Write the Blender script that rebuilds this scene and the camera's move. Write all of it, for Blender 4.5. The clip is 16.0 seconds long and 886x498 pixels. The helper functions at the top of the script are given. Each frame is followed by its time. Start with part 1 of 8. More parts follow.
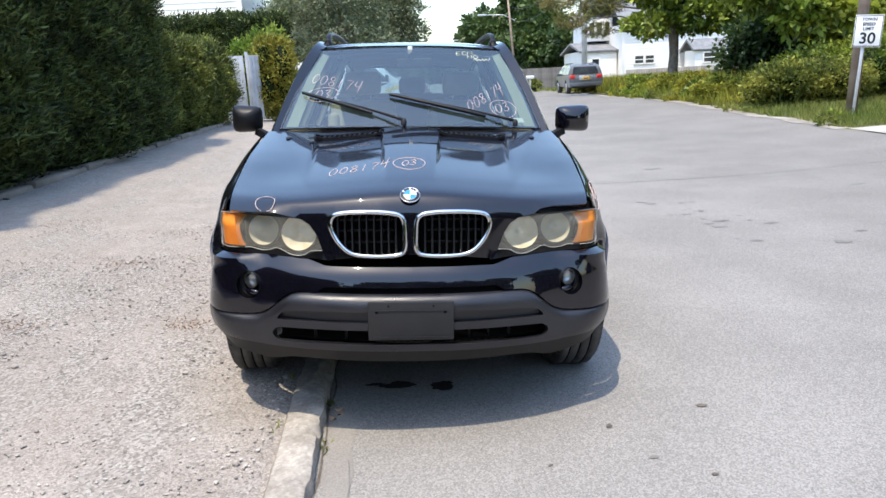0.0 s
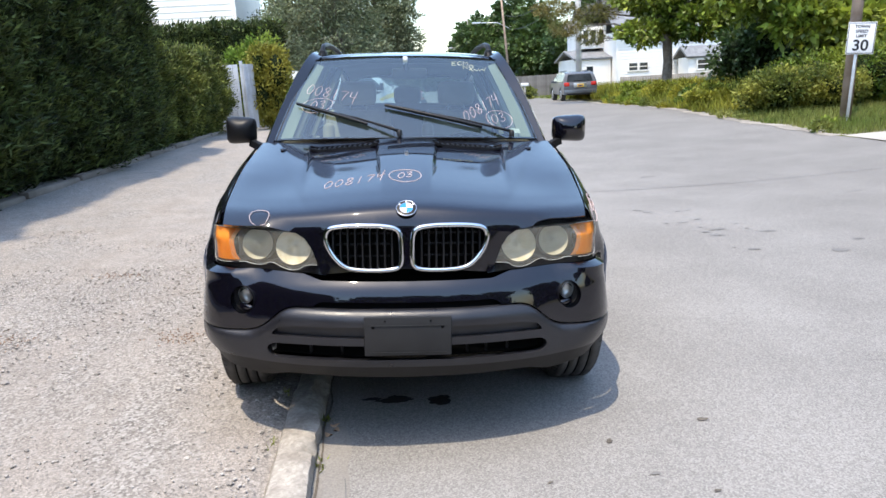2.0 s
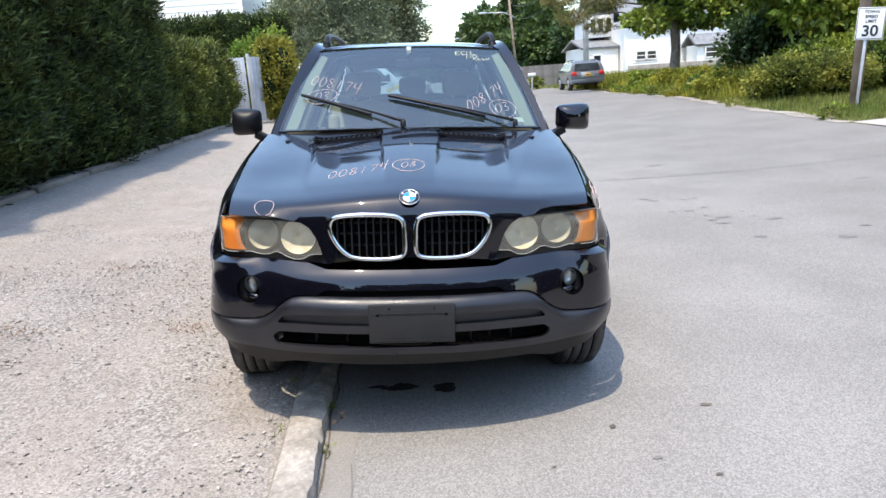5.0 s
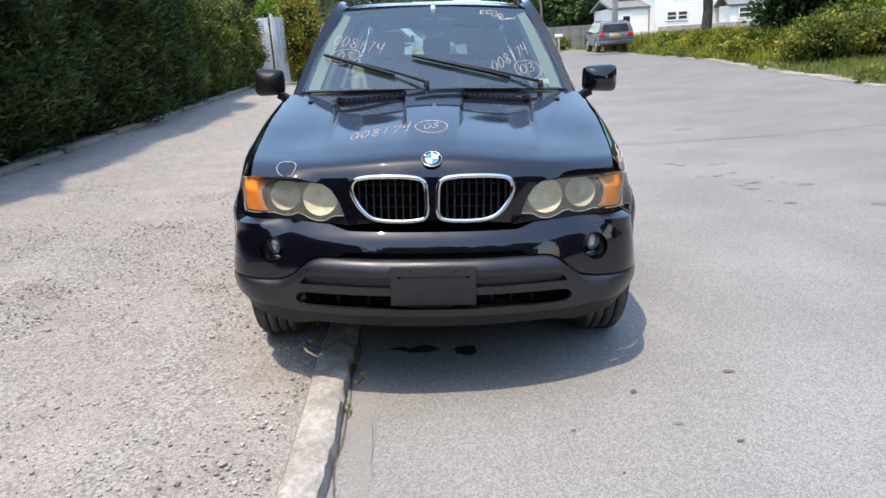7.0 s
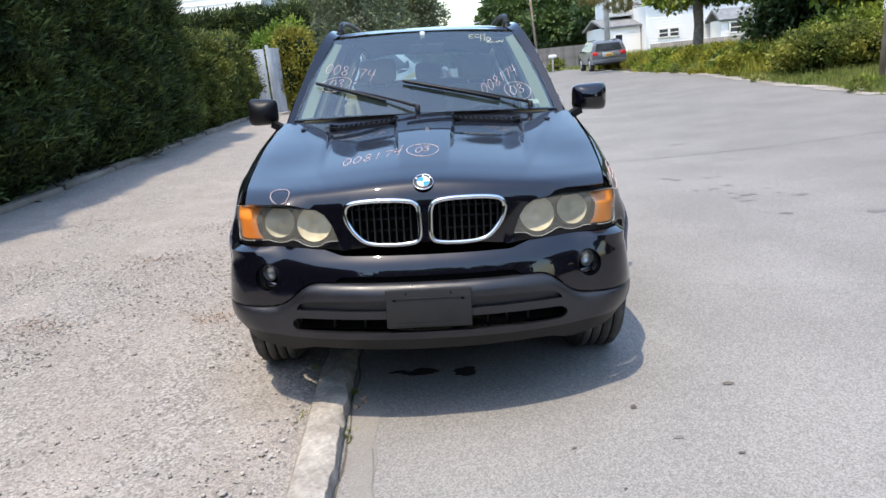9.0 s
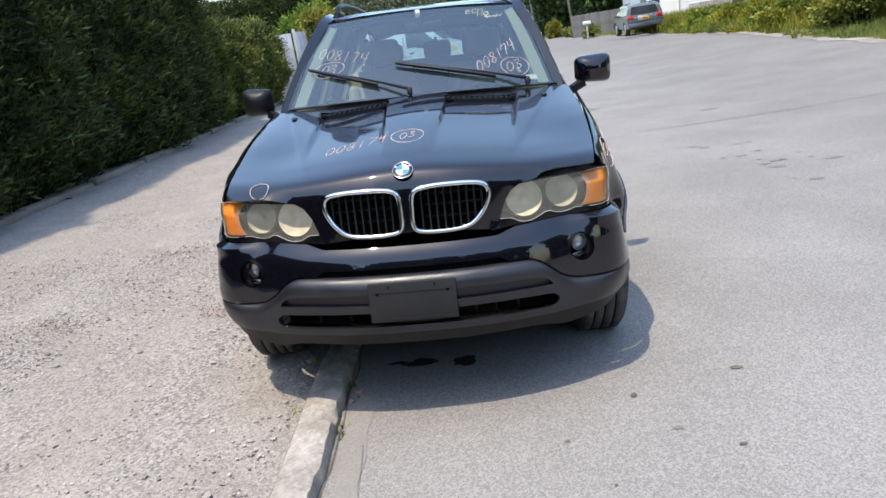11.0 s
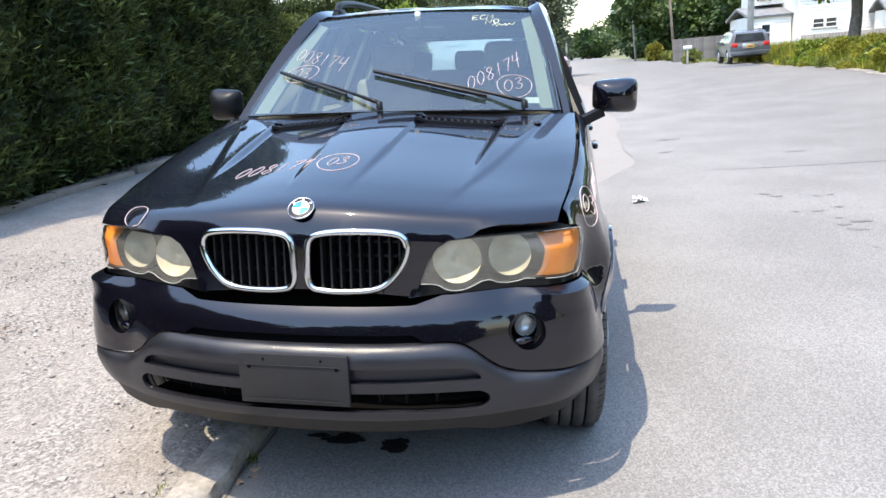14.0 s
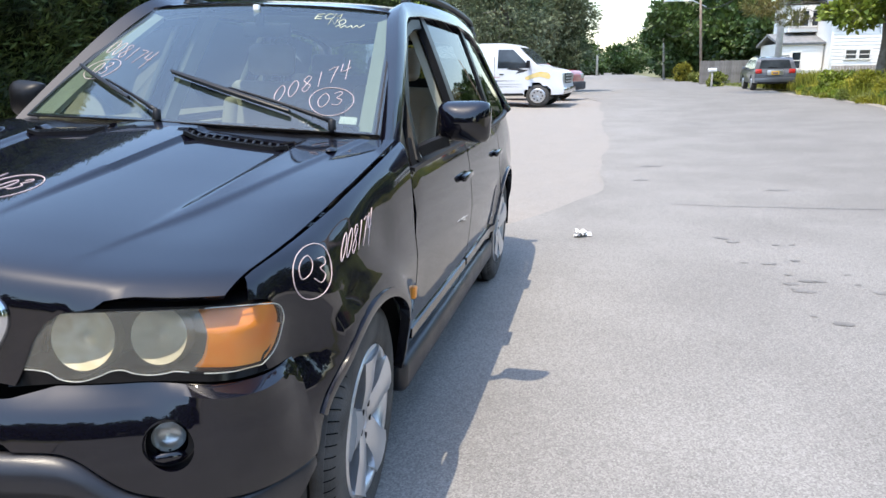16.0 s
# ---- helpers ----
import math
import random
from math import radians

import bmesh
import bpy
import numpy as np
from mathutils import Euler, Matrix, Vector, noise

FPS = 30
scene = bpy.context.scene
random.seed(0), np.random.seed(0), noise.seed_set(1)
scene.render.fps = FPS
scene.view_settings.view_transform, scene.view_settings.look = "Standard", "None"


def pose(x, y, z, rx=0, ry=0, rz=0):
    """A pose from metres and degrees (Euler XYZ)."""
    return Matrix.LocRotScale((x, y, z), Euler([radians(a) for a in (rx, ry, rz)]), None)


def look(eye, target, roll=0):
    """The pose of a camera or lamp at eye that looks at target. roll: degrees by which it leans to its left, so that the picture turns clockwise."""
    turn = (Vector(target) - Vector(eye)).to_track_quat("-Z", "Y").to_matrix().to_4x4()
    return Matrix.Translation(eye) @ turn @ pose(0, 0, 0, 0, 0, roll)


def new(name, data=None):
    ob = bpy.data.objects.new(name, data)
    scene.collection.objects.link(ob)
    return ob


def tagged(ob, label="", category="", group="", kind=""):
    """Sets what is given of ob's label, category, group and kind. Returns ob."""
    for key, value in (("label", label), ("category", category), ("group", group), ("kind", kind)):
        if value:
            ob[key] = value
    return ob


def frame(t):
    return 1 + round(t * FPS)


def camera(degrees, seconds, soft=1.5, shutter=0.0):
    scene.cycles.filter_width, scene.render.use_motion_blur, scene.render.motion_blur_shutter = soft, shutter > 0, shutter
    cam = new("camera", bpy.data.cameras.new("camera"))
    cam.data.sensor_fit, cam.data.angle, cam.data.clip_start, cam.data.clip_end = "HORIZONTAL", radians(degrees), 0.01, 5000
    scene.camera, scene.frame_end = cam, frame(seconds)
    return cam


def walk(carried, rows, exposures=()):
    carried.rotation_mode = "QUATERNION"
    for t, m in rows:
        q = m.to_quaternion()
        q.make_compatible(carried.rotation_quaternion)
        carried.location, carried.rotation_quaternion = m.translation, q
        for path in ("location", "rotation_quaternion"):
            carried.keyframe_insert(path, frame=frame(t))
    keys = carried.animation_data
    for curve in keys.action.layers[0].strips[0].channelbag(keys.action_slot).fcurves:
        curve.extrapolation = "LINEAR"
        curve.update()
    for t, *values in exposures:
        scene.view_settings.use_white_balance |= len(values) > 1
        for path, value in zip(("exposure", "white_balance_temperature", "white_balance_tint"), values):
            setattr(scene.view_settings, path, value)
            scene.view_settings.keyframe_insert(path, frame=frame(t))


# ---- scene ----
cam = camera(64.7, 16.0)
PATH = [
    (0, (0.0, -2.666, 1.487), (0.093, -0.725, 1.013), -3.0),
    (0.5, (-0.014, -2.65, 1.509), (0.115, -0.716, 1.016), -3.0),
    (1, (-0.01, -2.641, 1.500), (0.115, -0.706, 1.010), -2.9),
    (1.5, (-0.008, -2.647, 1.508), (0.099, -0.709, 1.025), -2.9),
    (2, (-0.002, -2.622, 1.504), (0.105, -0.677, 1.049), -3.2),
    (2.5, (0.03, -2.651, 1.482), (0.151, -0.712, 1.004), -2.9),
    (3, (0.004, -2.642, 1.478), (0.181, -0.712, 0.985), -1.8),
    (3.5, (0.006, -2.653, 1.498), (0.145, -0.714, 1.027), -2.4),
    (6, (0.031, -2.651, 1.495), (0.103, -0.716, 0.995), -3.8),
    (6.5, (0.037, -2.648, 1.499), (0.092, -0.72, 0.969), -3.5),
    (7, (0.022, -2.637, 1.487), (0.03, -0.721, 0.915), -3.8),
    (7.5, (0.036, -2.635, 1.507), (0.125, -0.726, 0.918), -4.2),
    (8, (0.042, -2.645, 1.497), (0.142, -0.737, 0.906), -4.7),
    (8.5, (0.042, -2.649, 1.497), (0.185, -0.737, 0.928), -4.0),
    (9, (0.055, -2.655, 1.484), (0.062, -0.721, 0.975), -5.8),
    (11.5, (0.321, -2.437, 1.481), (0.187, -0.531, 0.891), -9.1),
    (12, (0.31, -2.272, 1.504), (0.17, -0.383, 0.860), -6.8),
    (12.5, (0.297, -2.078, 1.516), (0.298, -0.214, 0.791), -4.5),
    (13, (0.394, -1.978, 1.493), (0.463, -0.096, 0.819), -3.7),
    (13.5, (0.620, -1.937, 1.440), (0.412, -0.02, 0.913), -5.2),
    (13.6, (0.662, -1.940, 1.450), (0.304, -0.025, 1.002), -5.4),
    (14, (0.798, -1.809, 1.410), (0.451, 0.095, 0.905), -4.9),
    (14.5, (0.911, -1.566, 1.408), (0.75, 0.357, 0.883), -1.4),
    (15, (1.165, -1.402, 1.385), (1.114, 0.534, 0.884), -2.0),
    (15.5, (1.430, -1.263, 1.385), (1.092, 0.635, 0.852), -2.6),
    (16, (1.545, -1.041, 1.395), (1.143, 0.856, 0.904), -0.9),
]
walk(cam, [(t, look(eye, target, roll)) for t, eye, target, roll in PATH],
     [(0, 1.60), (6, 1.64), (7, 1.49), (9, 1.46), (11.5, 1.45), (12.5, 1.48), (13.5, 1.64), (14, 1.87), (14.5, 1.90), (15.2, 1.74), (16, 1.65)])

# ---- light ----
SUN_FROM = Vector((-0.185, -0.275, 1.0)).normalized()
world = bpy.data.worlds.new("world")
scene.world = world
world.use_nodes = True
wn, wl = world.node_tree.nodes, world.node_tree.links
wn.clear()
sky = wn.new("ShaderNodeTexSky")
sky.sky_type, sky.sun_disc = "NISHITA", False
sky.sun_elevation, sky.sun_rotation = math.asin(SUN_FROM.z), math.atan2(SUN_FROM.x, SUN_FROM.y)
sky.air_density, sky.dust_density, sky.ozone_density = 1.35, 1.25, 2.6
wco = wn.new("ShaderNodeTexCoord")
wmap = wn.new("ShaderNodeMapping")
wmap.inputs["Scale"].default_value = (1.0, 1.0, 2.6)
wnoise = wn.new("ShaderNodeTexNoise")
wnoise.inputs["Scale"].default_value, wnoise.inputs["Detail"].default_value = 1.6, 5.0
wramp = wn.new("ShaderNodeValToRGB")
wramp.color_ramp.elements[0].position, wramp.color_ramp.elements[1].position = 0.72, 1.0
wmix = wn.new("ShaderNodeMixRGB")
wmix.inputs[2].default_value = (9.0, 9.2, 9.6, 1)
wbg = wn.new("ShaderNodeBackground")
wbg.inputs["Strength"].default_value = 0.15
wout = wn.new("ShaderNodeOutputWorld")
wl.new(wco.outputs["Generated"], wmap.inputs["Vector"])
wl.new(wmap.outputs["Vector"], wnoise.inputs["Vector"])
wl.new(wnoise.outputs["Fac"], wramp.inputs["Fac"])
wl.new(wramp.outputs["Color"], wmix.inputs[0])
wl.new(sky.outputs["Color"], wmix.inputs[1])
wl.new(wmix.outputs["Color"], wbg.inputs["Color"])
wl.new(wbg.outputs["Background"], wout.inputs["Surface"])
sun_data = bpy.data.lights.new("sun", "SUN")
sun_data.energy, sun_data.angle, sun_data.color = 1.64, radians(0.5), (1.0, 0.885, 0.715)
sun = new("sun", sun_data)
sun.matrix_world = look(SUN_FROM * 40, (0, 0, 0))
scene.view_settings.exposure = 1.38


# ---- materials ----
def mat(name, a, b=None, rough=0.5, scale=6.0, metal=0.0, bump=0.0, fine=60.0, coat=0.0, spec=0.5,
        world_space=False, island=0.0, piece=0.0, speck=0.0, dist=0.01, translucent=0.0, rough_var=0.0, cells=0.0, cell_amount=0.5, lo=0.35, hi=0.65):
    """A principled material: two colours mixed by a broad noise, a fine noise on top, relief from the fine noise."""
    m = bpy.data.materials.new(name)
    m.use_nodes = True
    n, l = m.node_tree.nodes, m.node_tree.links
    p = n["Principled BSDF"]
    p.inputs["Roughness"].default_value, p.inputs["Metallic"].default_value = rough, metal
    p.inputs["Coat Weight"].default_value, p.inputs["Specular IOR Level"].default_value = coat, spec
    p.inputs["Coat Roughness"].default_value = 0.03
    b = b or a
    if world_space:
        vec = n.new("ShaderNodeNewGeometry").outputs["Position"]
    else:
        vec = n.new("ShaderNodeTexCoord").outputs["Object"]
    big = n.new("ShaderNodeTexNoise")
    big.inputs["Scale"].default_value, big.inputs["Detail"].default_value = scale, 5.0
    l.new(vec, big.inputs["Vector"])
    ramp = n.new("ShaderNodeMapRange")
    ramp.inputs[1].default_value, ramp.inputs[2].default_value = lo, hi
    l.new(big.outputs["Fac"], ramp.inputs[0])
    mix = n.new("ShaderNodeMixRGB")
    mix.inputs[1].default_value, mix.inputs[2].default_value = (*a, 1), (*b, 1)
    l.new(ramp.outputs[0], mix.inputs[0])
    col = mix.outputs[0]
    small = n.new("ShaderNodeTexNoise")
    small.inputs["Scale"].default_value, small.inputs["Detail"].default_value = fine, 6.0
    l.new(vec, small.inputs["Vector"])
    if speck:
        ov = n.new("ShaderNodeMixRGB")
        ov.blend_type = "OVERLAY"
        ov.inputs[0].default_value = speck
        l.new(col, ov.inputs[1])
        l.new(small.outputs["Fac"], ov.inputs[2])
        col = ov.outputs[0]
    if cells:
        vo = n.new("ShaderNodeTexVoronoi")
        vo.inputs["Scale"].default_value = cells
        l.new(vec, vo.inputs["Vector"])
        bw = n.new("ShaderNodeRGBToBW")
        l.new(vo.outputs["Color"], bw.inputs[0])
        mv = n.new("ShaderNodeMapRange")
        mv.inputs[1].default_value, mv.inputs[2].default_value = 0.15, 0.85
        mv.inputs[3].default_value, mv.inputs[4].default_value = 1 - cell_amount, 1 + cell_amount
        l.new(bw.outputs[0], mv.inputs[0])
        hv = n.new("ShaderNodeHueSaturation")
        l.new(mv.outputs[0], hv.inputs["Value"])
        l.new(col, hv.inputs["Color"])
        col = hv.outputs[0]
    for amount, kind, out in ((island, "ShaderNodeNewGeometry", "Random Per Island"), (piece, "ShaderNodeObjectInfo", "Random")):
        if amount:
            r = n.new(kind)
            mr = n.new("ShaderNodeMapRange")
            mr.inputs[3].default_value, mr.inputs[4].default_value = 1 - amount, 1 + amount
            l.new(r.outputs[out], mr.inputs[0])
            hs = n.new("ShaderNodeHueSaturation")
            l.new(mr.outputs[0], hs.inputs["Value"])
            l.new(col, hs.inputs["Color"])
            col = hs.outputs[0]
    l.new(col, p.inputs["Base Color"])
    if rough_var:
        rr = n.new("ShaderNodeMapRange")
        rr.inputs[1].default_value, rr.inputs[2].default_value = 0.3, 0.7
        rr.inputs[3].default_value, rr.inputs[4].default_value = max(0, rough - rough_var), min(1, rough + rough_var)
        l.new(big.outputs["Fac"], rr.inputs[0])
        l.new(rr.outputs[0], p.inputs["Roughness"])
    if bump:
        bu = n.new("ShaderNodeBump")
        bu.inputs["Strength"].default_value, bu.inputs["Distance"].default_value = bump, dist
        l.new(small.outputs["Fac"], bu.inputs["Height"])
        l.new(bu.outputs["Normal"], p.inputs["Normal"])
    if translucent:
        tr = n.new("ShaderNodeBsdfTranslucent")
        l.new(col, tr.inputs["Color"])
        mx = n.new("ShaderNodeMixShader")
        mx.inputs[0].default_value = translucent
        l.new(p.outputs[0], mx.inputs[1])
        l.new(tr.outputs[0], mx.inputs[2])
        l.new(mx.outputs[0], n["Material Output"].inputs["Surface"])
    return m


def glass(name, tint, ior=1.5, haze=0.0, haze_col=(0.5, 0.5, 0.45), haze_rough=0.35):
    """Thin clear pane: tinted see-through with mirror gloss by Fresnel, and an optional haze."""
    m = bpy.data.materials.new(name)
    m.use_nodes = True
    n, l = m.node_tree.nodes, m.node_tree.links
    n.clear()
    tr, gl, fr = n.new("ShaderNodeBsdfTransparent"), n.new("ShaderNodeBsdfGlossy"), n.new("ShaderNodeFresnel")
    tr.inputs["Color"].default_value = (*tint, 1)
    gl.inputs["Roughness"].default_value = 0.015
    fr.inputs["IOR"].default_value = ior
    body = tr.outputs[0]
    if haze:
        pr = n.new("ShaderNodeBsdfPrincipled")
        pr.inputs["Base Color"].default_value = (*haze_col, 1)
        pr.inputs["Roughness"].default_value = haze_rough
        h = n.new("ShaderNodeMixShader")
        no, mr = n.new("ShaderNodeTexNoise"), n.new("ShaderNodeMapRange")
        no.inputs["Scale"].default_value = 9.0
        mr.inputs[3].default_value, mr.inputs[4].default_value = haze * 0.7, min(1, haze * 1.3)
        l.new(no.outputs["Fac"], mr.inputs[0])
        l.new(mr.outputs[0], h.inputs[0])
        l.new(tr.outputs[0], h.inputs[1])
        l.new(pr.outputs[0], h.inputs[2])
        body = h.outputs[0]
    mx, out = n.new("ShaderNodeMixShader"), n.new("ShaderNodeOutputMaterial")
    l.new(fr.outputs[0], mx.inputs[0])
    l.new(body, mx.inputs[1])
    l.new(gl.outputs[0], mx.inputs[2])
    l.new(mx.outputs[0], out.inputs["Surface"])
    return m


ASPHALT = mat("asphalt", (0.211, 0.199, 0.1835), (0.249, 0.2355, 0.218), rough=0.92, scale=1.0, bump=0.35, fine=150, speck=0.42, world_space=True, dist=0.005, spec=0.2, cells=150, cell_amount=0.22)
_n, _l = ASPHALT.node_tree.nodes, ASPHALT.node_tree.links
_p = _n["Principled BSDF"]
_src = _p.inputs["Base Color"].links[0].from_socket
_pos, _sep, _mr, _hs = _n.new("ShaderNodeNewGeometry"), _n.new("ShaderNodeSeparateXYZ"), _n.new("ShaderNodeMapRange"), _n.new("ShaderNodeHueSaturation")
_mr.inputs[1].default_value, _mr.inputs[2].default_value, _mr.inputs[3].default_value, _mr.inputs[4].default_value = 1.8, 5.2, 1.03, 0.85
_l.new(_pos.outputs["Position"], _sep.inputs[0])
_l.new(_sep.outputs["X"], _mr.inputs[0])
_l.new(_mr.outputs[0], _hs.inputs["Value"])
_l.new(_src, _hs.inputs["Color"])
_l.new(_hs.outputs[0], _p.inputs["Base Color"])
GRAVEL = mat("gravel", (0.272, 0.239, 0.207), (0.330, 0.293, 0.257), rough=0.95, scale=3.2, bump=0.5, fine=210, speck=0.8, world_space=True, dist=0.006, spec=0.2, cells=120, cell_amount=0.30)
_n, _l = GRAVEL.node_tree.nodes, GRAVEL.node_tree.links
_p = _n["Principled BSDF"]
_src = _p.inputs["Base Color"].links[0].from_socket


def grit_layer(n, l, under):
    """Grey grit over the dust, in drifts drawn out along the kerb and one broad patch."""
    pos, mp, no = n.new("ShaderNodeNewGeometry"), n.new("ShaderNodeMapping"), n.new("ShaderNodeTexNoise")
    mp.inputs["Scale"].default_value = (1.25, 0.62, 1.0)
    mp.inputs["Rotation"].default_value = (0, 0, 0.35)
    no.inputs["Scale"].default_value, no.inputs["Detail"].default_value, no.inputs["Roughness"].default_value = 1.5, 7.0, 0.66
    l.new(pos.outputs["Position"], mp.inputs["Vector"])
    l.new(mp.outputs[0], no.inputs["Vector"])
    far, patch_, add, mask = n.new("ShaderNodeVectorMath"), n.new("ShaderNodeMapRange"), n.new("ShaderNodeMath"), n.new("ShaderNodeMapRange")
    far.operation, add.operation = "DISTANCE", "ADD"
    far.inputs[1].default_value = (-2.35, 2.3, 0.16)
    l.new(pos.outputs["Position"], far.inputs[0])
    patch_.inputs[1].default_value, patch_.inputs[2].default_value, patch_.inputs[3].default_value, patch_.inputs[4].default_value = 0.2, 1.3, 0.12, 0.0
    l.new(far.outputs["Value"], patch_.inputs[0])
    l.new(no.outputs["Fac"], add.inputs[0])
    l.new(patch_.outputs[0], add.inputs[1])
    mask.inputs[1].default_value, mask.inputs[2].default_value, mask.inputs[3].default_value, mask.inputs[4].default_value = 0.40, 0.62, 0.15, 0.85
    l.new(add.outputs[0], mask.inputs[0])
    vo, bw, ramp, mix = n.new("ShaderNodeTexVoronoi"), n.new("ShaderNodeRGBToBW"), n.new("ShaderNodeValToRGB"), n.new("ShaderNodeMixRGB")
    vo.inputs["Scale"].default_value = 88.0
    l.new(pos.outputs["Position"], vo.inputs["Vector"])
    l.new(vo.outputs["Color"], bw.inputs[0])
    e = ramp.color_ramp.elements
    e[0].position, e[0].color = 0.18, (0.118, 0.108, 0.098, 1)
    e[1].position, e[1].color = 0.85, (0.43, 0.405, 0.375, 1)
    mid = e.new(0.5)
    mid.color = (0.262, 0.240, 0.217, 1)
    l.new(bw.outputs[0], ramp.inputs[0])
    l.new(mask.outputs[0], mix.inputs[0])
    l.new(under, mix.inputs[1])
    l.new(ramp.outputs[0], mix.inputs[2])
    return mix.outputs[0]


_src = grit_layer(_n, _l, _src)
_pos, _sep, _mr, _mx = _n.new("ShaderNodeNewGeometry"), _n.new("ShaderNodeSeparateXYZ"), _n.new("ShaderNodeMapRange"), _n.new("ShaderNodeMixRGB")
_mr.inputs[1].default_value, _mr.inputs[2].default_value, _mr.inputs[3].default_value, _mr.inputs[4].default_value = 3.0, 7.0, 0.0, 0.72
_mx.inputs[2].default_value = (0.268, 0.248, 0.226, 1)
_l.new(_pos.outputs["Position"], _sep.inputs[0])
_l.new(_sep.outputs["Y"], _mr.inputs[0])
_mr2, _mul = _n.new("ShaderNodeMapRange"), _n.new("ShaderNodeMath")
_mr2.inputs[1].default_value, _mr2.inputs[2].default_value = -2.4, 0.4
_mul.operation = "MULTIPLY"
_l.new(_sep.outputs["X"], _mr2.inputs[0])
_l.new(_mr.outputs[0], _mul.inputs[0])
_l.new(_mr2.outputs[0], _mul.inputs[1])
_l.new(_mul.outputs[0], _mx.inputs[0])
_l.new(_src, _mx.inputs[1])
_l.new(_mx.outputs[0], _p.inputs["Base Color"])
DIRT = mat("dirt", (0.12, 0.13, 0.05), (0.2, 0.18, 0.11), rough=0.95, scale=0.3, bump=0.5, fine=20, speck=0.5, world_space=True, spec=0.2)
CONCRETE = mat("concrete", (0.285, 0.257, 0.223), (0.405, 0.372, 0.328), rough=0.92, scale=9, bump=0.5, fine=45, speck=0.35, dist=0.01, cells=70, cell_amount=0.12, world_space=True, spec=0.25)
PALE_SLAB = mat("pale_slab", (0.36, 0.33, 0.29), (0.44, 0.405, 0.36), rough=0.9, scale=1.5, bump=0.3, fine=60, speck=0.4, world_space=True, spec=0.25)
STONES = mat("stones", (0.28, 0.255, 0.228), (0.40, 0.366, 0.33), rough=0.9, scale=3, bump=0.3, fine=80, island=0.42, spec=0.25)
GUTTER = mat("gutter_concrete", (0.224, 0.207, 0.187), (0.266, 0.247, 0.222), rough=0.92, scale=3, bump=0.3, fine=120, speck=0.4, world_space=True, dist=0.006, spec=0.2)
SEAM = mat("dark_seam", (0.085, 0.074, 0.062), (0.16, 0.14, 0.118), rough=0.95, scale=20, bump=0.8, fine=90, world_space=True, spec=0.1)
SAND = mat("sandy_grit", (0.22, 0.20, 0.17), (0.36, 0.325, 0.28), rough=0.95, scale=2.5, bump=0.6, fine=60, speck=0.6, world_space=True, dist=0.01, spec=0.2)
OIL = mat("oil_stain", (0.006, 0.006, 0.006), (0.018, 0.018, 0.018), rough=0.6, spec=0.15, scale=9, bump=0.2, fine=90)
DAMP = mat("dark_stain", (0.125, 0.118, 0.109), (0.19, 0.179, 0.165), rough=0.8, scale=9, bump=0.3, fine=120, speck=0.5)
# for road cracks, and for the painted shade at the gutter strip's edge
CRACK_EDGE_SHADE = mat("crack_and_edge_shade", (0.14, 0.136, 0.13), (0.22, 0.213, 0.203), rough=0.9, scale=4, bump=0.3, fine=50)
PAPER = mat("paper", (0.8, 0.8, 0.78), (0.7, 0.7, 0.68), rough=0.8, scale=20)
HEDGE_LEAF = mat("hedge_leaf", (0.0188, 0.034, 0.0112), (0.098, 0.126, 0.032), rough=0.65, scale=2.6, island=0.75, translucent=0.18, world_space=True, spec=0.3)
# near-black green: the shade deep between the leaves is put into the colour
HEDGE_SHADE = mat("hedge_inner_shade", (0.010, 0.016, 0.007), (0.02, 0.03, 0.01), rough=0.95, scale=2, bump=0.8, fine=12, dist=0.05, world_space=True, spec=0.1)
LIME_LEAF = mat("lime_leaf", (0.12, 0.19, 0.025), (0.24, 0.30, 0.04), rough=0.6, scale=1.2, island=0.4, translucent=0.3, world_space=True, spec=0.3)
OLIVE_LEAF = mat("olive_leaf", (0.075, 0.105, 0.02), (0.29, 0.285, 0.05), rough=0.6, scale=1.3, island=0.5, translucent=0.35, world_space=True, spec=0.3)
# hedge leaf brightened: sunlight on the low run is put into the colour
LIT_HEDGE_LEAF = mat("lit_hedge_leaf", (0.038, 0.060, 0.014), (0.165, 0.185, 0.038), rough=0.62, scale=2.2, island=0.65, translucent=0.22, world_space=True, spec=0.3)
GOLD_LEAF = mat("gold_leaf", (0.15, 0.155, 0.022), (0.30, 0.265, 0.04), rough=0.6, scale=1.5, island=0.35, translucent=0.3, world_space=True, spec=0.3)
WEED_LEAF = mat("weed_leaf", (0.15, 0.175, 0.02), (0.42, 0.37, 0.05), rough=0.6, scale=0.5, island=0.45, translucent=0.3, world_space=True, spec=0.3)
GRASS_LEAF = mat("grass_leaf", (0.12, 0.165, 0.03), (0.26, 0.265, 0.07), rough=0.6, scale=0.8, island=0.4, translucent=0.3, world_space=True, spec=0.3)
BROAD_LEAF = mat("broad_leaf", (0.085, 0.145, 0.018), (0.30, 0.34, 0.045), rough=0.45, scale=0.6, island=0.6, translucent=0.35, world_space=True)
DARK_LEAF = mat("dark_leaf", (0.032, 0.066, 0.018), (0.085, 0.13, 0.03), rough=0.5, scale=0.25, island=0.45, translucent=0.25, world_space=True)
SILVER_LEAF = mat("silver_leaf", (0.10, 0.13, 0.06), (0.22, 0.24, 0.14), rough=0.6, scale=0.6, island=0.45, translucent=0.3, world_space=True)
PINE_LEAF = mat("pine_leaf", (0.12, 0.13, 0.03), (0.2, 0.16, 0.05), rough=0.7, scale=0.8, island=0.4, translucent=0.15, world_space=True)
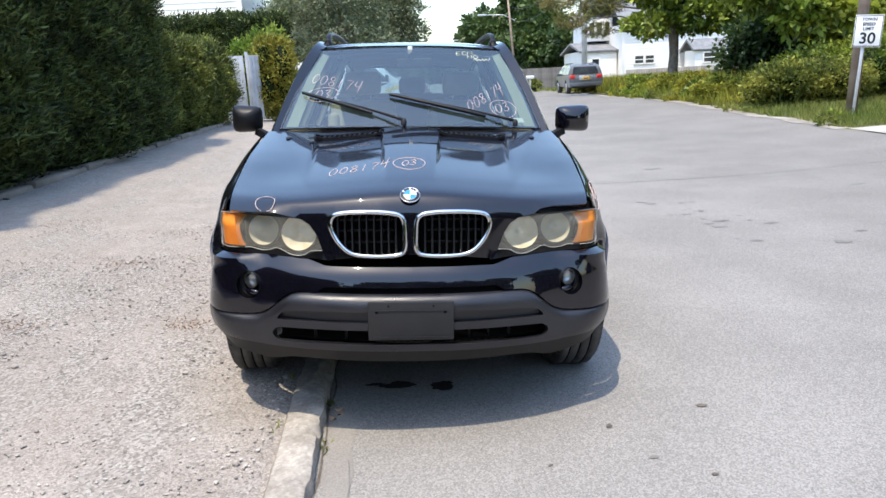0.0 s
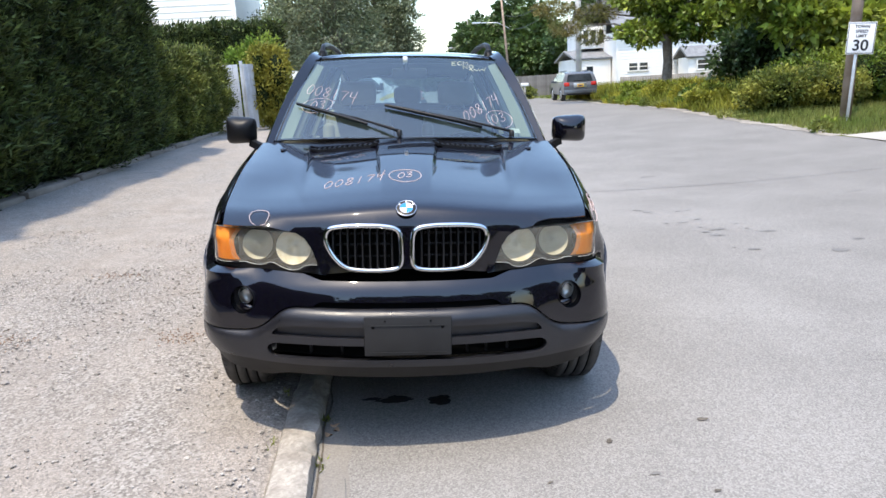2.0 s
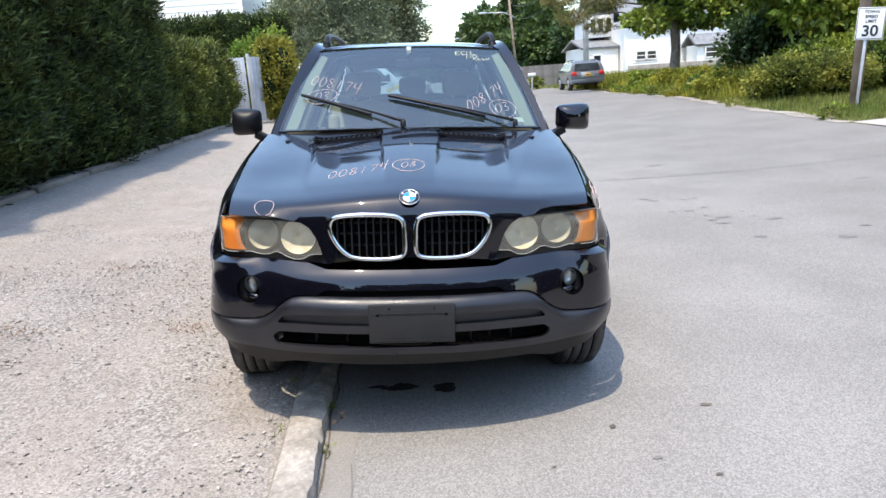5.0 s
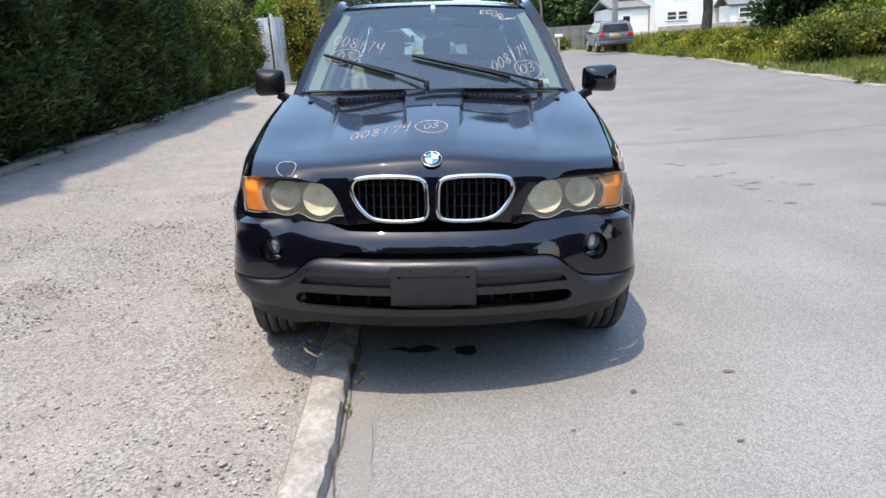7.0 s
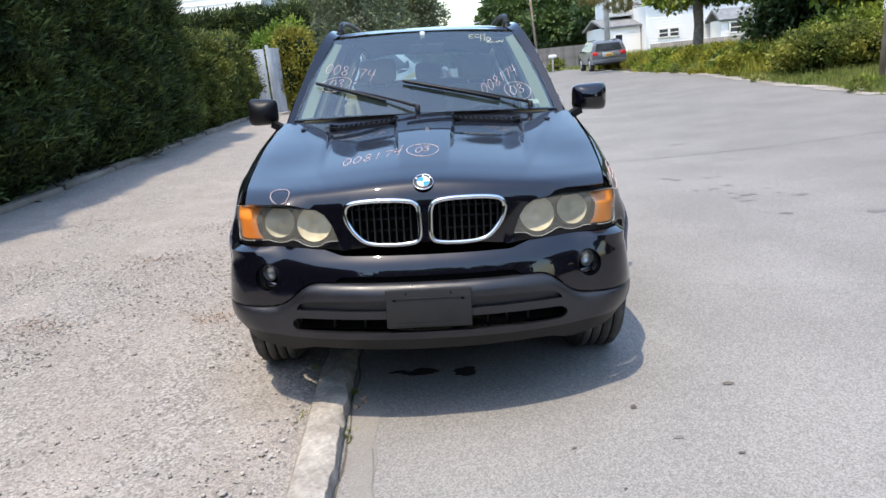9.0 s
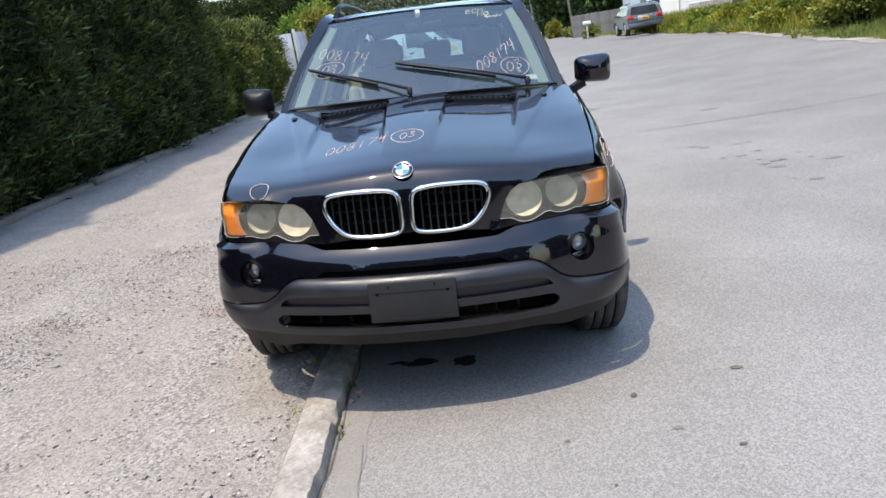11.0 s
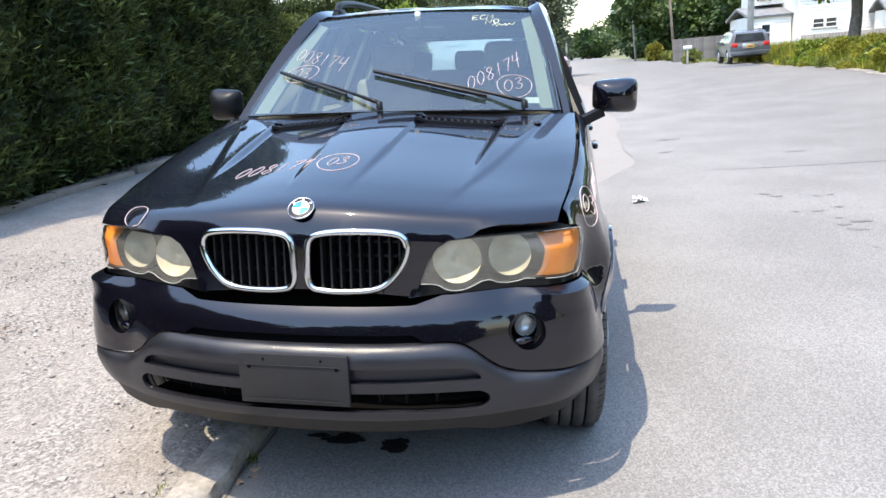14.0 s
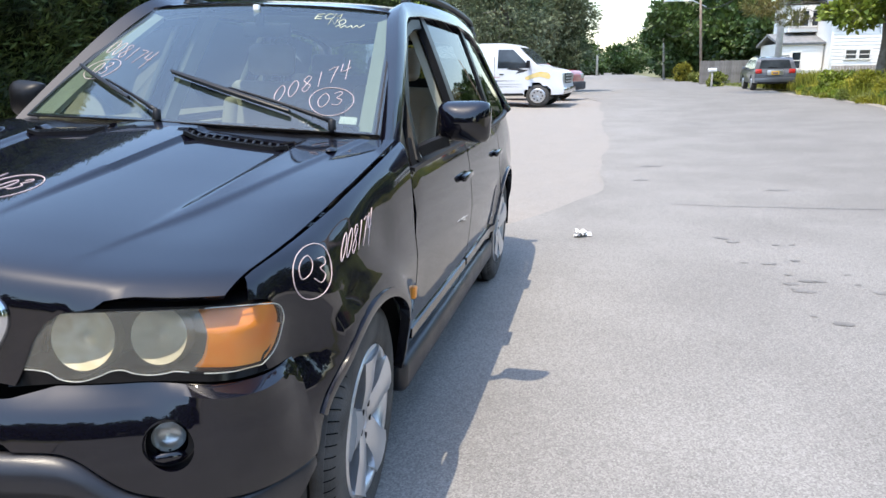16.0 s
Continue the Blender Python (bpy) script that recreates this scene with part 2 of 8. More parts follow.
DRY_LEAF = mat("dry_leaf", (0.40, 0.25, 0.15), (0.50, 0.34, 0.22), rough=0.8, scale=30, piece=0.3)
CRUMB = mat("crumbled_leaf", (0.25, 0.165, 0.115), (0.36, 0.25, 0.18), rough=0.9, scale=8, island=0.35, world_space=True, spec=0.2)
BARK = mat("bark", (0.13, 0.105, 0.085), (0.22, 0.19, 0.16), rough=0.95, scale=6, bump=0.8, fine=30, dist=0.03)
POLE_WOOD = mat("pole_wood", (0.245, 0.17, 0.12), (0.37, 0.28, 0.215), rough=0.9, scale=3, bump=0.5, fine=40)
PALE_POLE = mat("pale_pole_wood", (0.52, 0.49, 0.45), (0.66, 0.63, 0.58), rough=0.9, scale=3, bump=0.4, fine=40)
POLE_GREY = mat("grey_pole_wood", (0.36, 0.33, 0.3), (0.48, 0.45, 0.42), rough=0.9, scale=3, bump=0.4, fine=40)
GALV = mat("galvanised_steel", (0.5, 0.52, 0.54), (0.6, 0.61, 0.62), rough=0.45, metal=0.6, scale=12)
SIGN_WHITE = mat("sign_white", (0.8, 0.8, 0.8), (0.74, 0.74, 0.75), rough=0.4, scale=4)
SIGN_BLACK = mat("sign_black", (0.012, 0.012, 0.014), rough=0.4)
SIDING = mat("white_siding", (0.84, 0.80, 0.745), (0.89, 0.85, 0.795), rough=0.6, scale=1)
SHINGLE = mat("grey_shingle", (0.16, 0.165, 0.17), (0.23, 0.23, 0.235), rough=0.95, scale=3, bump=0.4, fine=18, speck=0.4)
FENCE_WOOD = mat("weathered_wood", (0.3, 0.26, 0.23), (0.42, 0.36, 0.31), rough=0.9, scale=2, bump=0.3, fine=30, piece=0.2)
FENCE_DARK = mat("dark_grey_wood", (0.15, 0.137, 0.128), (0.22, 0.203, 0.19), rough=0.9, scale=2, bump=0.3, fine=30, piece=0.2)
FENCE_BROWN = mat("brown_wood", (0.18, 0.09, 0.05), (0.26, 0.14, 0.08), rough=0.9, scale=2, piece=0.2)
GATE_WHITE = mat("grey_gate_paint", (0.33, 0.345, 0.37), (0.45, 0.47, 0.50), rough=0.5, scale=3)
DARK_PANE = mat("dark_window_glass", (0.02, 0.025, 0.03), (0.06, 0.07, 0.08), rough=0.08, scale=1)
CABLE = mat("cable_black", (0.02, 0.02, 0.02), rough=0.6)
# car
PAINT = mat("black_paint", (0.0024, 0.0021, 0.0052), (0.0028, 0.0025, 0.0060), rough=0.38, scale=5, coat=1.0, spec=0.05)
PAINT.node_tree.nodes["Principled BSDF"].inputs["Coat IOR"].default_value = 1.6
CLAD = mat("grey_cladding", (0.0125, 0.0125, 0.0155), (0.0175, 0.0175, 0.0215), rough=0.34, spec=0.55, scale=7, bump=0.08, fine=500, speck=0.2, rough_var=0.08)
PLATE_GREY = mat("plate_plastic", (0.017, 0.017, 0.018), (0.022, 0.022, 0.023), rough=0.5, spec=0.4, scale=9, bump=0.05, fine=300)
VALANCE = mat("valance_plastic", (0.007, 0.007, 0.0075), (0.011, 0.0105, 0.011), rough=0.5, spec=0.28, scale=9, bump=0.05, fine=300)
TRIM = mat("black_trim", (0.006, 0.006, 0.007), (0.01, 0.01, 0.011), rough=0.42, spec=0.25, scale=12)
SLAT = mat("grille_black", (0.009, 0.009, 0.010), (0.015, 0.015, 0.016), rough=0.4, scale=20, spec=0.25)
GLOSS = mat("gloss_black", (0.004, 0.004, 0.005), (0.006, 0.006, 0.007), rough=0.22, scale=12, spec=0.35)
# almost black: the shade of openings and recesses is put into the colour
RECESS_SHADE = mat("recess_shade", (0.004, 0.004, 0.004), rough=0.9, spec=0.1)
CHROME = mat("chrome", (0.66, 0.67, 0.69), rough=0.09, metal=1.0)
SILVER = mat("silver_alloy", (0.55, 0.56, 0.58), (0.66, 0.67, 0.68), rough=0.3, metal=0.75, scale=5)
RUBBER = mat("tyre_rubber", (0.040, 0.038, 0.035), (0.088, 0.083, 0.076), rough=0.85, scale=9, bump=0.3, fine=120)
REFLECTOR = mat("lamp_reflector", (0.5, 0.51, 0.5), (0.4, 0.41, 0.4), rough=0.28, metal=0.8, scale=25)
LAMP_GREY = mat("lamp_bowl", (0.15, 0.145, 0.115), (0.20, 0.19, 0.15), rough=0.45, metal=0.2, scale=10)
BOWL = mat("frosted_reflector", (0.84, 0.76, 0.58), (0.97, 0.93, 0.84), rough=0.5, metal=0.0, scale=22, lo=0.4, hi=0.6)
BOWL_DIM = mat("dull_reflector", (0.52, 0.50, 0.42), (0.66, 0.64, 0.55), rough=0.5, metal=0.0, scale=14)
LENS_EDGE = mat("lens_edge", (0.36, 0.36, 0.32), (0.46, 0.46, 0.4), rough=0.3, scale=20)
LENS = glass("hazed_lens", (0.92, 0.92, 0.84), haze=0.21, haze_col=(0.50, 0.47, 0.39), haze_rough=0.45)
LENS_CLEAR = glass("indicator_cover", (0.97, 0.96, 0.93), haze=0.03, haze_col=(0.6, 0.5, 0.4), haze_rough=0.4)
CLEAR = glass("clear_lens", (0.96, 0.97, 0.98))
AMBER = mat("amber_lens", (0.95, 0.29, 0.025), (1.0, 0.44, 0.08), rough=0.3, scale=6, coat=0.3, translucent=0.08)
PANE = glass("window_glass", (0.42, 0.57, 0.56), ior=2.3, haze=0.035, haze_col=(0.32, 0.5, 0.5), haze_rough=0.6)
REAR_PANE = glass("rear_glass", (0.8, 0.86, 0.84), ior=1.5)
PANE_DARK = glass("tinted_glass", (0.16, 0.19, 0.19))
MIRROR = mat("mirror", (0.9, 0.9, 0.9), rough=0.02, metal=1.0)
BLUE = mat("badge_blue", (0.01, 0.22, 0.55), rough=0.25, coat=0.5)
WHITE = mat("badge_white", (0.78, 0.8, 0.82), rough=0.3, coat=0.5)
EDGING = mat("edging_wood", (0.16, 0.135, 0.11), (0.25, 0.215, 0.18), rough=0.95, scale=2.5, bump=0.5, fine=30, world_space=True)
SCUFF = mat("scuffed_paint", (0.16, 0.16, 0.165), (0.26, 0.26, 0.265), rough=0.8, scale=40)
CHALK = mat("paint_marker", (0.60, 0.45, 0.43), (0.70, 0.56, 0.53), rough=0.8, scale=40)
CHALK_YELLOW = mat("yellow_marker", (0.72, 0.74, 0.48), (0.8, 0.8, 0.6), rough=0.8, scale=40)
BEIGE = mat("beige_leather", (0.44, 0.39, 0.30), (0.54, 0.49, 0.39), rough=0.55, scale=6, bump=0.1, fine=200)
BEIGE_TRIM = mat("beige_trim", (0.34, 0.35, 0.29), (0.40, 0.41, 0.34), rough=0.7, scale=4)
DASH = mat("dashboard", (0.05, 0.055, 0.06), (0.07, 0.075, 0.08), rough=0.7, scale=6, bump=0.1, fine=200)
CABIN = mat("cabin_dark", (0.025, 0.027, 0.03), (0.045, 0.046, 0.05), rough=0.85, scale=5)
VAN_WHITE = mat("van_white", (0.72, 0.73, 0.75), (0.78, 0.79, 0.8), rough=0.35, coat=0.5, scale=2)
GREY_PAINT = mat("grey_metallic", (0.088, 0.096, 0.115), (0.112, 0.122, 0.142), rough=0.4, metal=0.3, coat=0.8, scale=3)
RED_PAINT = mat("red_paint", (0.32, 0.02, 0.02), (0.38, 0.03, 0.03), rough=0.35, coat=0.6, scale=3)
RED_LAMP = mat("red_lamp", (0.55, 0.02, 0.02), (0.65, 0.05, 0.04), rough=0.2, coat=0.5)
PLATE_GOLD = mat("plate_gold", (0.75, 0.42, 0.04), (0.8, 0.5, 0.08), rough=0.4)
VAN_YELLOW = mat("van_yellow", (0.74, 0.54, 0.16), (0.8, 0.62, 0.28), rough=0.4)
VAN_BLUE = mat("van_blue", (0.03, 0.05, 0.2), rough=0.4)


# ---- tools ----
def to_object(name, bm, material, parent=None, label="", smooth=True, crease=38):
    if smooth:
        lim = radians(crease)
        for e in bm.edges:
            if len(e.link_faces) == 2 and e.calc_face_angle(0) > lim:
                e.smooth = False
        for fc in bm.faces:
            fc.smooth = True
    me = bpy.data.meshes.new(name)
    bm.to_mesh(me)
    bm.free()
    me.materials.append(material)
    ob = new(name, me)
    if parent:
        ob.parent = parent
    if label:
        ob["label"] = label
    return ob


def part(name, bm, material, parent, label="", smooth=True, crease=38):
    return to_object(name, bm, material, parent, label, smooth, crease)


def thing(name, label, category, m=None, group="", kind=""):
    ob = new(name)
    if m is not None:
        ob.matrix_basis = m
    return tagged(ob, label, category, group, kind)


def raw(name, verts, faces, material, parent=None, label="", smooth=False):
    me = bpy.data.meshes.new(name)
    me.from_pydata(verts, [], faces)
    me.materials.append(material)
    if smooth:
        me.polygons.foreach_set("use_smooth", [True] * len(me.polygons))
    me.update()
    ob = new(name, me)
    if parent:
        ob.parent = parent
    if label:
        ob["label"] = label
    return ob


def quads(name, V, material, parent=None, label=""):
    """A mesh of separate four-cornered leaves out of an array n x 4 x 3."""
    n = len(V)
    me = bpy.data.meshes.new(name)
    me.vertices.add(n * 4)
    me.vertices.foreach_set("co", V.reshape(-1).astype(np.float32))
    me.loops.add(n * 4)
    me.loops.foreach_set("vertex_index", np.arange(n * 4, dtype=np.int32))
    me.polygons.add(n)
    me.polygons.foreach_set("loop_start", np.arange(0, n * 4, 4, dtype=np.int32))
    me.update(calc_edges=True)
    me.materials.append(material)
    ob = new(name, me)
    if parent:
        ob.parent = parent
    if label:
        ob["label"] = label
    return ob


def box(bm, c, s, bevel=0.0, m=None, seg=2):
    mm = (m or Matrix()) @ Matrix.Translation(c) @ Matrix.Diagonal((*s, 1))
    r = bmesh.ops.create_cube(bm, size=1, matrix=mm)
    if bevel:
        es = list({e for v in r["verts"] for e in v.link_edges})
        bmesh.ops.bevel(bm, geom=es, offset=bevel, segments=seg, affect="EDGES", profile=0.5)
    return bm


def boxed(c, s, bevel=0.0, m=None, seg=2):
    return box(bmesh.new(), c, s, bevel, m, seg)


def tube(bm, pts, radii, seg=8, cap=True, squash=None):
    """A round tapered tube along points."""
    pts = [Vector(p) for p in pts]
    if not hasattr(radii, "__len__"):
        radii = [radii] * len(pts)
    rings = []
    ref = Vector((0.31, 0.17, 0.93)).normalized()
    for i, p in enumerate(pts):
        d = (pts[min(i + 1, len(pts) - 1)] - pts[max(i - 1, 0)]).normalized()
        a = d.cross(ref)
        a = a.normalized() if a.length > 1e-4 else d.orthogonal().normalized()
        b = d.cross(a).normalized()
        rings.append([bm.verts.new(p + (a * math.cos(2 * math.pi * k / seg) + b * math.sin(2 * math.pi * k / seg)) * radii[i]) for k in range(seg)])
    for r0, r1 in zip(rings, rings[1:]):
        for k in range(seg):
            bm.faces.new((r0[k], r0[(k + 1) % seg], r1[(k + 1) % seg], r1[k]))
    if cap:
        bm.faces.new(rings[0][::-1])
        bm.faces.new(rings[-1])
    return bm


def sweep(bm, pts, section, side, closed=False, scales=None):
    """A closed flat section (u outward along side, v along the other normal) carried along points."""
    pts = [Vector(p) for p in pts]
    rings, n = [], len(pts)
    for i, p in enumerate(pts):
        a, b = (pts[i - 1], pts[(i + 1) % n]) if closed else (pts[max(i - 1, 0)], pts[min(i + 1, n - 1)])
        d = (b - a).normalized()
        s = side(p) if callable(side) else Vector(side)
        s = (s - d * s.dot(d)).normalized()
        w = d.cross(s)
        k = scales[i] if scales else 1.0
        rings.append([bm.verts.new(p + (s * u + w * v) * k) for u, v in section])
    m = len(section)
    pairs = list(zip(rings, rings[1:])) + ([(rings[-1], rings[0])] if closed else [])
    for r0, r1 in pairs:
        for k in range(m):
            bm.faces.new((r0[k], r0[(k + 1) % m], r1[(k + 1) % m], r1[k]))
    if not closed:
        bm.faces.new(rings[0][::-1])
        bm.faces.new(rings[-1])
    bmesh.ops.recalc_face_normals(bm, faces=bm.faces[:])
    return bm


def lathe(bm, profile, seg=32, axis="x", c=(0, 0, 0)):
    """Turn a profile of (along, radius) round an axis."""
    rings = []
    for a, r in profile:
        ring = []
        for k in range(seg):
            t = 2 * math.pi * k / seg
            u, v = r * math.cos(t), r * math.sin(t)
            p = {"x": (a, u, v), "y": (u, a, v), "z": (u, v, a)}[axis]
            ring.append(bm.verts.new(Vector(p) + Vector(c)))
        rings.append(ring)
    for r0, r1 in zip(rings, rings[1:]):
        for k in range(seg):
            bm.faces.new((r0[k], r0[(k + 1) % seg], r1[(k + 1) % seg], r1[k]))
    return bm


def inside(P, poly):
    """Which of the points P (n x 2) lie in the polygon."""
    poly = np.asarray(poly)
    x, y = P[:, 0], P[:, 1]
    res = np.zeros(len(P), bool)
    j = len(poly) - 1
    for i in range(len(poly)):
        xi, yi, xj, yj = poly[i][0], poly[i][1], poly[j][0], poly[j][1]
        if yi != yj:
            c = ((yi > y) != (yj > y)) & (x < (xj - xi) * (y - yi) / (yj - yi) + xi)
            res ^= c
        j = i
    return res


def resample(loop, step):
    out = []
    for a, b in zip(loop, loop[1:] + loop[:1]):
        a, b = np.array(a, float), np.array(b, float)
        k = max(1, int(round(np.linalg.norm(b - a) / step)))
        out += [tuple(a + (b - a) * i / k) for i in range(k)]
    return out


def spline(pts, n=8, closed=False):
    """A smooth curve through 2D points."""
    P = [np.array(p, float) for p in pts]
    m, out = len(P), []
    for i in range(m if closed else m - 1):
        p0 = P[(i - 1) % m] if closed or i > 0 else P[0] * 2 - P[1]
        p1, p2 = P[i], P[(i + 1) % m]
        p3 = P[(i + 2) % m] if closed or i + 2 < m else P[-1] * 2 - P[-2]
        for k in range(n):
            t = k / n
            out.append(tuple(0.5 * (2 * p1 + (p2 - p0) * t + (2 * p0 - 5 * p1 + 4 * p2 - p3) * t * t + (3 * p1 - p0 - 3 * p2 + p3) * t ** 3)))
    if not closed:
        out.append(tuple(P[-1]))
    return out


def arc(cx, cy, r, a0, a1, n=16):
    return [(cx + r * math.cos(radians(a0 + (a1 - a0) * i / n)), cy + r * math.sin(radians(a0 + (a1 - a0) * i / n))) for i in range(n + 1)]


from mathutils.geometry import delaunay_2d_cdt


def patch(outline, f, step, holes=(), thick=0.004, flip=False, lines=()):
    """A curved sheet: a flat outline with holes, filled with triangles and carried into space by f(u, v)."""
    loops = [resample(list(outline), step)] + [resample(list(h), step) for h in holes]
    pts, edges = [], []
    for lp in loops:
        o = len(pts)
        pts += lp
        edges += [(o + i, o + (i + 1) % len(lp)) for i in range(len(lp))]
    for ln in lines:
        o = len(pts)
        mine = [q for q in resample(list(ln), step * 1.2)[:-1] if inside(np.array([q]), loops[0])[0] and not any(inside(np.array([q]), h)[0] for h in loops[1:])]
        mine = mine[:max((i + 1 for i, q in enumerate(mine) if q[1] <= ln[-1][1]), default=0)]
        pts += mine
        edges += [(o + i, o + i + 1) for i in range(len(mine) - 1)]
    B = np.array(pts)
    lo, hi = B.min(0), B.max(0)
    gx, gy = np.arange(lo[0] + step / 2, hi[0], step), np.arange(lo[1] + step / 2, hi[1], step)
    G = np.stack(np.meshgrid(gx, gy), -1).reshape(-1, 2)
    ok = inside(G, loops[0])
    for h in loops[1:]:
        ok &= ~inside(G, h)
    G = G[ok]
    if len(G):
        near = np.array([np.min(np.abs(B - g).max(1)) > step * 0.45 for g in G])
        G = G[near]
    allp = [Vector(p) for p in pts] + [Vector(p) for p in G]
    vs, es, fs, *_ = delaunay_2d_cdt(allp, edges, [], 0, 1e-6)
    bm = bmesh.new()
    bv = [bm.verts.new(f(v.x, v.y)) for v in vs]
    cen = np.array([[sum(vs[i].x for i in q) / 3, sum(vs[i].y for i in q) / 3] for q in fs])
    ok = inside(cen, loops[0])
    for h in loops[1:]:
        ok &= ~inside(cen, h)
    for q, o in zip(fs, ok):
        if o:
            bm.faces.new([bv[i] for i in (q[::-1] if flip else q)])
    bmesh.ops.delete(bm, geom=[v for v in bm.verts if not v.link_faces], context="VERTS")
    # face outwards from the middle of the body, then give it an inner side
    bm.normal_update()
    mid = Vector((0, 2.3, 0.75))
    if sum(fc.normal.dot(fc.calc_center_median() - mid) * fc.calc_area() for fc in bm.faces) < 0:
        bmesh.ops.reverse_faces(bm, faces=bm.faces[:])
        bm.normal_update()
    if thick:
        outer, rim = bm.faces[:], [e for e in bm.edges if len(e.link_faces) == 1]
        rim = [(e.verts[0], e.verts[1]) if e.link_loops[0].vert == e.verts[0] else (e.verts[1], e.verts[0]) for e in rim]
        twin = {v: bm.verts.new(v.co - v.normal * abs(thick)) for v in bm.verts[:]}
        for fc in outer:
            bm.faces.new([twin[v] for v in reversed(fc.verts[:])])
        for u, v in rim:
            bm.faces.new((v, u, twin[u], twin[v]))
    return bm



def sstep(a, b, x):
    t = np.clip((x - a) / (b - a), 0, 1)
    return t * t * (3 - 2 * t)


# ---- ground ----
def ground_z(x, y):
    """Height of the land: level by the car, rising along the road, gravel climbing to the hedge."""
    along = 0.31 * sstep(7.0, 26.0, y) - 0.06 * sstep(34.0, 60.0, y)
    right = 0.20 * sstep(4.0, 9.5, x) * (1 - sstep(12.0, 30.0, y))
    left = (0.055 + 0.03 * sstep(2.0, 10.0, y)) * np.clip(-0.5 - x, 0, 6) * (1 - sstep(14.0, 30.0, y))
    step = 0.06 * sstep(-0.45, -0.58, x) * (1 - sstep(3.0, 6.0, y)) if np.isscalar(x) else 0.06 * sstep(0.45, 0.58, -x) * (1 - sstep(3.0, 6.0, y))
    return along + right + left + step


def gz(x, y):
    return float(ground_z(np.array(float(x)), np.array(float(y))))


def grid_sheet(name, X, Y, lift, material, noise_amp=0.0):
    """A sheet over arrays X, Y (rows x columns) that follows the land."""
    Z = ground_z(X, Y) + lift
    if noise_amp:
        Z = Z + np.array([[noise_amp * noise.noise((x * 1.3, y * 1.3, 0)) for x, y in zip(rx, ry)] for rx, ry in zip(X, Y)])
    r, c = X.shape
    verts = np.stack([X, Y, Z], -1).reshape(-1, 3).tolist()
    faces = [(i * c + j, i * c + j + 1, (i + 1) * c + j + 1, (i + 1) * c + j) for i in range(r - 1) for j in range(c - 1)]
    return raw(name, verts, faces, material, smooth=True)


def axis_steps(lo, hi, near_lo, near_hi, fine, grow):
    mid = list(np.arange(near_lo, near_hi + 1e-6, fine))
    a, s, left = near_lo, fine, []
    while a > lo:
        s *= grow
        a -= s
        left.append(a)
    b, s, right = near_hi, fine, []
    while b < hi:
        s *= grow
        b += s
        right.append(b)
    return np.array(left[::-1] + mid + right)


gx_, gy_ = axis_steps(-900, 900, -14, 24, 0.5, 1.25), axis_steps(-600, 1500, -10, 40, 0.5, 1.25)
XX, YY = np.meshgrid(gx_, gy_)
tagged(grid_sheet("ground", XX, YY, -0.05, DIRT), "green-brown earth and rough grass beyond the road", "ground", kind="structure")


def road_left(y):
    return np.interp(y, [-60, 3.0, 5.0, 7.3, 12, 24, 40, 90, 400], [-0.44, -0.44, 0.7, 1.65, 1.85, 1.8, -0.2, 0.0, 0.0]) + np.where(y > 4.0, 0.05 * np.sin(y * 1.1) + 0.02 * np.sin(y * 3.3 + 1), 0)


def road_right(y):
    return np.interp(y, [-60, 8, 14, 20.7, 30, 40, 400], [8.1, 8.15, 8.3, 8.95, 9.3, 9.7, 9.75]) + np.where(y > 9.5, 0.06 * np.sin(y * 1.7) + 0.04 * np.sin(y * 4.1), 0)


ry_ = np.concatenate([np.arange(-14, 30, 0.2), np.arange(30, 100, 1.0), np.arange(100, 420, 10.0)])
U = np.linspace(0, 1, 46)
RX = np.array([[road_left(y) + u * (road_right(y) - road_left(y)) for u in U] for y in ry_])
RY = np.repeat(ry_[:, None], len(U), 1)
tagged(grid_sheet("road", RX, RY, 0.004, ASPHALT, 0.0015), "worn pale grey asphalt road with fine cracks", "road", kind="structure")
VX, VY = np.meshgrid(np.arange(-7.5, 2.6, 0.14), np.concatenate([np.arange(-9, 9, 0.14), np.arange(9, 34, 0.4)]))
VX = np.minimum(VX, np.array([[max(road_left(y), -0.5) + 0.05 if y > 3.2 else -0.5 for x in r] for r, y in zip(VX, VY[:, 0])]))
tagged(grid_sheet("gravel_lot", VX, VY, np.where(VY > 3.3, -0.004, -0.012), GRAVEL, 0.012), "dusty beige gravel and packed dirt beside the kerb", "gravel lot", kind="structure")

SX, SY = np.meshgrid(np.linspace(8.18, 14.0, 12), np.linspace(2.0, 9.9, 14))
tagged(grid_sheet("pavement", SX, SY, 0.02, PALE_SLAB), "pale concrete driveway apron beside the road", "pavement", kind="structure")


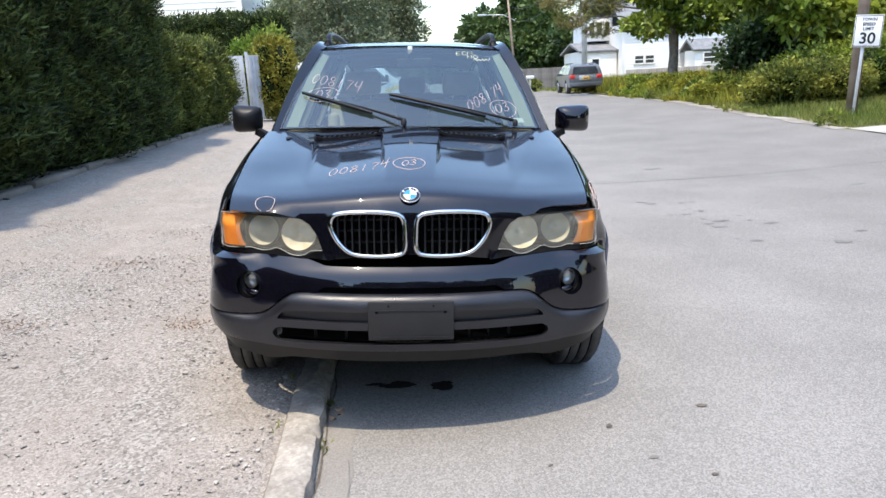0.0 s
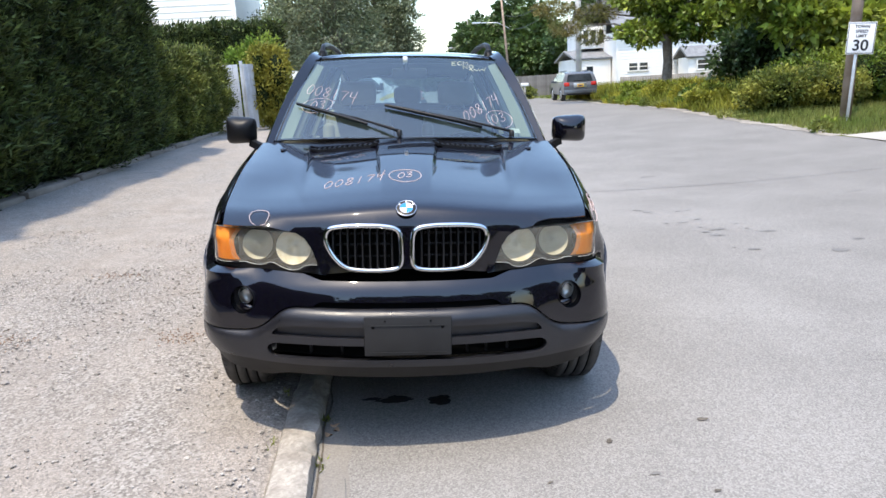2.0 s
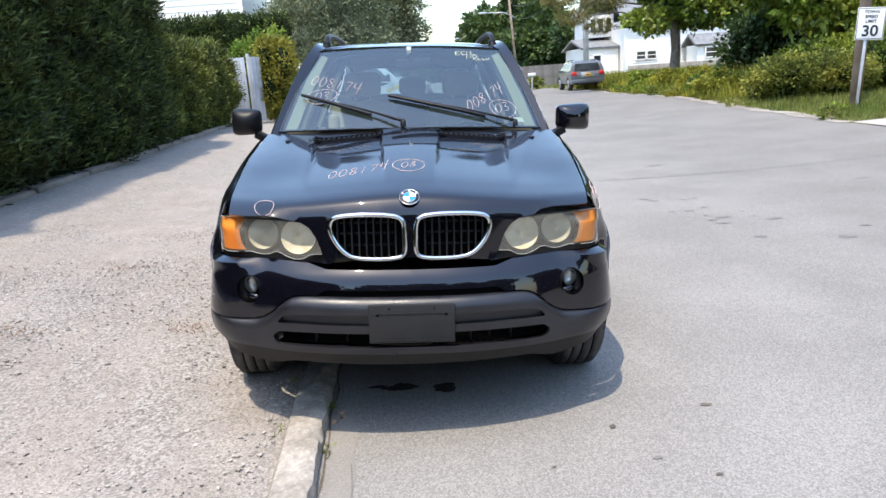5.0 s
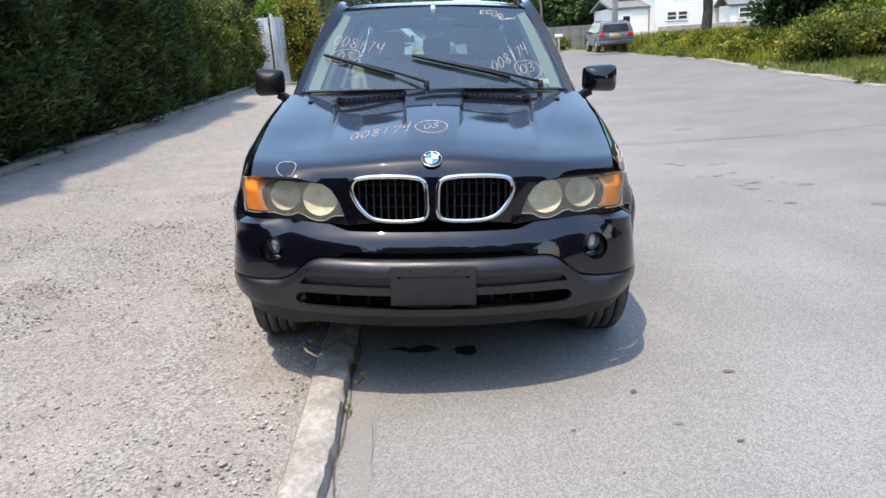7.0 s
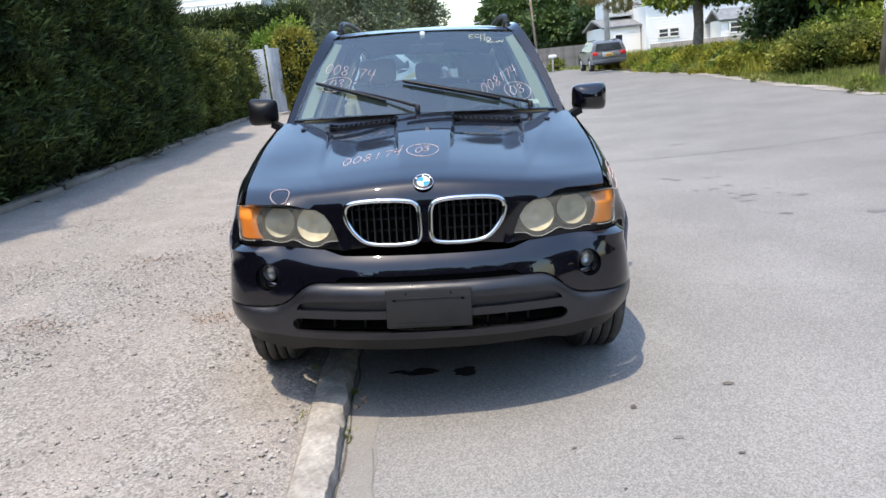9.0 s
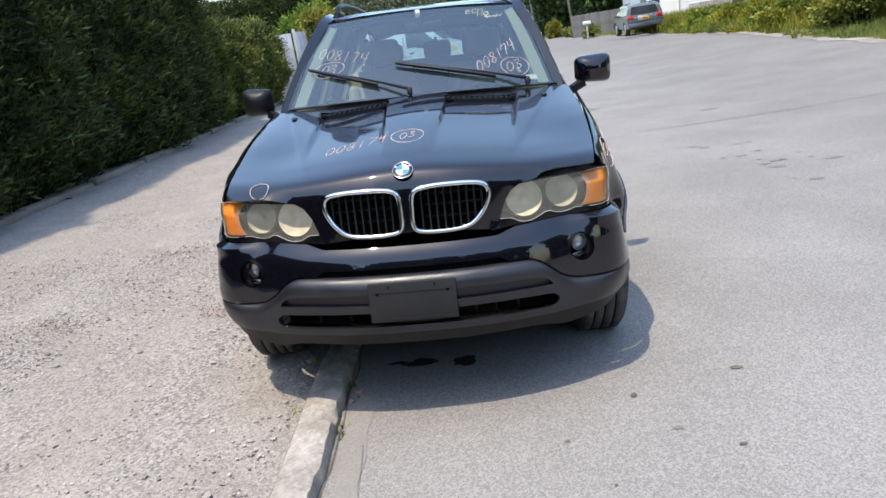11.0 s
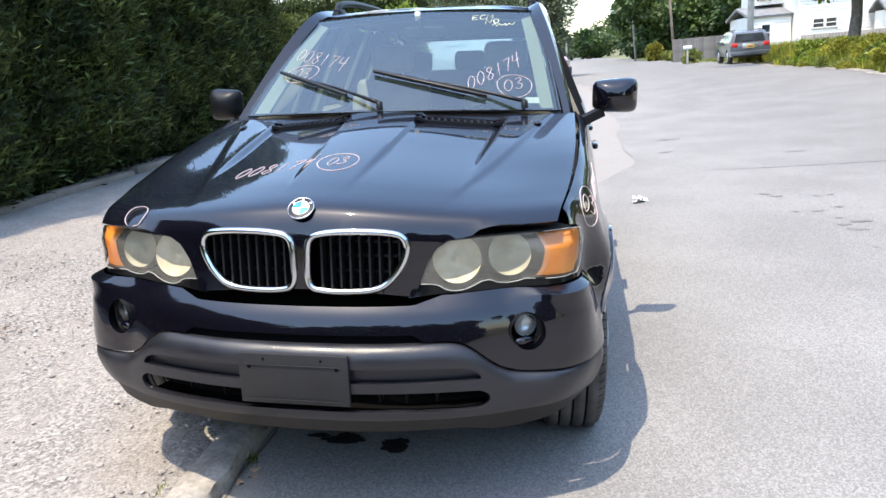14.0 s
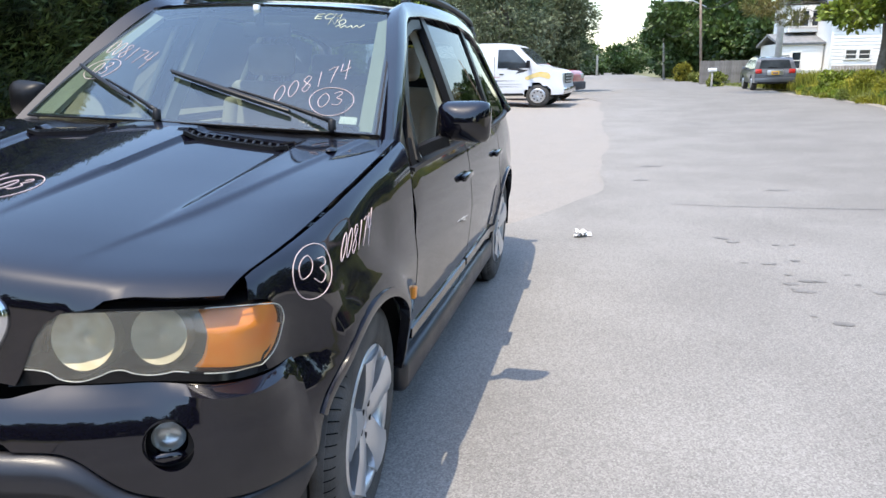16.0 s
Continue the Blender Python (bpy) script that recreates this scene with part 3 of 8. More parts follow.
def kerb():
    """A worn low concrete kerb, in cast lengths."""
    root = thing("kerb", "worn low concrete kerb with chipped edges along the road", "kerb", kind="structure")
    for y, ln in ((-6.0, 3.65), (-2.35, 3.01), (0.69, 2.36)):
        bm = bmesh.new()
        ys = np.arange(y + 0.002, y + ln + 0.02, 0.028)
        prof = [(-0.612, -0.10), (-0.606, 0.05), (-0.592, 0.068), (-0.560, 0.075), (-0.515, 0.077), (-0.466, 0.075), (-0.449, 0.066), (-0.444, 0.03), (-0.446, -0.10)]
        rings = []
        for yy in ys:
            k = noise.noise((yy * 2.3, 0, 5)) * 0.014 + noise.noise((yy * 9, 2, 5)) * 0.012 + noise.noise((yy * 24, 4, 5)) * 0.007
            chip = max(0.0, noise.noise((yy * 7.1, 7, 1)) - 0.05) * 0.05 + 0.035 * math.exp(-((yy - 0.68) / 0.09) ** 2)
            ring = []
            for i, (px, pz) in enumerate(prof):
                j = noise.noise((yy * 14, i * 3.1, 9)) * 0.007
                ring.append(bm.verts.new((px + 0.018 * float(sstep(0.6, -0.6, yy)) + (k if i > 2 else j) - (chip if i in (5, 6) else 0), yy, pz + (j if 0 < i < 8 else 0) - (0.014 if y > 0 and 0 < i < 8 else 0.0) - (chip * 0.6 if i in (5, 6) else 0))))
            rings.append(ring)
        for a, b in zip(rings, rings[1:]):
            for i in range(len(prof) - 1):
                bm.faces.new((a[i], b[i], b[i + 1], a[i + 1]))
        bm.faces.new(rings[0])
        bm.faces.new(rings[-1][::-1])
        bmesh.ops.recalc_face_normals(bm, faces=bm.faces[:])
        part("kerb_stone", bm, CONCRETE, root)
    return root


kerb()


def stain(name, cx, cy, rx, ry, material, seed, label, category, rot=0.0, lift=0.0075):
    """A flat blot with an uneven edge that lies on the land."""
    n = 40
    vs = [(cx, cy, gz(cx, cy) + lift)]
    for k in range(n):
        t = 2 * math.pi * k / n
        r = 1 + 0.5 * noise.noise((math.cos(t) * 1.6 + seed, math.sin(t) * 1.6, seed)) + 0.35 * noise.noise((math.cos(t) * 5 + seed, math.sin(t) * 5, seed))
        u, v = rx * r * math.cos(t), ry * r * math.sin(t)
        x, y = cx + u * math.cos(rot) - v * math.sin(rot), cy + u * math.sin(rot) + v * math.cos(rot)
        vs.append((x, y, gz(x, y) + lift))
    return tagged(raw(name, vs, [(0, 1 + k, 1 + (k + 1) % n) for k in range(n)], material), label, category)


def ribbon(name, pts, width, material, label, category, seed=0, lift=0.0075):
    """A thin wandering line on the land."""
    P = spline(pts, 14)
    vs, fs = [], []
    for i, (x, y) in enumerate(P):
        a, b = P[max(i - 1, 0)], P[min(i + 1, len(P) - 1)]
        d = Vector((b[0] - a[0], b[1] - a[1])).normalized()
        w = width * (0.55 + 0.7 * abs(noise.noise((x * 3, y * 3, seed))))
        o = 0.02 * noise.noise((x * 4, y * 4, seed + 5))
        for s in (-1, 1):
            px, py = x - d.y * (s * w / 2 + o), y + d.x * (s * w / 2 + o)
            vs.append((px, py, gz(px, py) + lift))
        if i:
            k = 2 * i
            fs.append((k - 2, k - 1, k + 1, k))
    return tagged(raw(name, vs, fs, material), label, category)


# ---- plants ----
def leaf_quads(P, D, L, W, rng, droop=0.25):
    """Four-cornered leaves at P that point along D, L long and W wide."""
    n = len(P)
    D = D / np.maximum(np.linalg.norm(D, axis=1, keepdims=True), 1e-6)
    R = rng.normal(size=(n, 3))
    S = np.cross(D, R)
    S /= np.maximum(np.linalg.norm(S, axis=1, keepdims=True), 1e-6)
    N = np.cross(D, S)
    L, W = np.broadcast_to(L, n)[:, None], np.broadcast_to(W, n)[:, None]
    a, b = P, P + D * L
    mid = P + D * L * 0.5 - N * L * droop * 0.3
    return np.stack([a, mid + S * W / 2, b, mid - S * W / 2], 1)


def clumps(C, out, per, spread, L, W, rng, up=0.3, scatter=0.9):
    """Leaves in clumps round the points C, pointing along out and up."""
    n = len(C)
    P = np.repeat(C, per, 0) + rng.normal(size=(n * per, 3)) * spread
    D = np.repeat(out, per, 0) + rng.normal(size=(n * per, 3)) * scatter + np.array([0, 0, up])
    s = rng.uniform(0.6, 1.3, n * per)
    return leaf_quads(P, D, L * s, W * s, rng)


def lump(x, y, z, k=1.0):
    return noise.noise((x * k, y * k, z * k))


def hedge_run(name, y0, y1, x_face, height, depth, leaf, n, L, W, label, seed, top_lump=0.15, group=""):
    """A clipped evergreen run along y: an uneven body, coloured as inner shade, under many small sprays."""
    rng = np.random.default_rng(seed)
    root = thing(name, label, "hedge", group=group)

    def face_x(y, z):
        t = z / height
        return x_face + 0.30 * lump(y * 1.4, 3, z * 0.5, 0.8) + 0.30 * lump(y, 9, z * 0.8, 2.2) + 0.16 * lump(y, 4, z, 4.6) - 0.28 * t * t * t - 0.42 * (1 - min(1, z / 0.75)) ** 1.5

    def top_z(y):
        return height + top_lump * lump(y, 1, seed, 1.1) + 0.08 * lump(y, 5, seed, 3.1)

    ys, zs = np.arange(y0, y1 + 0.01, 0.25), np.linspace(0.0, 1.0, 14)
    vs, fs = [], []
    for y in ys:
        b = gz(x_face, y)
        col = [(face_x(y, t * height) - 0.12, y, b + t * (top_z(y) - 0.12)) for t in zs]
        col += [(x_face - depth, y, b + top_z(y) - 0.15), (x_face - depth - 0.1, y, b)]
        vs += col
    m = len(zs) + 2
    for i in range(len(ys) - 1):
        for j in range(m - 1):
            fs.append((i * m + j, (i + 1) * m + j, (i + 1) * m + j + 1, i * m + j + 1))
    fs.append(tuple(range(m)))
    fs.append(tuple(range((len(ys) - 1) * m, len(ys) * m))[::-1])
    raw("inner_shade", vs, fs, HEDGE_SHADE, root, "uneven dark body, inner shade put into its colour")
    nc = n // 10
    C, O = [], []
    while len(C) < nc:
        y = rng.uniform(y0, y1)
        r = rng.uniform()
        if r < 0.72:
            z = rng.uniform(0.03, 1.0) * top_z(y)
            C.append((face_x(y, z) + rng.uniform(-0.12, 0.03), y, gz(x_face, y) + z))
            O.append((1.0, rng.normal() * 0.3, 0.25))
        elif r < 0.88:
            C.append((rng.uniform(x_face - depth, x_face - 0.2), y, gz(x_face, y) + top_z(y) + rng.uniform(-0.12, 0.04)))
            O.append((rng.normal() * 0.3, rng.normal() * 0.3, 1.0))
        else:
            e = rng.uniform() < 0.5
            z = rng.uniform(0.03, 1.0) * top_z(y0 if e else y1)
            C.append((rng.uniform(x_face - depth, face_x(y0 if e else y1, z)), (y0 if e else y1) + rng.uniform(-0.12, 0.12), gz(x_face, y) + z))
            O.append((0.3, -1 if e else 1, 0.3))
    quads("foliage", clumps(np.array(C), np.array(O), 10, 0.075, L, W, rng, 0.30, 0.62), leaf, root)
    return root


hedge_run("tall_hedge", -9.0, 12.3, -4.85, 4.6, 1.3, HEDGE_LEAF, 300000, 0.125, 0.027, "tall dark green clipped evergreen hedge along the gravel", 11)
hedge_run("low_hedge", 12.5, 18.4, -4.85, 2.15, 1.1, LIT_HEDGE_LEAF, 70000, 0.105, 0.028, "lower green evergreen hedge, sunlight put into its leaf colour", 12, 0.3)
hedge_run("back_hedge", 0.0, 9.6, 0.0, 4.15, 1.5, HEDGE_LEAF, 36000, 0.16, 0.05, "dark clipped hedge in front of a white building", 13).matrix_basis = Matrix.Translation((-14.0, 25.6, 0.05)) @ Matrix.Rotation(math.radians(-90), 4, "Z")


def blob_shrub(name, c, r, leaf, n, L, W, label, category, seed, pieces=9, group="", cores=True, flat=0.0):
    """A shrub or crown out of several uneven lobes."""
    rng = np.random.default_rng(seed)
    root = thing(name, label, category, group=group)
    c, r = np.array(c, float), np.array(r, float)
    lobes = [(c + r * rng.uniform(-0.55, 0.55, 3), r * rng.uniform(0.38, 0.62)) for _ in range(pieces)]
    # solid lobes whose dark colour paints the shade inside the shrub
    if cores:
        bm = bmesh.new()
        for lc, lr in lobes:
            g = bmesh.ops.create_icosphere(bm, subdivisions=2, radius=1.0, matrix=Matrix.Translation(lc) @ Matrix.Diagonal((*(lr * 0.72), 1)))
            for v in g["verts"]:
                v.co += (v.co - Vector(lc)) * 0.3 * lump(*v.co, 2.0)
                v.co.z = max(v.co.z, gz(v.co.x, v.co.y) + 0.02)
        part("inner_shade", bm, HEDGE_SHADE, root, "lobed dark body, inner shade put into its colour")
    per = 8
    m = n // per
    k = rng.integers(0, pieces, m)
    D = rng.normal(size=(m, 3))
    D /= np.linalg.norm(D, axis=1, keepdims=True)
    C = np.array([lobes[i][0] for i in k]) + D * np.array([lobes[i][1] for i in k]) * rng.uniform(0.72, 1.08, (m, 1))
    ground = np.array([gz(x, y) for x, y, _ in C])
    keep = C[:, 2] > ground + 0.03
    C, D = C[keep], D[keep]
    quads("foliage", clumps(C, D, per, float(r.mean()) * 0.07, L, W, rng, 0.2, 0.8), leaf, root)
    return root


def tree(name, base, height, lean, trunk_r, lobes, leaf, n, L, W, label, seed, limbs=7, per=7, droop=0.0, fork=0.45):
    """A tapered trunk with limbs that reach into each lobe of an open crown."""
    rng = np.random.default_rng(seed)
    bx, by = base
    bz = gz(bx, by)
    root = thing(name, label, "tree")
    bm = bmesh.new()
    top = Vector((bx + lean[0], by + lean[1], bz + height * 0.8))
    path = [Vector((bx, by, bz - 0.1)).lerp(top, t) + Vector((0.12 * lump(t * 3, seed, 0), 0.12 * lump(0, t * 3, seed), 0)) for t in np.linspace(0, 1, 8)]
    tube(bm, path, [trunk_r * (1.35 if i == 0 else 1.0) * (1 - 0.8 * i / 7) for i in range(8)], 10)
    part("trunk", bm, BARK, root)
    for lc, lr in lobes:
        s = path[min(6, max(2, int(fork * 7) + int(rng.integers(0, 3))))]
        lc = Vector(lc)
        mid = s.lerp(lc, 0.5) + Vector(rng.normal(size=3) * 0.15)
        mid.z += 0.2
        bm = bmesh.new()
        tube(bm, [s, s.lerp(mid, 0.5), mid, lc], [trunk_r * 0.42, trunk_r * 0.32, trunk_r * 0.22, trunk_r * 0.06], 7)
        for _ in range(4):
            e = lc + Vector(rng.normal(size=3)) * float(np.mean(lr)) * 0.6
            tube(bm, [mid, mid.lerp(e, 0.6) + Vector((0, 0, 0.1)), e], [trunk_r * 0.13, trunk_r * 0.08, trunk_r * 0.02], 5)
        part("limb", bm, BARK, root)
    tot = sum(lr[0] * lr[1] * lr[2] for _, lr in lobes)
    Q = []
    for lc, lr in lobes:
        m = max(20, int(n / per * (lr[0] * lr[1] * lr[2]) / tot))
        D = rng.normal(size=(m, 3))
        D /= np.linalg.norm(D, axis=1, keepdims=True)
        rad = rng.uniform(0.25, 1.0, (m, 1)) ** 0.5
        wob = np.array([[1 + 0.45 * noise.noise((d[0] * 2.2 + lc[0], d[1] * 2.2, d[2] * 2.2))] for d in D])
        C = np.array(lc) + D * np.array(lr) * rad * wob
        Q.append(clumps(C, D, per, float(np.mean(lr)) * 0.07, L, W, rng, -droop, 0.8))
    quads("crown", np.concatenate(Q), leaf, root)
    return root


def blades(name, area, n, h0, h1, w, leaf, label, seed, category="grass"):
    """Upright blades and stems over an area given by a test on (x, y)."""
    rng = np.random.default_rng(seed)
    (x0, x1, y0, y1), test, tall = area
    P = []
    while len(P) < n:
        x, y = rng.uniform(x0, x1, 4000), rng.uniform(y0, y1, 4000)
        for a, b in zip(x, y):
            if test(a, b):
                P.append((a, b, gz(a, b) - 0.03))
    P = np.array(P[:n])
    k = np.array([tall(a, b) for a, b, _ in P])
    D = rng.normal(size=(n, 3)) * 0.28
    D[:, 2] = 1
    h = rng.uniform(h0, h1, n) * k
    V = leaf_quads(P, D, h, np.clip(w * (0.5 + k), 0.004, w * 2), rng, 0.3)
    return tagged(quads(name, V, leaf), label, category, kind="stuff")


# ---- verge, shrubs and trees ----
def right_verge(x, y):
    return x > road_right(y) + 0.12 and not (y < 10.0 and x < 14.2)


blades("verge_grass", ((8.0, 16.0, 9.8, 17.0), right_verge, lambda x, y: 0.5 + 0.5 * min(1, (x - 8.0) / 1.5)), 26000, 0.10, 0.32, 0.012, GRASS_LEAF, "short bright green verge grass and clover by the road", 31)
blades("verge_weeds", ((8.2, 21.0, 15.5, 42.0), lambda x, y: right_verge(x, y) and not (x < 10.4 and y > 29.5), lambda x, y: min(1, 0.25 + (x - road_right(y)) / 2.2)), 42000, 0.35, 1.05, 0.03, WEED_LEAF, "tall yellow-green wild weeds along the roadside", 32, "weeds")
blades("far_verge_grass", ((6.0, 22.0, 38.0, 90.0), lambda x, y: x > road_right(y) + 0.3, lambda x, y: 1), 9000, 0.08, 0.22, 0.05, GRASS_LEAF, "mown grass beside the far road", 33)
wr = random.Random(8)
for i in range(26):
    y = wr.uniform(15.5, 31.0)
    x = float(road_right(np.array(y))) + 0.75 + abs(wr.gauss(0, 1)) * 1.6
    if y > 28.5 and x < 10.6:
        x += 1.6
    rx, rz = wr.uniform(0.45, 1.0), wr.uniform(0.3, 0.55) * (0.7 + 0.3 * min(1.0, (x - 8.8) / 2))
    blob_shrub("weed_clump", (x, y, gz(x, y) + rz * 0.75), (rx, wr.uniform(0.5, 1.0), rz), wr.choice((WEED_LEAF, WEED_LEAF, LIME_LEAF, BROAD_LEAF)), 2600, 0.12, 0.06, "leafy yellow-green weed clump on the verge", "weeds", 160 + i, 6, "weed clumps on the verge", cores=False)
blob_shrub("large_bush", (10.2, 15.2, 0.72), (1.7, 1.2, 0.72), OLIVE_LEAF, 26000, 0.10, 0.05, "dense green roadside bush beside the wooden pole", "bush", 41, 12)
blob_shrub("large_bush", (12.3, 16.2, 0.95), (1.7, 1.3, 1.0), BROAD_LEAF, 24000, 0.12, 0.06, "tall dense green bush behind the wooden pole", "bush", 42, 12)
blob_shrub("large_bush", (14.2, 16.8, 1.1), (1.5, 1.4, 1.4), LIME_LEAF, 14000, 0.14, 0.07, "yellow-green bush behind the sign", "bush", 43, 10)
blob_shrub("large_bush", (13.8, 22.0, 1.7), (2.4, 1.5, 1.8), DARK_LEAF, 16000, 0.2, 0.1, "dark green bush in the shade of the trees", "bush", 48, 12)

tree("broad_leaved_tree", (12.2, 29.0), 7.5, (0.2, 0.0), 0.26,
     [((10.9, 28.6, 3.3), (1.0, 1.0, 0.5)), ((13.3, 28.3, 3.6), (1.4, 1.2, 0.8)), ((11.6, 29.3, 4.9), (1.7, 1.6, 0.8)), ((14.6, 29.0, 4.6), (1.7, 1.6, 1.0)), ((12.8, 29.5, 6.2), (2.2, 2.0, 1.3))],
     BROAD_LEAF, 26000, 0.24, 0.15, "young tree with large bright green leaves above the weeds", 51, fork=0.5)
tree("broad_leaved_tree", (13.6, 19.0), 8.0, (0.2, 0.2), 0.22,
     [((12.3, 18.2, 3.2), (1.3, 1.1, 0.8)), ((14.4, 18.6, 3.0), (1.2, 1.0, 0.9)), ((11.4, 18.6, 4.4), (1.6, 1.3, 0.9)), ((13.5, 18.8, 4.6), (1.9, 1.6, 1.2)), ((15.8, 19.2, 4.4), (1.8, 1.6, 1.4)), ((13.2, 19.6, 6.2), (2.5, 2.0, 1.3)), ((11.5, 17.3, 2.75), (1.2, 0.9, 0.55)), ((13.1, 17.2, 2.5), (1.1, 0.9, 0.6)), ((10.3, 17.8, 3.6), (1.2, 0.9, 0.6))],
     BROAD_LEAF, 44000, 0.26, 0.16, "large tree with broad light green leaves behind the bushes", 52, fork=0.35)
tree("dark_tree", (17.0, 24.0), 9.0, (0, 0), 0.3, [((16.4, 24, 2.6), (2.0, 1.8, 1.6)), ((18.6, 24.5, 3.6), (2.2, 2, 1.8)), ((16.8, 25, 5.4), (2.6, 2.4, 1.8)), ((20.5, 25.5, 3.0), (2.4, 2, 2.4))], DARK_LEAF, 22000, 0.3, 0.18, "dark green leafy tree in the shade of the others", 53)
tree("pine_tree", (12.72, 30.3), 8.0, (-0.2, 0.2), 0.15,
     [((8.25, 31.0, 3.8), (0.85, 0.7, 0.32)), ((9.4, 31.0, 3.3), (0.65, 0.6, 0.28)), ((9.7, 31.5, 4.4), (1.05, 0.9, 0.36)), ((7.8, 31.6, 4.7), (0.95, 0.8, 0.36)), ((10.9, 31.6, 5.3), (1.15, 1.0, 0.45)), ((9.2, 31.8, 6.1), (1.3, 1.0, 0.5))],
     PINE_LEAF, 15000, 0.22, 0.03, "bare-limbed pine with brownish green needle tufts", 54, per=12, fork=0.55)

for i, (x, y, h, s) in enumerate([(11.0, 74, 9.5, 3.2), (15.0, 70, 9.0, 3.4), (11.3, 92, 8.5, 3.0), (19.5, 66, 9.5, 3.6), (24.5, 64, 9.0, 3.6), (30.0, 62, 9.0, 3.8), (13.0, 96, 9.5, 3.5)]):
    rr = random.Random(i + 5)
    lobes = [((x + rr.uniform(-0.5, 0.5) * s, y + rr.uniform(-0.5, 0.5) * s, h * k), (s * w, s * w, h * 0.17)) for k, w in ((0.22, 0.75), (0.36, 0.95), (0.5, 1.0), (0.65, 0.9), (0.8, 0.65), (0.93, 0.4))]
    tree("dark_tree", (x, y), h, (0, 0), 0.35, lobes, DARK_LEAF, 15000, 0.5, 0.3, "full dark green roadside tree in the distance", 70 + i)
for i, (x, y, h, s) in enumerate([(-2.8, 33, 8.5, 2.6), (-5.3, 37, 9.0, 2.2), (-0.5, 37, 7.5, 1.5), (-3.8, 40, 8.5, 2.6)]):
    rr = random.Random(i + 50)
    lobes = [((x + rr.uniform(-0.45, 0.45) * s, y + rr.uniform(-0.45, 0.45) * s, h * k), (s * w, s * w, h * 0.16)) for k, w in ((0.26, 0.8), (0.38, 1.0), (0.52, 1.0), (0.66, 0.95), (0.8, 0.8), (0.94, 0.45))]
    tree("silver_leaved_tree", (x, y), h, (0.2, 0), 0.26, lobes, SILVER_LEAF, 26000, 0.17, 0.085, "airy grey-green tree with small silvery leaves", 90 + i, per=9)
for i, (x, y, h, s) in enumerate([(-3.5, 62, 7.0, 3.0), (-6.0, 78, 8.0, 3.4), (-2.2, 100, 7.0, 3.2), (1.0, 150, 6, 4), (7.5, 160, 6.5, 4), (-8, 120, 9, 4), (3.5, 230, 7, 7), (14, 200, 10, 7)]):
    rr = random.Random(i + 80)
    lobes = [((x + rr.uniform(-0.4, 0.4) * s, y + rr.uniform(-0.4, 0.4) * s, h * k), (s * w, s * w, h * 0.18)) for k, w in ((0.25, 0.8), (0.42, 1.0), (0.6, 0.95), (0.82, 0.6))]
    tree("dark_tree", (x, y), h, (0, 0), 0.3, lobes, DARK_LEAF, 7000, 0.6, 0.35, "distant dark green tree along the road", 110 + i)
blob_shrub("golden_shrub", (-3.9, 20.2, 1.75), (0.66, 0.7, 1.3), GOLD_LEAF, 15000, 0.13, 0.05, "golden-yellow conical evergreen beside the gate", "shrub", 44, 11)
blob_shrub("green_shrub", (-4.6, 22.2, 1.75), (1.2, 0.9, 1.75), LIME_LEAF, 12000, 0.16, 0.06, "green evergreen shrub behind the golden one", "shrub", 45, 10)
blob_shrub("golden_shrub", (9.3, 66.0, 0.95), (0.6, 0.6, 0.95), GOLD_LEAF, 3500, 0.22, 0.10, "bright yellow-green shrub by the far road", "shrub", 46, 8)
for i, (x, y) in enumerate([(9.6, 60), (9.9, 56.5), (10.2, 53.5), (8.9, 45.0)]):
    blob_shrub("round_shrub", (x, y, gz(x, y) + 0.35), (0.6, 0.6, 0.4), GRASS_LEAF, 1500, 0.2, 0.1, "low round green shrub by the far verge", "shrub", 47 + i, 6, "low shrubs by the far verge")
for i, (x, y, h, s) in enumerate([(15.5, -9.0, 8.0, 3.0), (16.5, -2.5, 8.5, 3.2), (17.0, 4.0, 8.0, 3.0), (18.0, 10.0, 8.5, 3.0)]):
    rr = random.Random(i + 140)
    lobes = [((x + rr.uniform(-0.4, 0.4) * s, y + rr.uniform(-0.4, 0.4) * s, h * k), (s * w, s * w, h * 0.17)) for k, w in ((0.15, 0.8), (0.3, 1.0), (0.5, 1.0), (0.7, 0.85), (0.88, 0.55))]
    tree("dark_tree", (x, y), h, (0, 0), 0.3, lobes, DARK_LEAF, 9000, 0.5, 0.3, "dense dark green tree across the road", 150 + i)

# unseen trees added behind the viewpoint to darken reflections in the car's front
for i, (x, y, h, s) in enumerate([(-9.0, -15.0, 7.5, 3.0), (-4.6, -18.0, 7.5, 3.2), (0.2, -20.0, 8.0, 3.4), (5.2, -20.0, 8.0, 3.4), (10.5, -17.5, 8.0, 3.2)]):
    rr = random.Random(i + 170)
    lobes = [((x + rr.uniform(-0.4, 0.4) * s, y + rr.uniform(-0.4, 0.4) * s, h * k), (s * w, s * w, h * 0.17)) for k, w in ((0.14, 0.9), (0.3, 1.0), (0.5, 1.0), (0.7, 0.85), (0.88, 0.55))]
    tree("dark_tree", (x, y), h, (0, 0), 0.3, lobes, DARK_LEAF, 7000, 0.55, 0.34, "unseen dark green tree added behind the viewpoint for reflections", 180 + i)

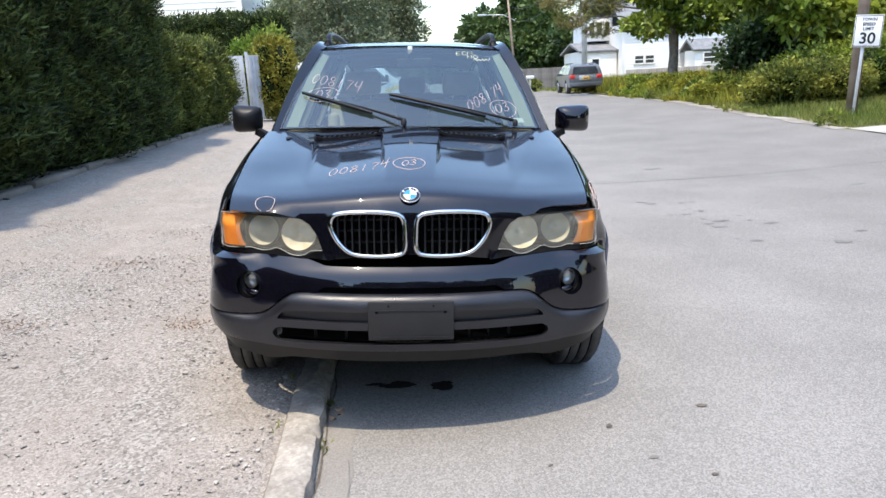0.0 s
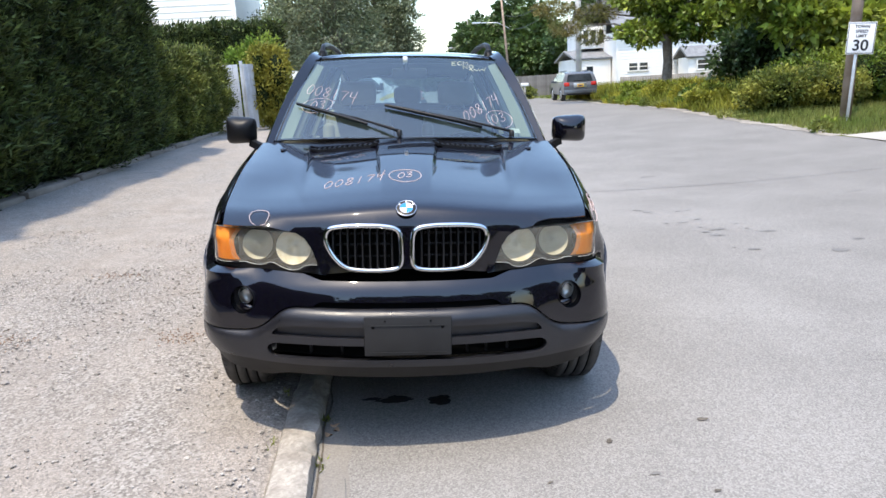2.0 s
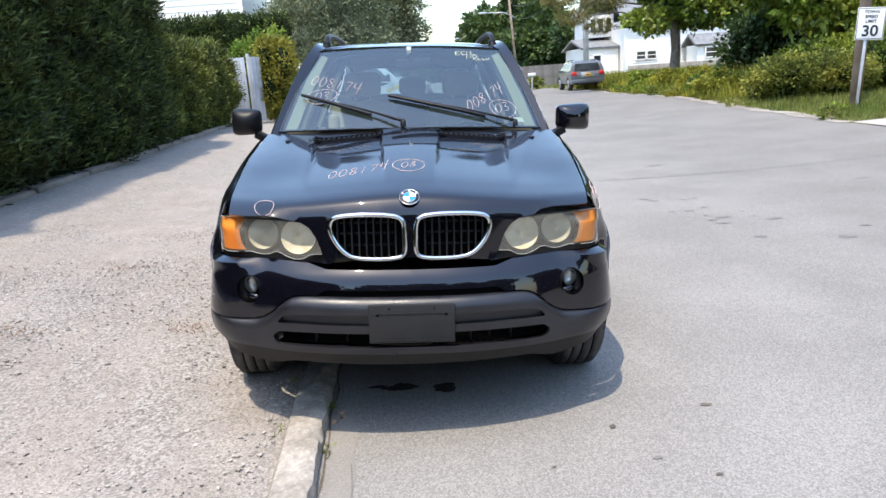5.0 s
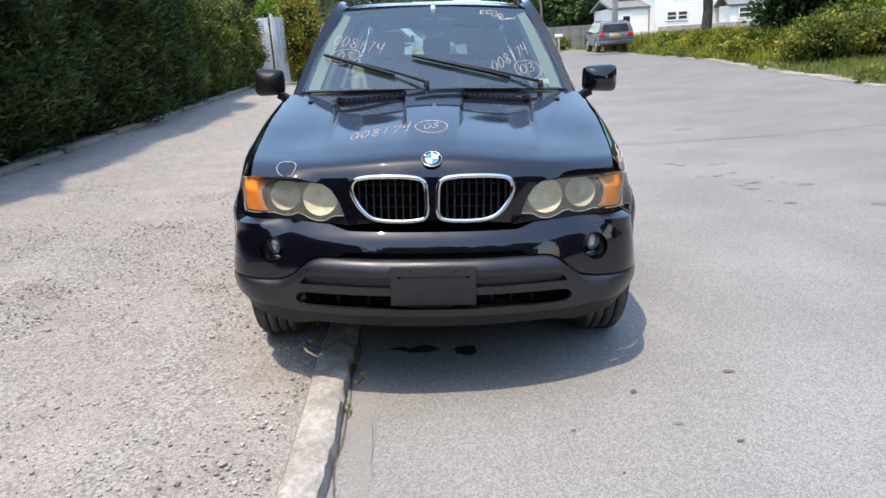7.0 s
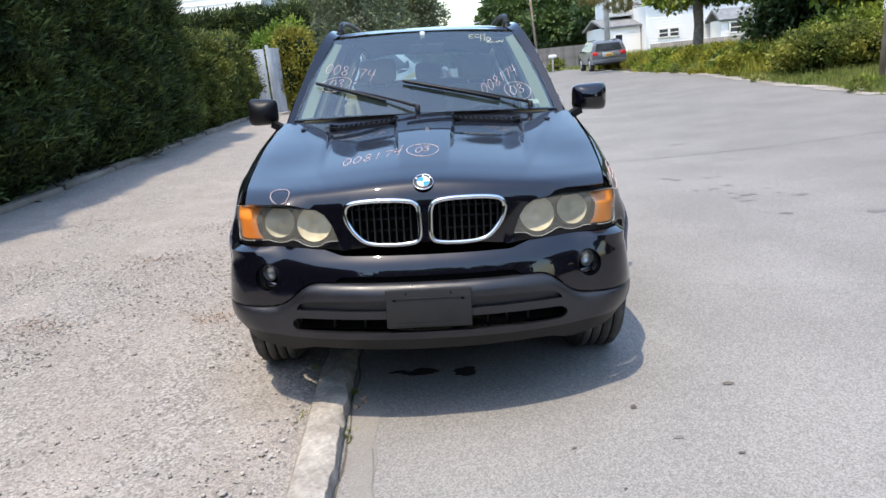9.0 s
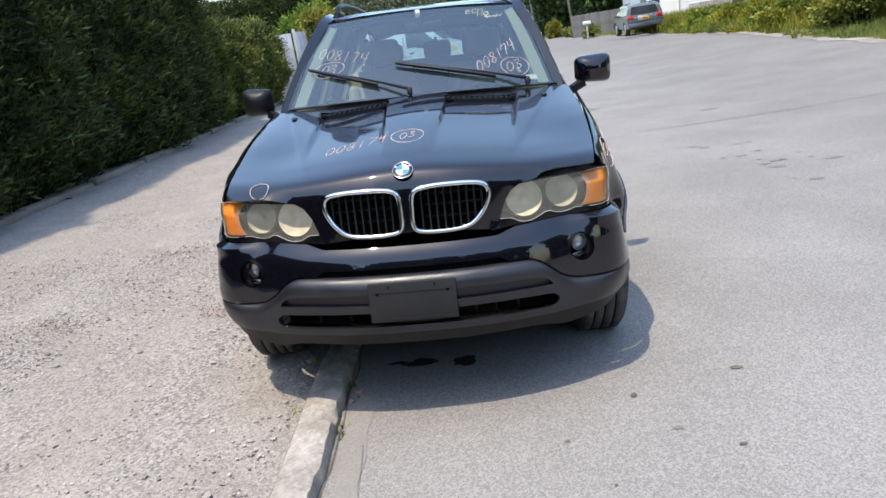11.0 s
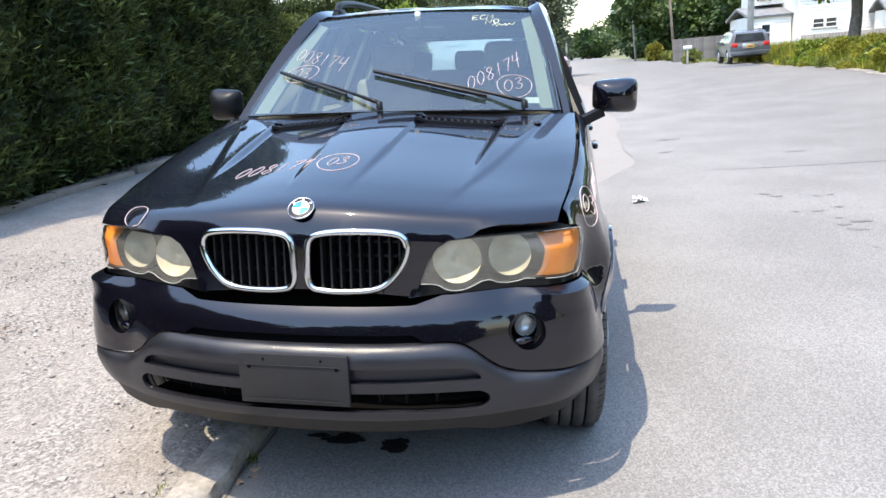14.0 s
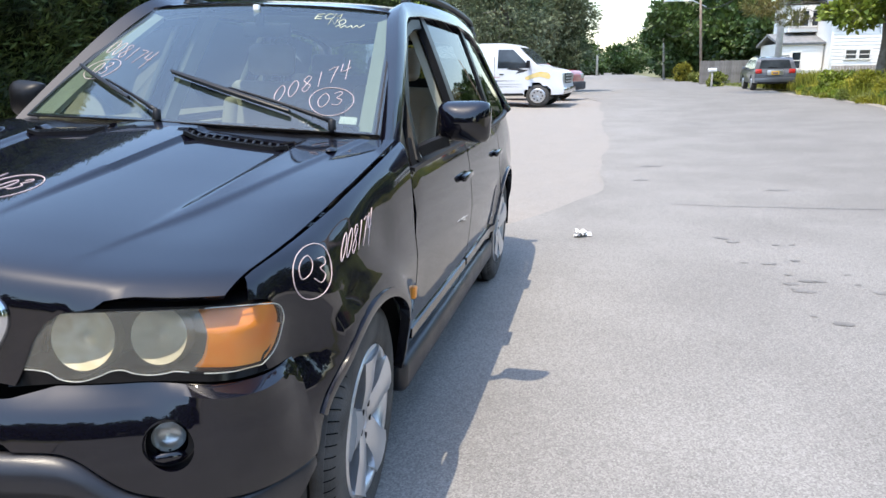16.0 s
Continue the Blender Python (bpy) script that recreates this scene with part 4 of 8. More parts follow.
# ---- sandy shoulder between road and verge ----
sy_ = np.arange(10.0, 38.0, 0.15)
SU = np.linspace(0, 1, 5)
HX = np.array([[road_right(y) - 0.10 - 0.16 * max(0.0, noise.noise((y * 0.9, 3, 1))) - 0.1 * abs(noise.noise((y * 4, 1, 1))) + u * (0.34 + 0.3 * noise.noise((y * 1.2, 8, 2))) for u in SU] for y in sy_])
tagged(grid_sheet("road_shoulder", HX, np.repeat(sy_[:, None], len(SU), 1), 0.012, SAND), "pale sandy grit along the road's ragged edge", "road shoulder", kind="structure")
for i in range(22):
    y = wr.uniform(10.3, 30.0)
    x = float(road_right(np.array(y))) + wr.uniform(-0.02, 0.45)
    blob_shrub("weed_tuft", (x, y, gz(x, y) + 0.05), (wr.uniform(0.25, 0.5), wr.uniform(0.25, 0.5), wr.uniform(0.15, 0.3)), wr.choice((WEED_LEAF, LIME_LEAF, GRASS_LEAF)), 420, 0.09, 0.035, "small ragged weed tuft at the road's edge", "weeds", 260 + i, 1, "weed tufts at the road's edge", cores=False)

# ---- edging under the hedge ----
edging = thing("hedge_edging", "low weathered timber edging at the hedge's foot", "edging", kind="structure")
for k in range(13):
    y = -2.0 + k * 1.62
    part("edging_block", boxed((-5.0 + 0.02 * math.sin(k * 2.1), y, gz(-5.0, y) + 0.02), (0.15, 1.59, 0.11), 0.035), EDGING, edging)


# ---- gate ----
def gate():
    root = thing("gate", "weathered pale grey gate panels between hedge and golden shrub", "gate")
    b = gz(-4.8, 19)
    m = Matrix.Translation((-5.25, 19.3, b)) @ pose(0, 0, 0, 0, 0, 4)
    for k in range(4):
        part("board", boxed((0.08 + k * 0.155, 0, 1.0), (0.148, 0.03, 1.9), 0.006, m), GATE_WHITE, root)
    part("post", boxed((0.72, 0.0, 1.02), (0.09, 0.09, 2.06), 0.01, m), GATE_WHITE, root)
    m2 = Matrix.Translation((-4.46, 19.25, b)) @ pose(0, 0, 0, 0, 0, 62)
    for k in range(3):
        part("board", boxed((0.08 + k * 0.155, 0, 1.0), (0.148, 0.03, 1.9), 0.006, m2), GATE_WHITE, root)


gate()


# ---- buildings ----
def clapboards(root, x0, x1, z0, z1, y, pitch=0.2, openings=()):
    """Overlapping boards across a wall that faces -y, cut round its openings."""
    z = z0
    while z < z1 - 0.02:
        h = min(pitch, z1 - z)
        spans = [(x0, x1)]
        for ox0, ox1, oz0, oz1 in openings:
            if z + h > oz0 and z < oz1:
                spans = [q for a, b in spans for q in ((a, min(b, ox0)), (max(a, ox1), b)) if q[1] - q[0] > 0.02]
        for a, b in spans:
            raw("clapboard", [(a, y - 0.045, z), (b, y - 0.045, z), (b, y - 0.012, z + h), (a, y - 0.012, z + h), (a, y + 0.02, z), (b, y + 0.02, z), (b, y + 0.02, z + h), (a, y + 0.02, z + h)],
                [(0, 1, 2, 3), (0, 4, 5, 1), (0, 3, 7, 4), (1, 5, 6, 2), (3, 2, 6, 7), (4, 7, 6, 5)], SIDING, root)
        z += pitch


def window(root, x, z, w, h, y, sash=True):
    win = part("window", boxed((x, y + 0.02, z), (w, 0.06, h), 0.0), DARK_PANE, root, "dark window pane")
    for cx, cz, sx, sz in ((x, z + h / 2 + 0.04, w + 0.2, 0.09), (x, z - h / 2 - 0.04, w + 0.24, 0.08), (x - w / 2 - 0.045, z, 0.09, h), (x + w / 2 + 0.045, z, 0.09, h)):
        part("frame", boxed((cx, y - 0.05, cz), (sx, 0.06, sz), 0.008), SIDING, win)
    if sash:
        part("frame", boxed((x, y - 0.03, z), (w, 0.04, 0.05), 0.006), SIDING, win)


def gable_roof(root, x0, x1, y0, y1, z, ridge, over=0.35, along="x"):
    if along == "x":
        ym = (y0 + y1) / 2
        vs = [(x0 - over, y0 - over, z), (x1 + over, y0 - over, z), (x1 + over, ym, ridge), (x0 - over, ym, ridge), (x0 - over, y1 + over, z), (x1 + over, y1 + over, z)]
        fs = [(0, 1, 2, 3), (3, 2, 5, 4)]
    else:
        xm = (x0 + x1) / 2
        vs = [(x0 - over, y0 - over, z), (x0 - over, y1 + over, z), (xm, y1 + over, ridge), (xm, y0 - over, ridge), (x1 + over, y0 - over, z), (x1 + over, y1 + over, z)]
        fs = [(0, 3, 2, 1), (3, 4, 5, 2)]
    bm = bmesh.new()
    bv = [bm.verts.new(v) for v in vs]
    for q in fs:
        bm.faces.new([bv[i] for i in q])
    bmesh.ops.recalc_face_normals(bm, faces=bm.faces[:])
    bmesh.ops.solidify(bm, geom=bm.faces[:], thickness=0.14)
    part("roof", bm, SHINGLE, root, smooth=False)


def white_house():
    root = thing("house", "white clapboard two-storey house with grey shingle roof", "house")
    g = gz(18, 48)
    # main block
    ops = [(16.75, 17.45, 1.5, 2.1), (17.52, 18.2, 1.5, 2.1)]
    part("wall", boxed((19.7, 51.5, (g + 4.15) / 2 + g / 2), (7.4, 6.9, 4.15 - g), 0.0), SIDING, root, smooth=False)
    clapboards(root, 15.95, 23.4, g + 0.2, 4.15, 48.03, 0.21, ops)
    part("corner_board", boxed((15.95, 48.0, (g + 4.15) / 2), (0.14, 0.12, 4.15 - g), 0.01), SIDING, root)
    part("corner_board", boxed((23.42, 48.0, (g + 4.15) / 2), (0.14, 0.12, 4.15 - g), 0.01), SIDING, root)
    window(root, 17.10, 1.80, 0.60, 0.50, 48.0)
    window(root, 17.86, 1.80, 0.60, 0.50, 48.0)
    gable_roof(root, 16.0, 23.4, 48.0, 55.0, 4.2, 7.4)
    # front wing with gable to the road
    part("wall", boxed((14.7, 52.5, (g + 2.6) / 2), (2.5, 6.0, 2.6 - g), 0.0), SIDING, root, smooth=False)
    clapboards(root, 13.4, 15.9, g + 0.2, 2.55, 49.45, 0.2, [(14.1, 14.6, 1.0, 2.0)])
    window(root, 14.35, 1.5, 0.5, 1.0, 49.43)
    gable_roof(root, 13.4, 15.9, 49.5, 55.5, 2.6, 3.3, 0.25)
    # upper dormer
    part("wall", boxed((15.2, 53.5, 4.2), (2.0, 4.0, 1.7), 0.0), SIDING, root, smooth=False)
    for x in (14.6, 15.2, 15.8):
        window(root, x, 4.2, 0.36, 0.95, 51.46, False)
    gable_roof(root, 14.1, 16.3, 51.5, 55.5, 5.1, 6.6, 0.25, "y")
    # rear shed with porch roof
    part("wall", boxed((21.6, 46.6, (g + 2.2) / 2), (2.8, 1.8, 2.2 - g), 0.0), SIDING, root, smooth=False)
    gable_roof(root, 20.2, 23.0, 45.7, 47.9, 2.25, 3.0, 0.2)
    window(root, 21.6, 1.7, 1.6, 0.6, 45.66)
    root.location.z = 0.26


white_house()


def plank_fence(name, pts, h, w, material, label):
    root = thing(name, label, "fence", group="wooden fences")
    for (xa, ya), (xb, yb) in zip(pts, pts[1:]):
        d = Vector((xb - xa, yb - ya))
        n = int(d.length / w)
        ang = math.degrees(math.atan2(d.y, d.x))
        shared = None
        for i in range(n):
            x, y = xa + d.x * (i + 0.5) / n, ya + d.y * (i + 0.5) / n
            m = pose(x, y, gz(x, y), 0, 0, ang)
            if shared is None:
                ob = part("plank", boxed((0, 0, h / 2), (w * 0.94, 0.022, h), 0.004, seg=1), material, root, smooth=False)
                shared = ob.data
            else:
                ob = new("plank", shared)
                ob.parent = root
            ob.matrix_basis = m


plank_fence("wooden_fence", [(15.0, 44.4), (23.5, 43.4)], 1.12, 0.16, FENCE_WOOD, "weathered brown-grey board fence in front of the white house")
plank_fence("wooden_fence", [(8.9, 52.5), (13.2, 52.0)], 1.6, 0.16, FENCE_DARK, "dark grey board fence by the far road")
plank_fence("wooden_fence", [(12.8, 17.9), (18.5, 14.5)], 1.0, 0.15, FENCE_BROWN, "reddish brown board fence behind the bushes")


def white_building():
    root = thing("white_building", "large plain white building behind the hedges", "building")
    part("wall", boxed((-14.5, 40.0, 4.6), (13.0, 8.0, 9.2), 0.0), SIDING, root, smooth=False)
    clapboards(root, -21.0, -8.0, 3.2, 9.2, 35.97, 0.3)
    part("corner_board", boxed((-7.96, 35.95, 4.6), (0.2, 0.16, 9.2), 0.02), SIDING, root)
    gable_roof(root, -21.0, -8.0, 36.0, 44.0, 9.2, 11.5)


white_building()


# ---- poles, sign, cables ----
def utility_pole(x, y, h, r, material, label, lean=(0, 0), lamp=None, arm=False):
    root = thing("utility_pole", label, "utility pole")
    b = gz(x, y)
    part("pole", tube(bmesh.new(), [(x, y, b - 0.2), (x + lean[0] * 0.5, y + lean[1] * 0.5, b + h / 2), (x + lean[0], y + lean[1], b + h)], [r, r * 0.9, r * 0.72], 16), material, root)
    if arm:
        part("crossarm", boxed((x, y, b + h - 0.7), (2.2, 0.1, 0.12), 0.01), material, root)
    if lamp:
        z, reach = lamp
        part("lamp_arm", tube(bmesh.new(), [(x, y, z - 0.5), (x - reach * 0.4, y, z - 0.05), (x - reach, y, z)], 0.035, 8), GALV, root)
        part("lamp_head", boxed((x - reach - 0.3, y, z), (0.7, 0.24, 0.13), 0.05), GALV, root)
    return root


utility_pole(9.53, 11.95, 8.0, 0.115, POLE_WOOD, "brown wooden utility pole beside the speed sign", (0.33, 0))
utility_pole(10.95, 39.5, 10.2, 0.175, PALE_POLE, "pale grey wooden utility pole behind the parked wagon", arm=True)
utility_pole(9.4, 55.0, 9.0, 0.10, POLE_WOOD, "wooden pole with a street lamp arm", lean=(-0.65, 0), lamp=(6.15, 2.3))
utility_pole(8.6, 75.0, 9.0, 0.12, POLE_GREY, "wooden pole with a street lamp arm further along", lean=(-0.5, 0), lamp=(5.35, 1.9))
utility_pole(2.2, 130.0, 9.0, 0.2, POLE_GREY, "far wooden pole at the end of the road", arm=True)
for i, (a, b, sag) in enumerate([((9.6, 34, 7.2), (9.2, 55, 6.6), 0.9), ((9.6, 34, 6.4), (9.2, 55, 5.6), 0.8), ((9.2, 55, 5.4), (8.2, 75, 5.2), 1.2), ((9.6, 34, 6.0), (17.0, 48, 4.0), 0.5), ((9.5, 11.95, 7.6), (9.6, 34, 7.4), 0.8)]):
    A, B = Vector(a), Vector(b)
    pts = [A.lerp(B, t) - Vector((0, 0, sag * 4 * t * (1 - t))) for t in np.linspace(0, 1, 13)]
    tagged(to_object("overhead_cable", tube(bmesh.new(), pts, 0.018, 5), CABLE), "thin black overhead cable between poles", "cable", group="overhead cables")


def text_mesh(body, size, m, material, parent, name="lettering", depth=0.002, bold=0.0):
    cu = bpy.data.curves.new(name, "FONT")
    cu.body, cu.size, cu.align_x, cu.align_y, cu.extrude, cu.offset = body, size, "CENTER", "CENTER", depth, bold
    tmp = bpy.data.objects.new("tmp", cu)
    scene.collection.objects.link(tmp)
    me = bpy.data.meshes.new_from_object(tmp.evaluated_get(bpy.context.evaluated_depsgraph_get()))
    bpy.data.objects.remove(tmp)
    bpy.data.curves.remove(cu)
    me.materials.clear()
    me.materials.append(material)
    ob = new(name, me)
    ob.parent = parent
    ob.matrix_basis = m
    return ob


def speed_sign():
    b = gz(9.64, 11.62)
    root = thing("speed_sign", "white town speed limit 30 sign on a steel post", "road sign", pose(9.43, 11.62, b, 0, 3.6, 0) @ pose(0, 0, -b, 0, 0, -22))
    part("post", boxed((-0.05, 0.03, (b + 2.2) / 2), (0.06, 0.03, 2.2 - b + 0.2), 0.008), GALV, root)
    part("sign_plate", boxed((0, 0, 1.98), (0.51, 0.012, 0.63), 0.004), SIGN_WHITE, root)
    for cx, cz, sx, sz in ((0, 2.275, 0.49, 0.012), (0, 1.685, 0.49, 0.012), (-0.24, 1.98, 0.012, 0.6), (0.24, 1.98, 0.012, 0.6)):
        part("border", boxed((cx, -0.009, cz), (sx, 0.004, sz), 0.001), SIGN_BLACK, root)
    for s, z, size in (("TOWN", 2.205, 0.085), ("SPEED", 2.112, 0.085), ("LIMIT", 2.022, 0.085), ("30", 1.83, 0.3)):
        text_mesh(s, size, pose(0, -0.010, z, 90, 0, 0), SIGN_BLACK, root, "lettering", 0.001, 0.006 if s == "30" else 0.002)
    for z in (2.24, 1.72):
        part("bolt", lathe(bmesh.new(), [(-0.018, 0.0), (-0.018, 0.01), (-0.006, 0.012)], 10, "y", (0, 0, z)), GALV, root)


speed_sign()


def mailbox():
    x, y = 8.15, 42.0
    root = thing("mailbox", "white mailbox on a post by the far verge", "mailbox", pose(x, y, gz(x, y)))
    part("post", boxed((0, 0, 0.4), (0.1, 0.1, 0.9), 0.01), POLE_GREY, root)
    bm = boxed((0, 0, 0.97), (0.48, 0.2, 0.2), 0.05, seg=3)
    part("box", bm, SIGN_WHITE, root)


mailbox()

# ---- marks on the road ----
stain("oil_stain", -0.105, 0.592, 0.088, 0.036, OIL, 1.3, "small black wet oil stain under the bumper", "stain")
stain("oil_stain", -0.215, 0.615, 0.055, 0.016, OIL, 2.3, "thin black oil trickle under the bumper", "stain")
stain("oil_stain", 0.118, 0.545, 0.062, 0.048, OIL, 4.1, "round black oil spot under the bumper", "stain")
spots = random.Random(21)
SPOTS = [(2.90, 3.59), (2.87, 3.74), (3.07, 3.82), (3.29, 3.78), (3.39, 3.61), (2.95, 2.99), (3.575, 2.765), (2.905, 3.965), (2.99, 3.82), (3.30, 4.02), (2.83, 3.10), (2.65, 5.03), (2.72, 4.9), (3.03, 4.84), (3.16, 4.86), (2.85, 4.24), (2.68, 4.25), (3.05, 4.35), (3.95, 3.1)]
for i, (x, y) in enumerate(SPOTS):
    k = 1.05 if i in (0, 4, 6) else spots.choice((0.4, 0.55, 0.75))
    stain("damp_spot", x, y, 0.065 * k, 0.042 * k, DAMP, 10 + i * 1.7, "faint dark spot on the worn asphalt", "stain", spots.uniform(-0.4, 0.4))
for i, (x, y, a, b) in enumerate([(3.7, 7.6, 0.14, 0.05), (2.2, 8.2, 0.1, 0.05), (5.3, 5.2, 0.08, 0.04), (0.9, -0.25, 0.02, 0.012), (2.4, 9.5, 0.16, 0.06)]):
    stain("damp_spot", x, y, a, b, DAMP, 60 + i * 1.3, "faint dark spot on the worn asphalt", "stain", 0.2)
ribbon("road_crack", [(2.4, 6.55), (3.4, 6.5), (4.4, 6.5), (6.5, 6.45), (7.9, 6.4)], 0.022, CRACK_EDGE_SHADE, "thin dark crack across the road", "crack", 1)
ribbon("road_crack", [(2.35, 0.62), (2.6, 0.56), (3.3, 0.6)], 0.008, CRACK_EDGE_SHADE, "fine crack in the near asphalt", "crack", 3)
ribbon("road_crack", [(3.5, 16.0), (4.6, 16.2), (5.4, 16.1)], 0.14, CRACK_EDGE_SHADE, "dark patched crack in the far road", "crack", 5)

ribbon("kerb_seam", [(-0.408, -3.0), (-0.410, -1.5), (-0.410, -0.5), (-0.425, 0.4), (-0.428, 1.2)], 0.014, SEAM, "thin dark line between kerb and road", "seam", 6, 0.0065)
ribbon("gutter_strip", [(-0.325, -3.0), (-0.32, -1.5), (-0.33, -0.6), (-0.345, 0.0), (-0.372, 0.35)], 0.15, GUTTER, "pale worn concrete strip along the kerb", "gutter", 7, 0.0058)

# dark ribbon paints the thin shade along the strip's raised edge
ribbon("gutter_edge", [(-0.312, -0.10), (-0.302, -0.19), (-0.290, -0.29), (-0.286, -0.38), (-0.268, -0.46)], 0.009, CRACK_EDGE_SHADE, "ragged edge of the concrete strip, its shade drawn as a dark line", "crack", 9, 0.0080)
for i, (x, y, r) in enumerate([(1.255, 0.14, 0.022), (1.077, -0.397, 0.014), (0.49, -0.252, 0.010), (0.609, -0.542, 0.008), (0.80, 0.02, 0.018)]):
    stain("tar_fleck", x, y, r, r * 0.62, SEAM, 80 + i * 2.3, "small dark fleck stuck on the asphalt", "stain", 0.3 * i, 0.0085)


def litter():
    rng = random.Random(4)
    bm = bmesh.new()
    for k in range(5):
        g = bmesh.ops.create_grid(bm, x_segments=4, y_segments=4, size=0.042, matrix=pose(rng.uniform(-0.05, 0.05), rng.uniform(-0.04, 0.04), 0.022, rng.uniform(-30, 30), rng.uniform(-30, 30), rng.uniform(0, 90)))
        for v in g["verts"]:
            v.co.z = max(0.006, v.co.z + 0.03 * lump(v.co.x * 30, v.co.y * 30, k))
    ob = to_object("paper_litter", bm, PAPER)
    ob.matrix_basis = pose(1.5, 4.95, gz(1.5, 4.95) + 0.006)
    tagged(ob, "crumpled white paper scrap lying on the asphalt", "litter")


litter()


def pebbles(name, n, area, test, r0, r1, seed, label):
    """Loose stones, each a small uneven lump."""
    rng = np.random.default_rng(seed)
    bm = bmesh.new()
    bmesh.ops.create_icosphere(bm, subdivisions=1, radius=1)
    base = np.array([v.co[:] for v in bm.verts])
    tri = np.array([[v.index for v in f.verts] for f in bm.faces])
    bm.free()
    V, F = [], []
    x0, x1, y0, y1 = area
    while len(V) < n:
        x, y = rng.uniform(x0, x1), rng.uniform(y0, y1)
        if not test(x, y):
            continue
        r = r0 + (r1 - r0) * rng.uniform() ** 5
        a = rng.uniform(0, 6.28)
        q = base * rng.uniform(0.75, 1.2, base.shape) * r * np.array([1, rng.uniform(0.6, 1), rng.uniform(0.35, 0.6)])
        q = q @ np.array([[math.cos(a), math.sin(a), 0], [-math.sin(a), math.cos(a), 0], [0, 0, 1]])
        F.append(tri + 12 * len(V) if len(base) == 12 else tri + len(base) * len(V))
        V.append(q + np.array([x, y, gz(x, y) - 0.008 + r * 0.2]))
    ob = raw(name, np.concatenate(V).tolist(), np.concatenate(F).tolist(), STONES, smooth=False)
    return tagged(ob, label, "gravel", kind="stuff")


def drift(x, y):
    """Grit lies in drifts, thickest by the kerb and on one broad patch."""
    k = noise.noise((x * 1.3, y * 0.6, 3.3)) + 0.5 * noise.noise((x * 4.1, y * 3.0, 8.1))
    k += 0.55 * math.sin(x * 8111.3 + y * 5333.7)
    return k + 0.5 * math.exp(-((x + 2.35) ** 2 + (y - 2.3) ** 2)) + 0.6 * math.exp(-((x + 0.68) / 0.07) ** 2) > 0.02


pebbles("loose_stones", 22000, (-4.2, -0.63, -0.9, 5.0), drift, 0.0032, 0.0125, 5, "loose grey and beige gravel stones on the dirt")
pebbles("stray_stones", 160, (-3.6, -0.7, -1.0, 4.5), lambda x, y: True, 0.008, 0.024, 15, "larger stray pebbles half sunk in the dust")
pebbles("road_grit", 900, (-0.42, 4.0, -1.2, 6.0), lambda x, y: True, 0.002, 0.007, 6, "scattered grit on the asphalt")


def kerb_weeds():
    """Small green tufts and dry leaves in the seam between kerb and road."""
    rng = np.random.default_rng(77)
    for x, y, n, h in ((-0.418, 0.42, 26, 0.035), (-0.41, 0.02, 22, 0.04), (-0.62, 0.12, 16, 0.03), (-0.63, 0.62, 14, 0.025)):
        P = np.array([(x, y, gz(-0.40 if x > -0.5 else -0.66, y))] * n) + rng.normal(size=(n, 3)) * np.array([0.012, 0.03, 0.002])
        D = rng.normal(size=(n, 3)) * 0.7
        D[:, 2] = 1
        tagged(quads("weed_tuft", leaf_quads(P, D, rng.uniform(0.4, 1.0, n) * h, np.full(n, 0.007), rng), GRASS_LEAF), "tiny green weed tuft growing in the kerb seam", "weed", kind="stuff")
    for x, y, a in ((-0.385, 0.36, 20), (-0.37, 0.31, 80), (-0.40, 0.27, 130)):
        bm = bmesh.new()
        vs = [bm.verts.new((0.022 * math.cos(t) * (1.0 + 0.25 * math.cos(3 * t)), 0.014 * math.sin(t), 0.008 + 0.006 * math.cos(2 * t))) for t in np.linspace(0, 2 * math.pi, 11)[:-1]]
        mid = bm.verts.new((0, 0, 0.003))
        for p, q in zip(vs, vs[1:] + vs[:1]):
            bm.faces.new((mid, p, q))
        ob = to_object("dry_leaf", bm, DRY_LEAF)
        ob.matrix_basis = pose(x, y, gz(x, y) + 0.004, 0, 8, a)
        tagged(ob, "small curled orange-brown dry leaf on the ground", "leaf", group="dry leaves by the kerb")


kerb_weeds()


def leaf_litter():
    """Rusty crumbled leaves trodden into the gravel, in two thin patches."""
    rng = np.random.default_rng(31)
    for cx, cy, n, sx, sy in ((-2.49, 1.47, 170, 0.12, 0.09), (-1.40, 1.47, 150, 0.08, 0.06), (-2.30, 2.95, 110, 0.10, 0.05)):
        P = np.array([(x, y, gz(x, y) + 0.001) for x, y in rng.normal(size=(n, 2)) * (sx, sy) + (cx, cy)])
        D = rng.normal(size=(n, 3))
        D[:, 2] = np.abs(D[:, 2]) * 0.25 + 0.1
        tagged(quads("leaf_crumbs", leaf_quads(P, D, rng.uniform(0.008, 0.022, n), np.full(n, 0.009), rng), CRUMB), "crumbled rusty brown leaves trodden into the gravel", "leaf litter", kind="stuff")


leaf_litter()


# ---- the black parked car: x across, y from nose to tail, z up, in its own frame ----
CAR_POSE = Matrix.Translation((-0.042, 0, 0.02)) @ pose(0, 0, 0, 0, 2.9, 0) @ pose(0, 0, 0, 0, 0, -1.2)
car = thing("parked_car", "black five-door off-road car with chalk numbers, half on the kerb", "car", CAR_POSE)
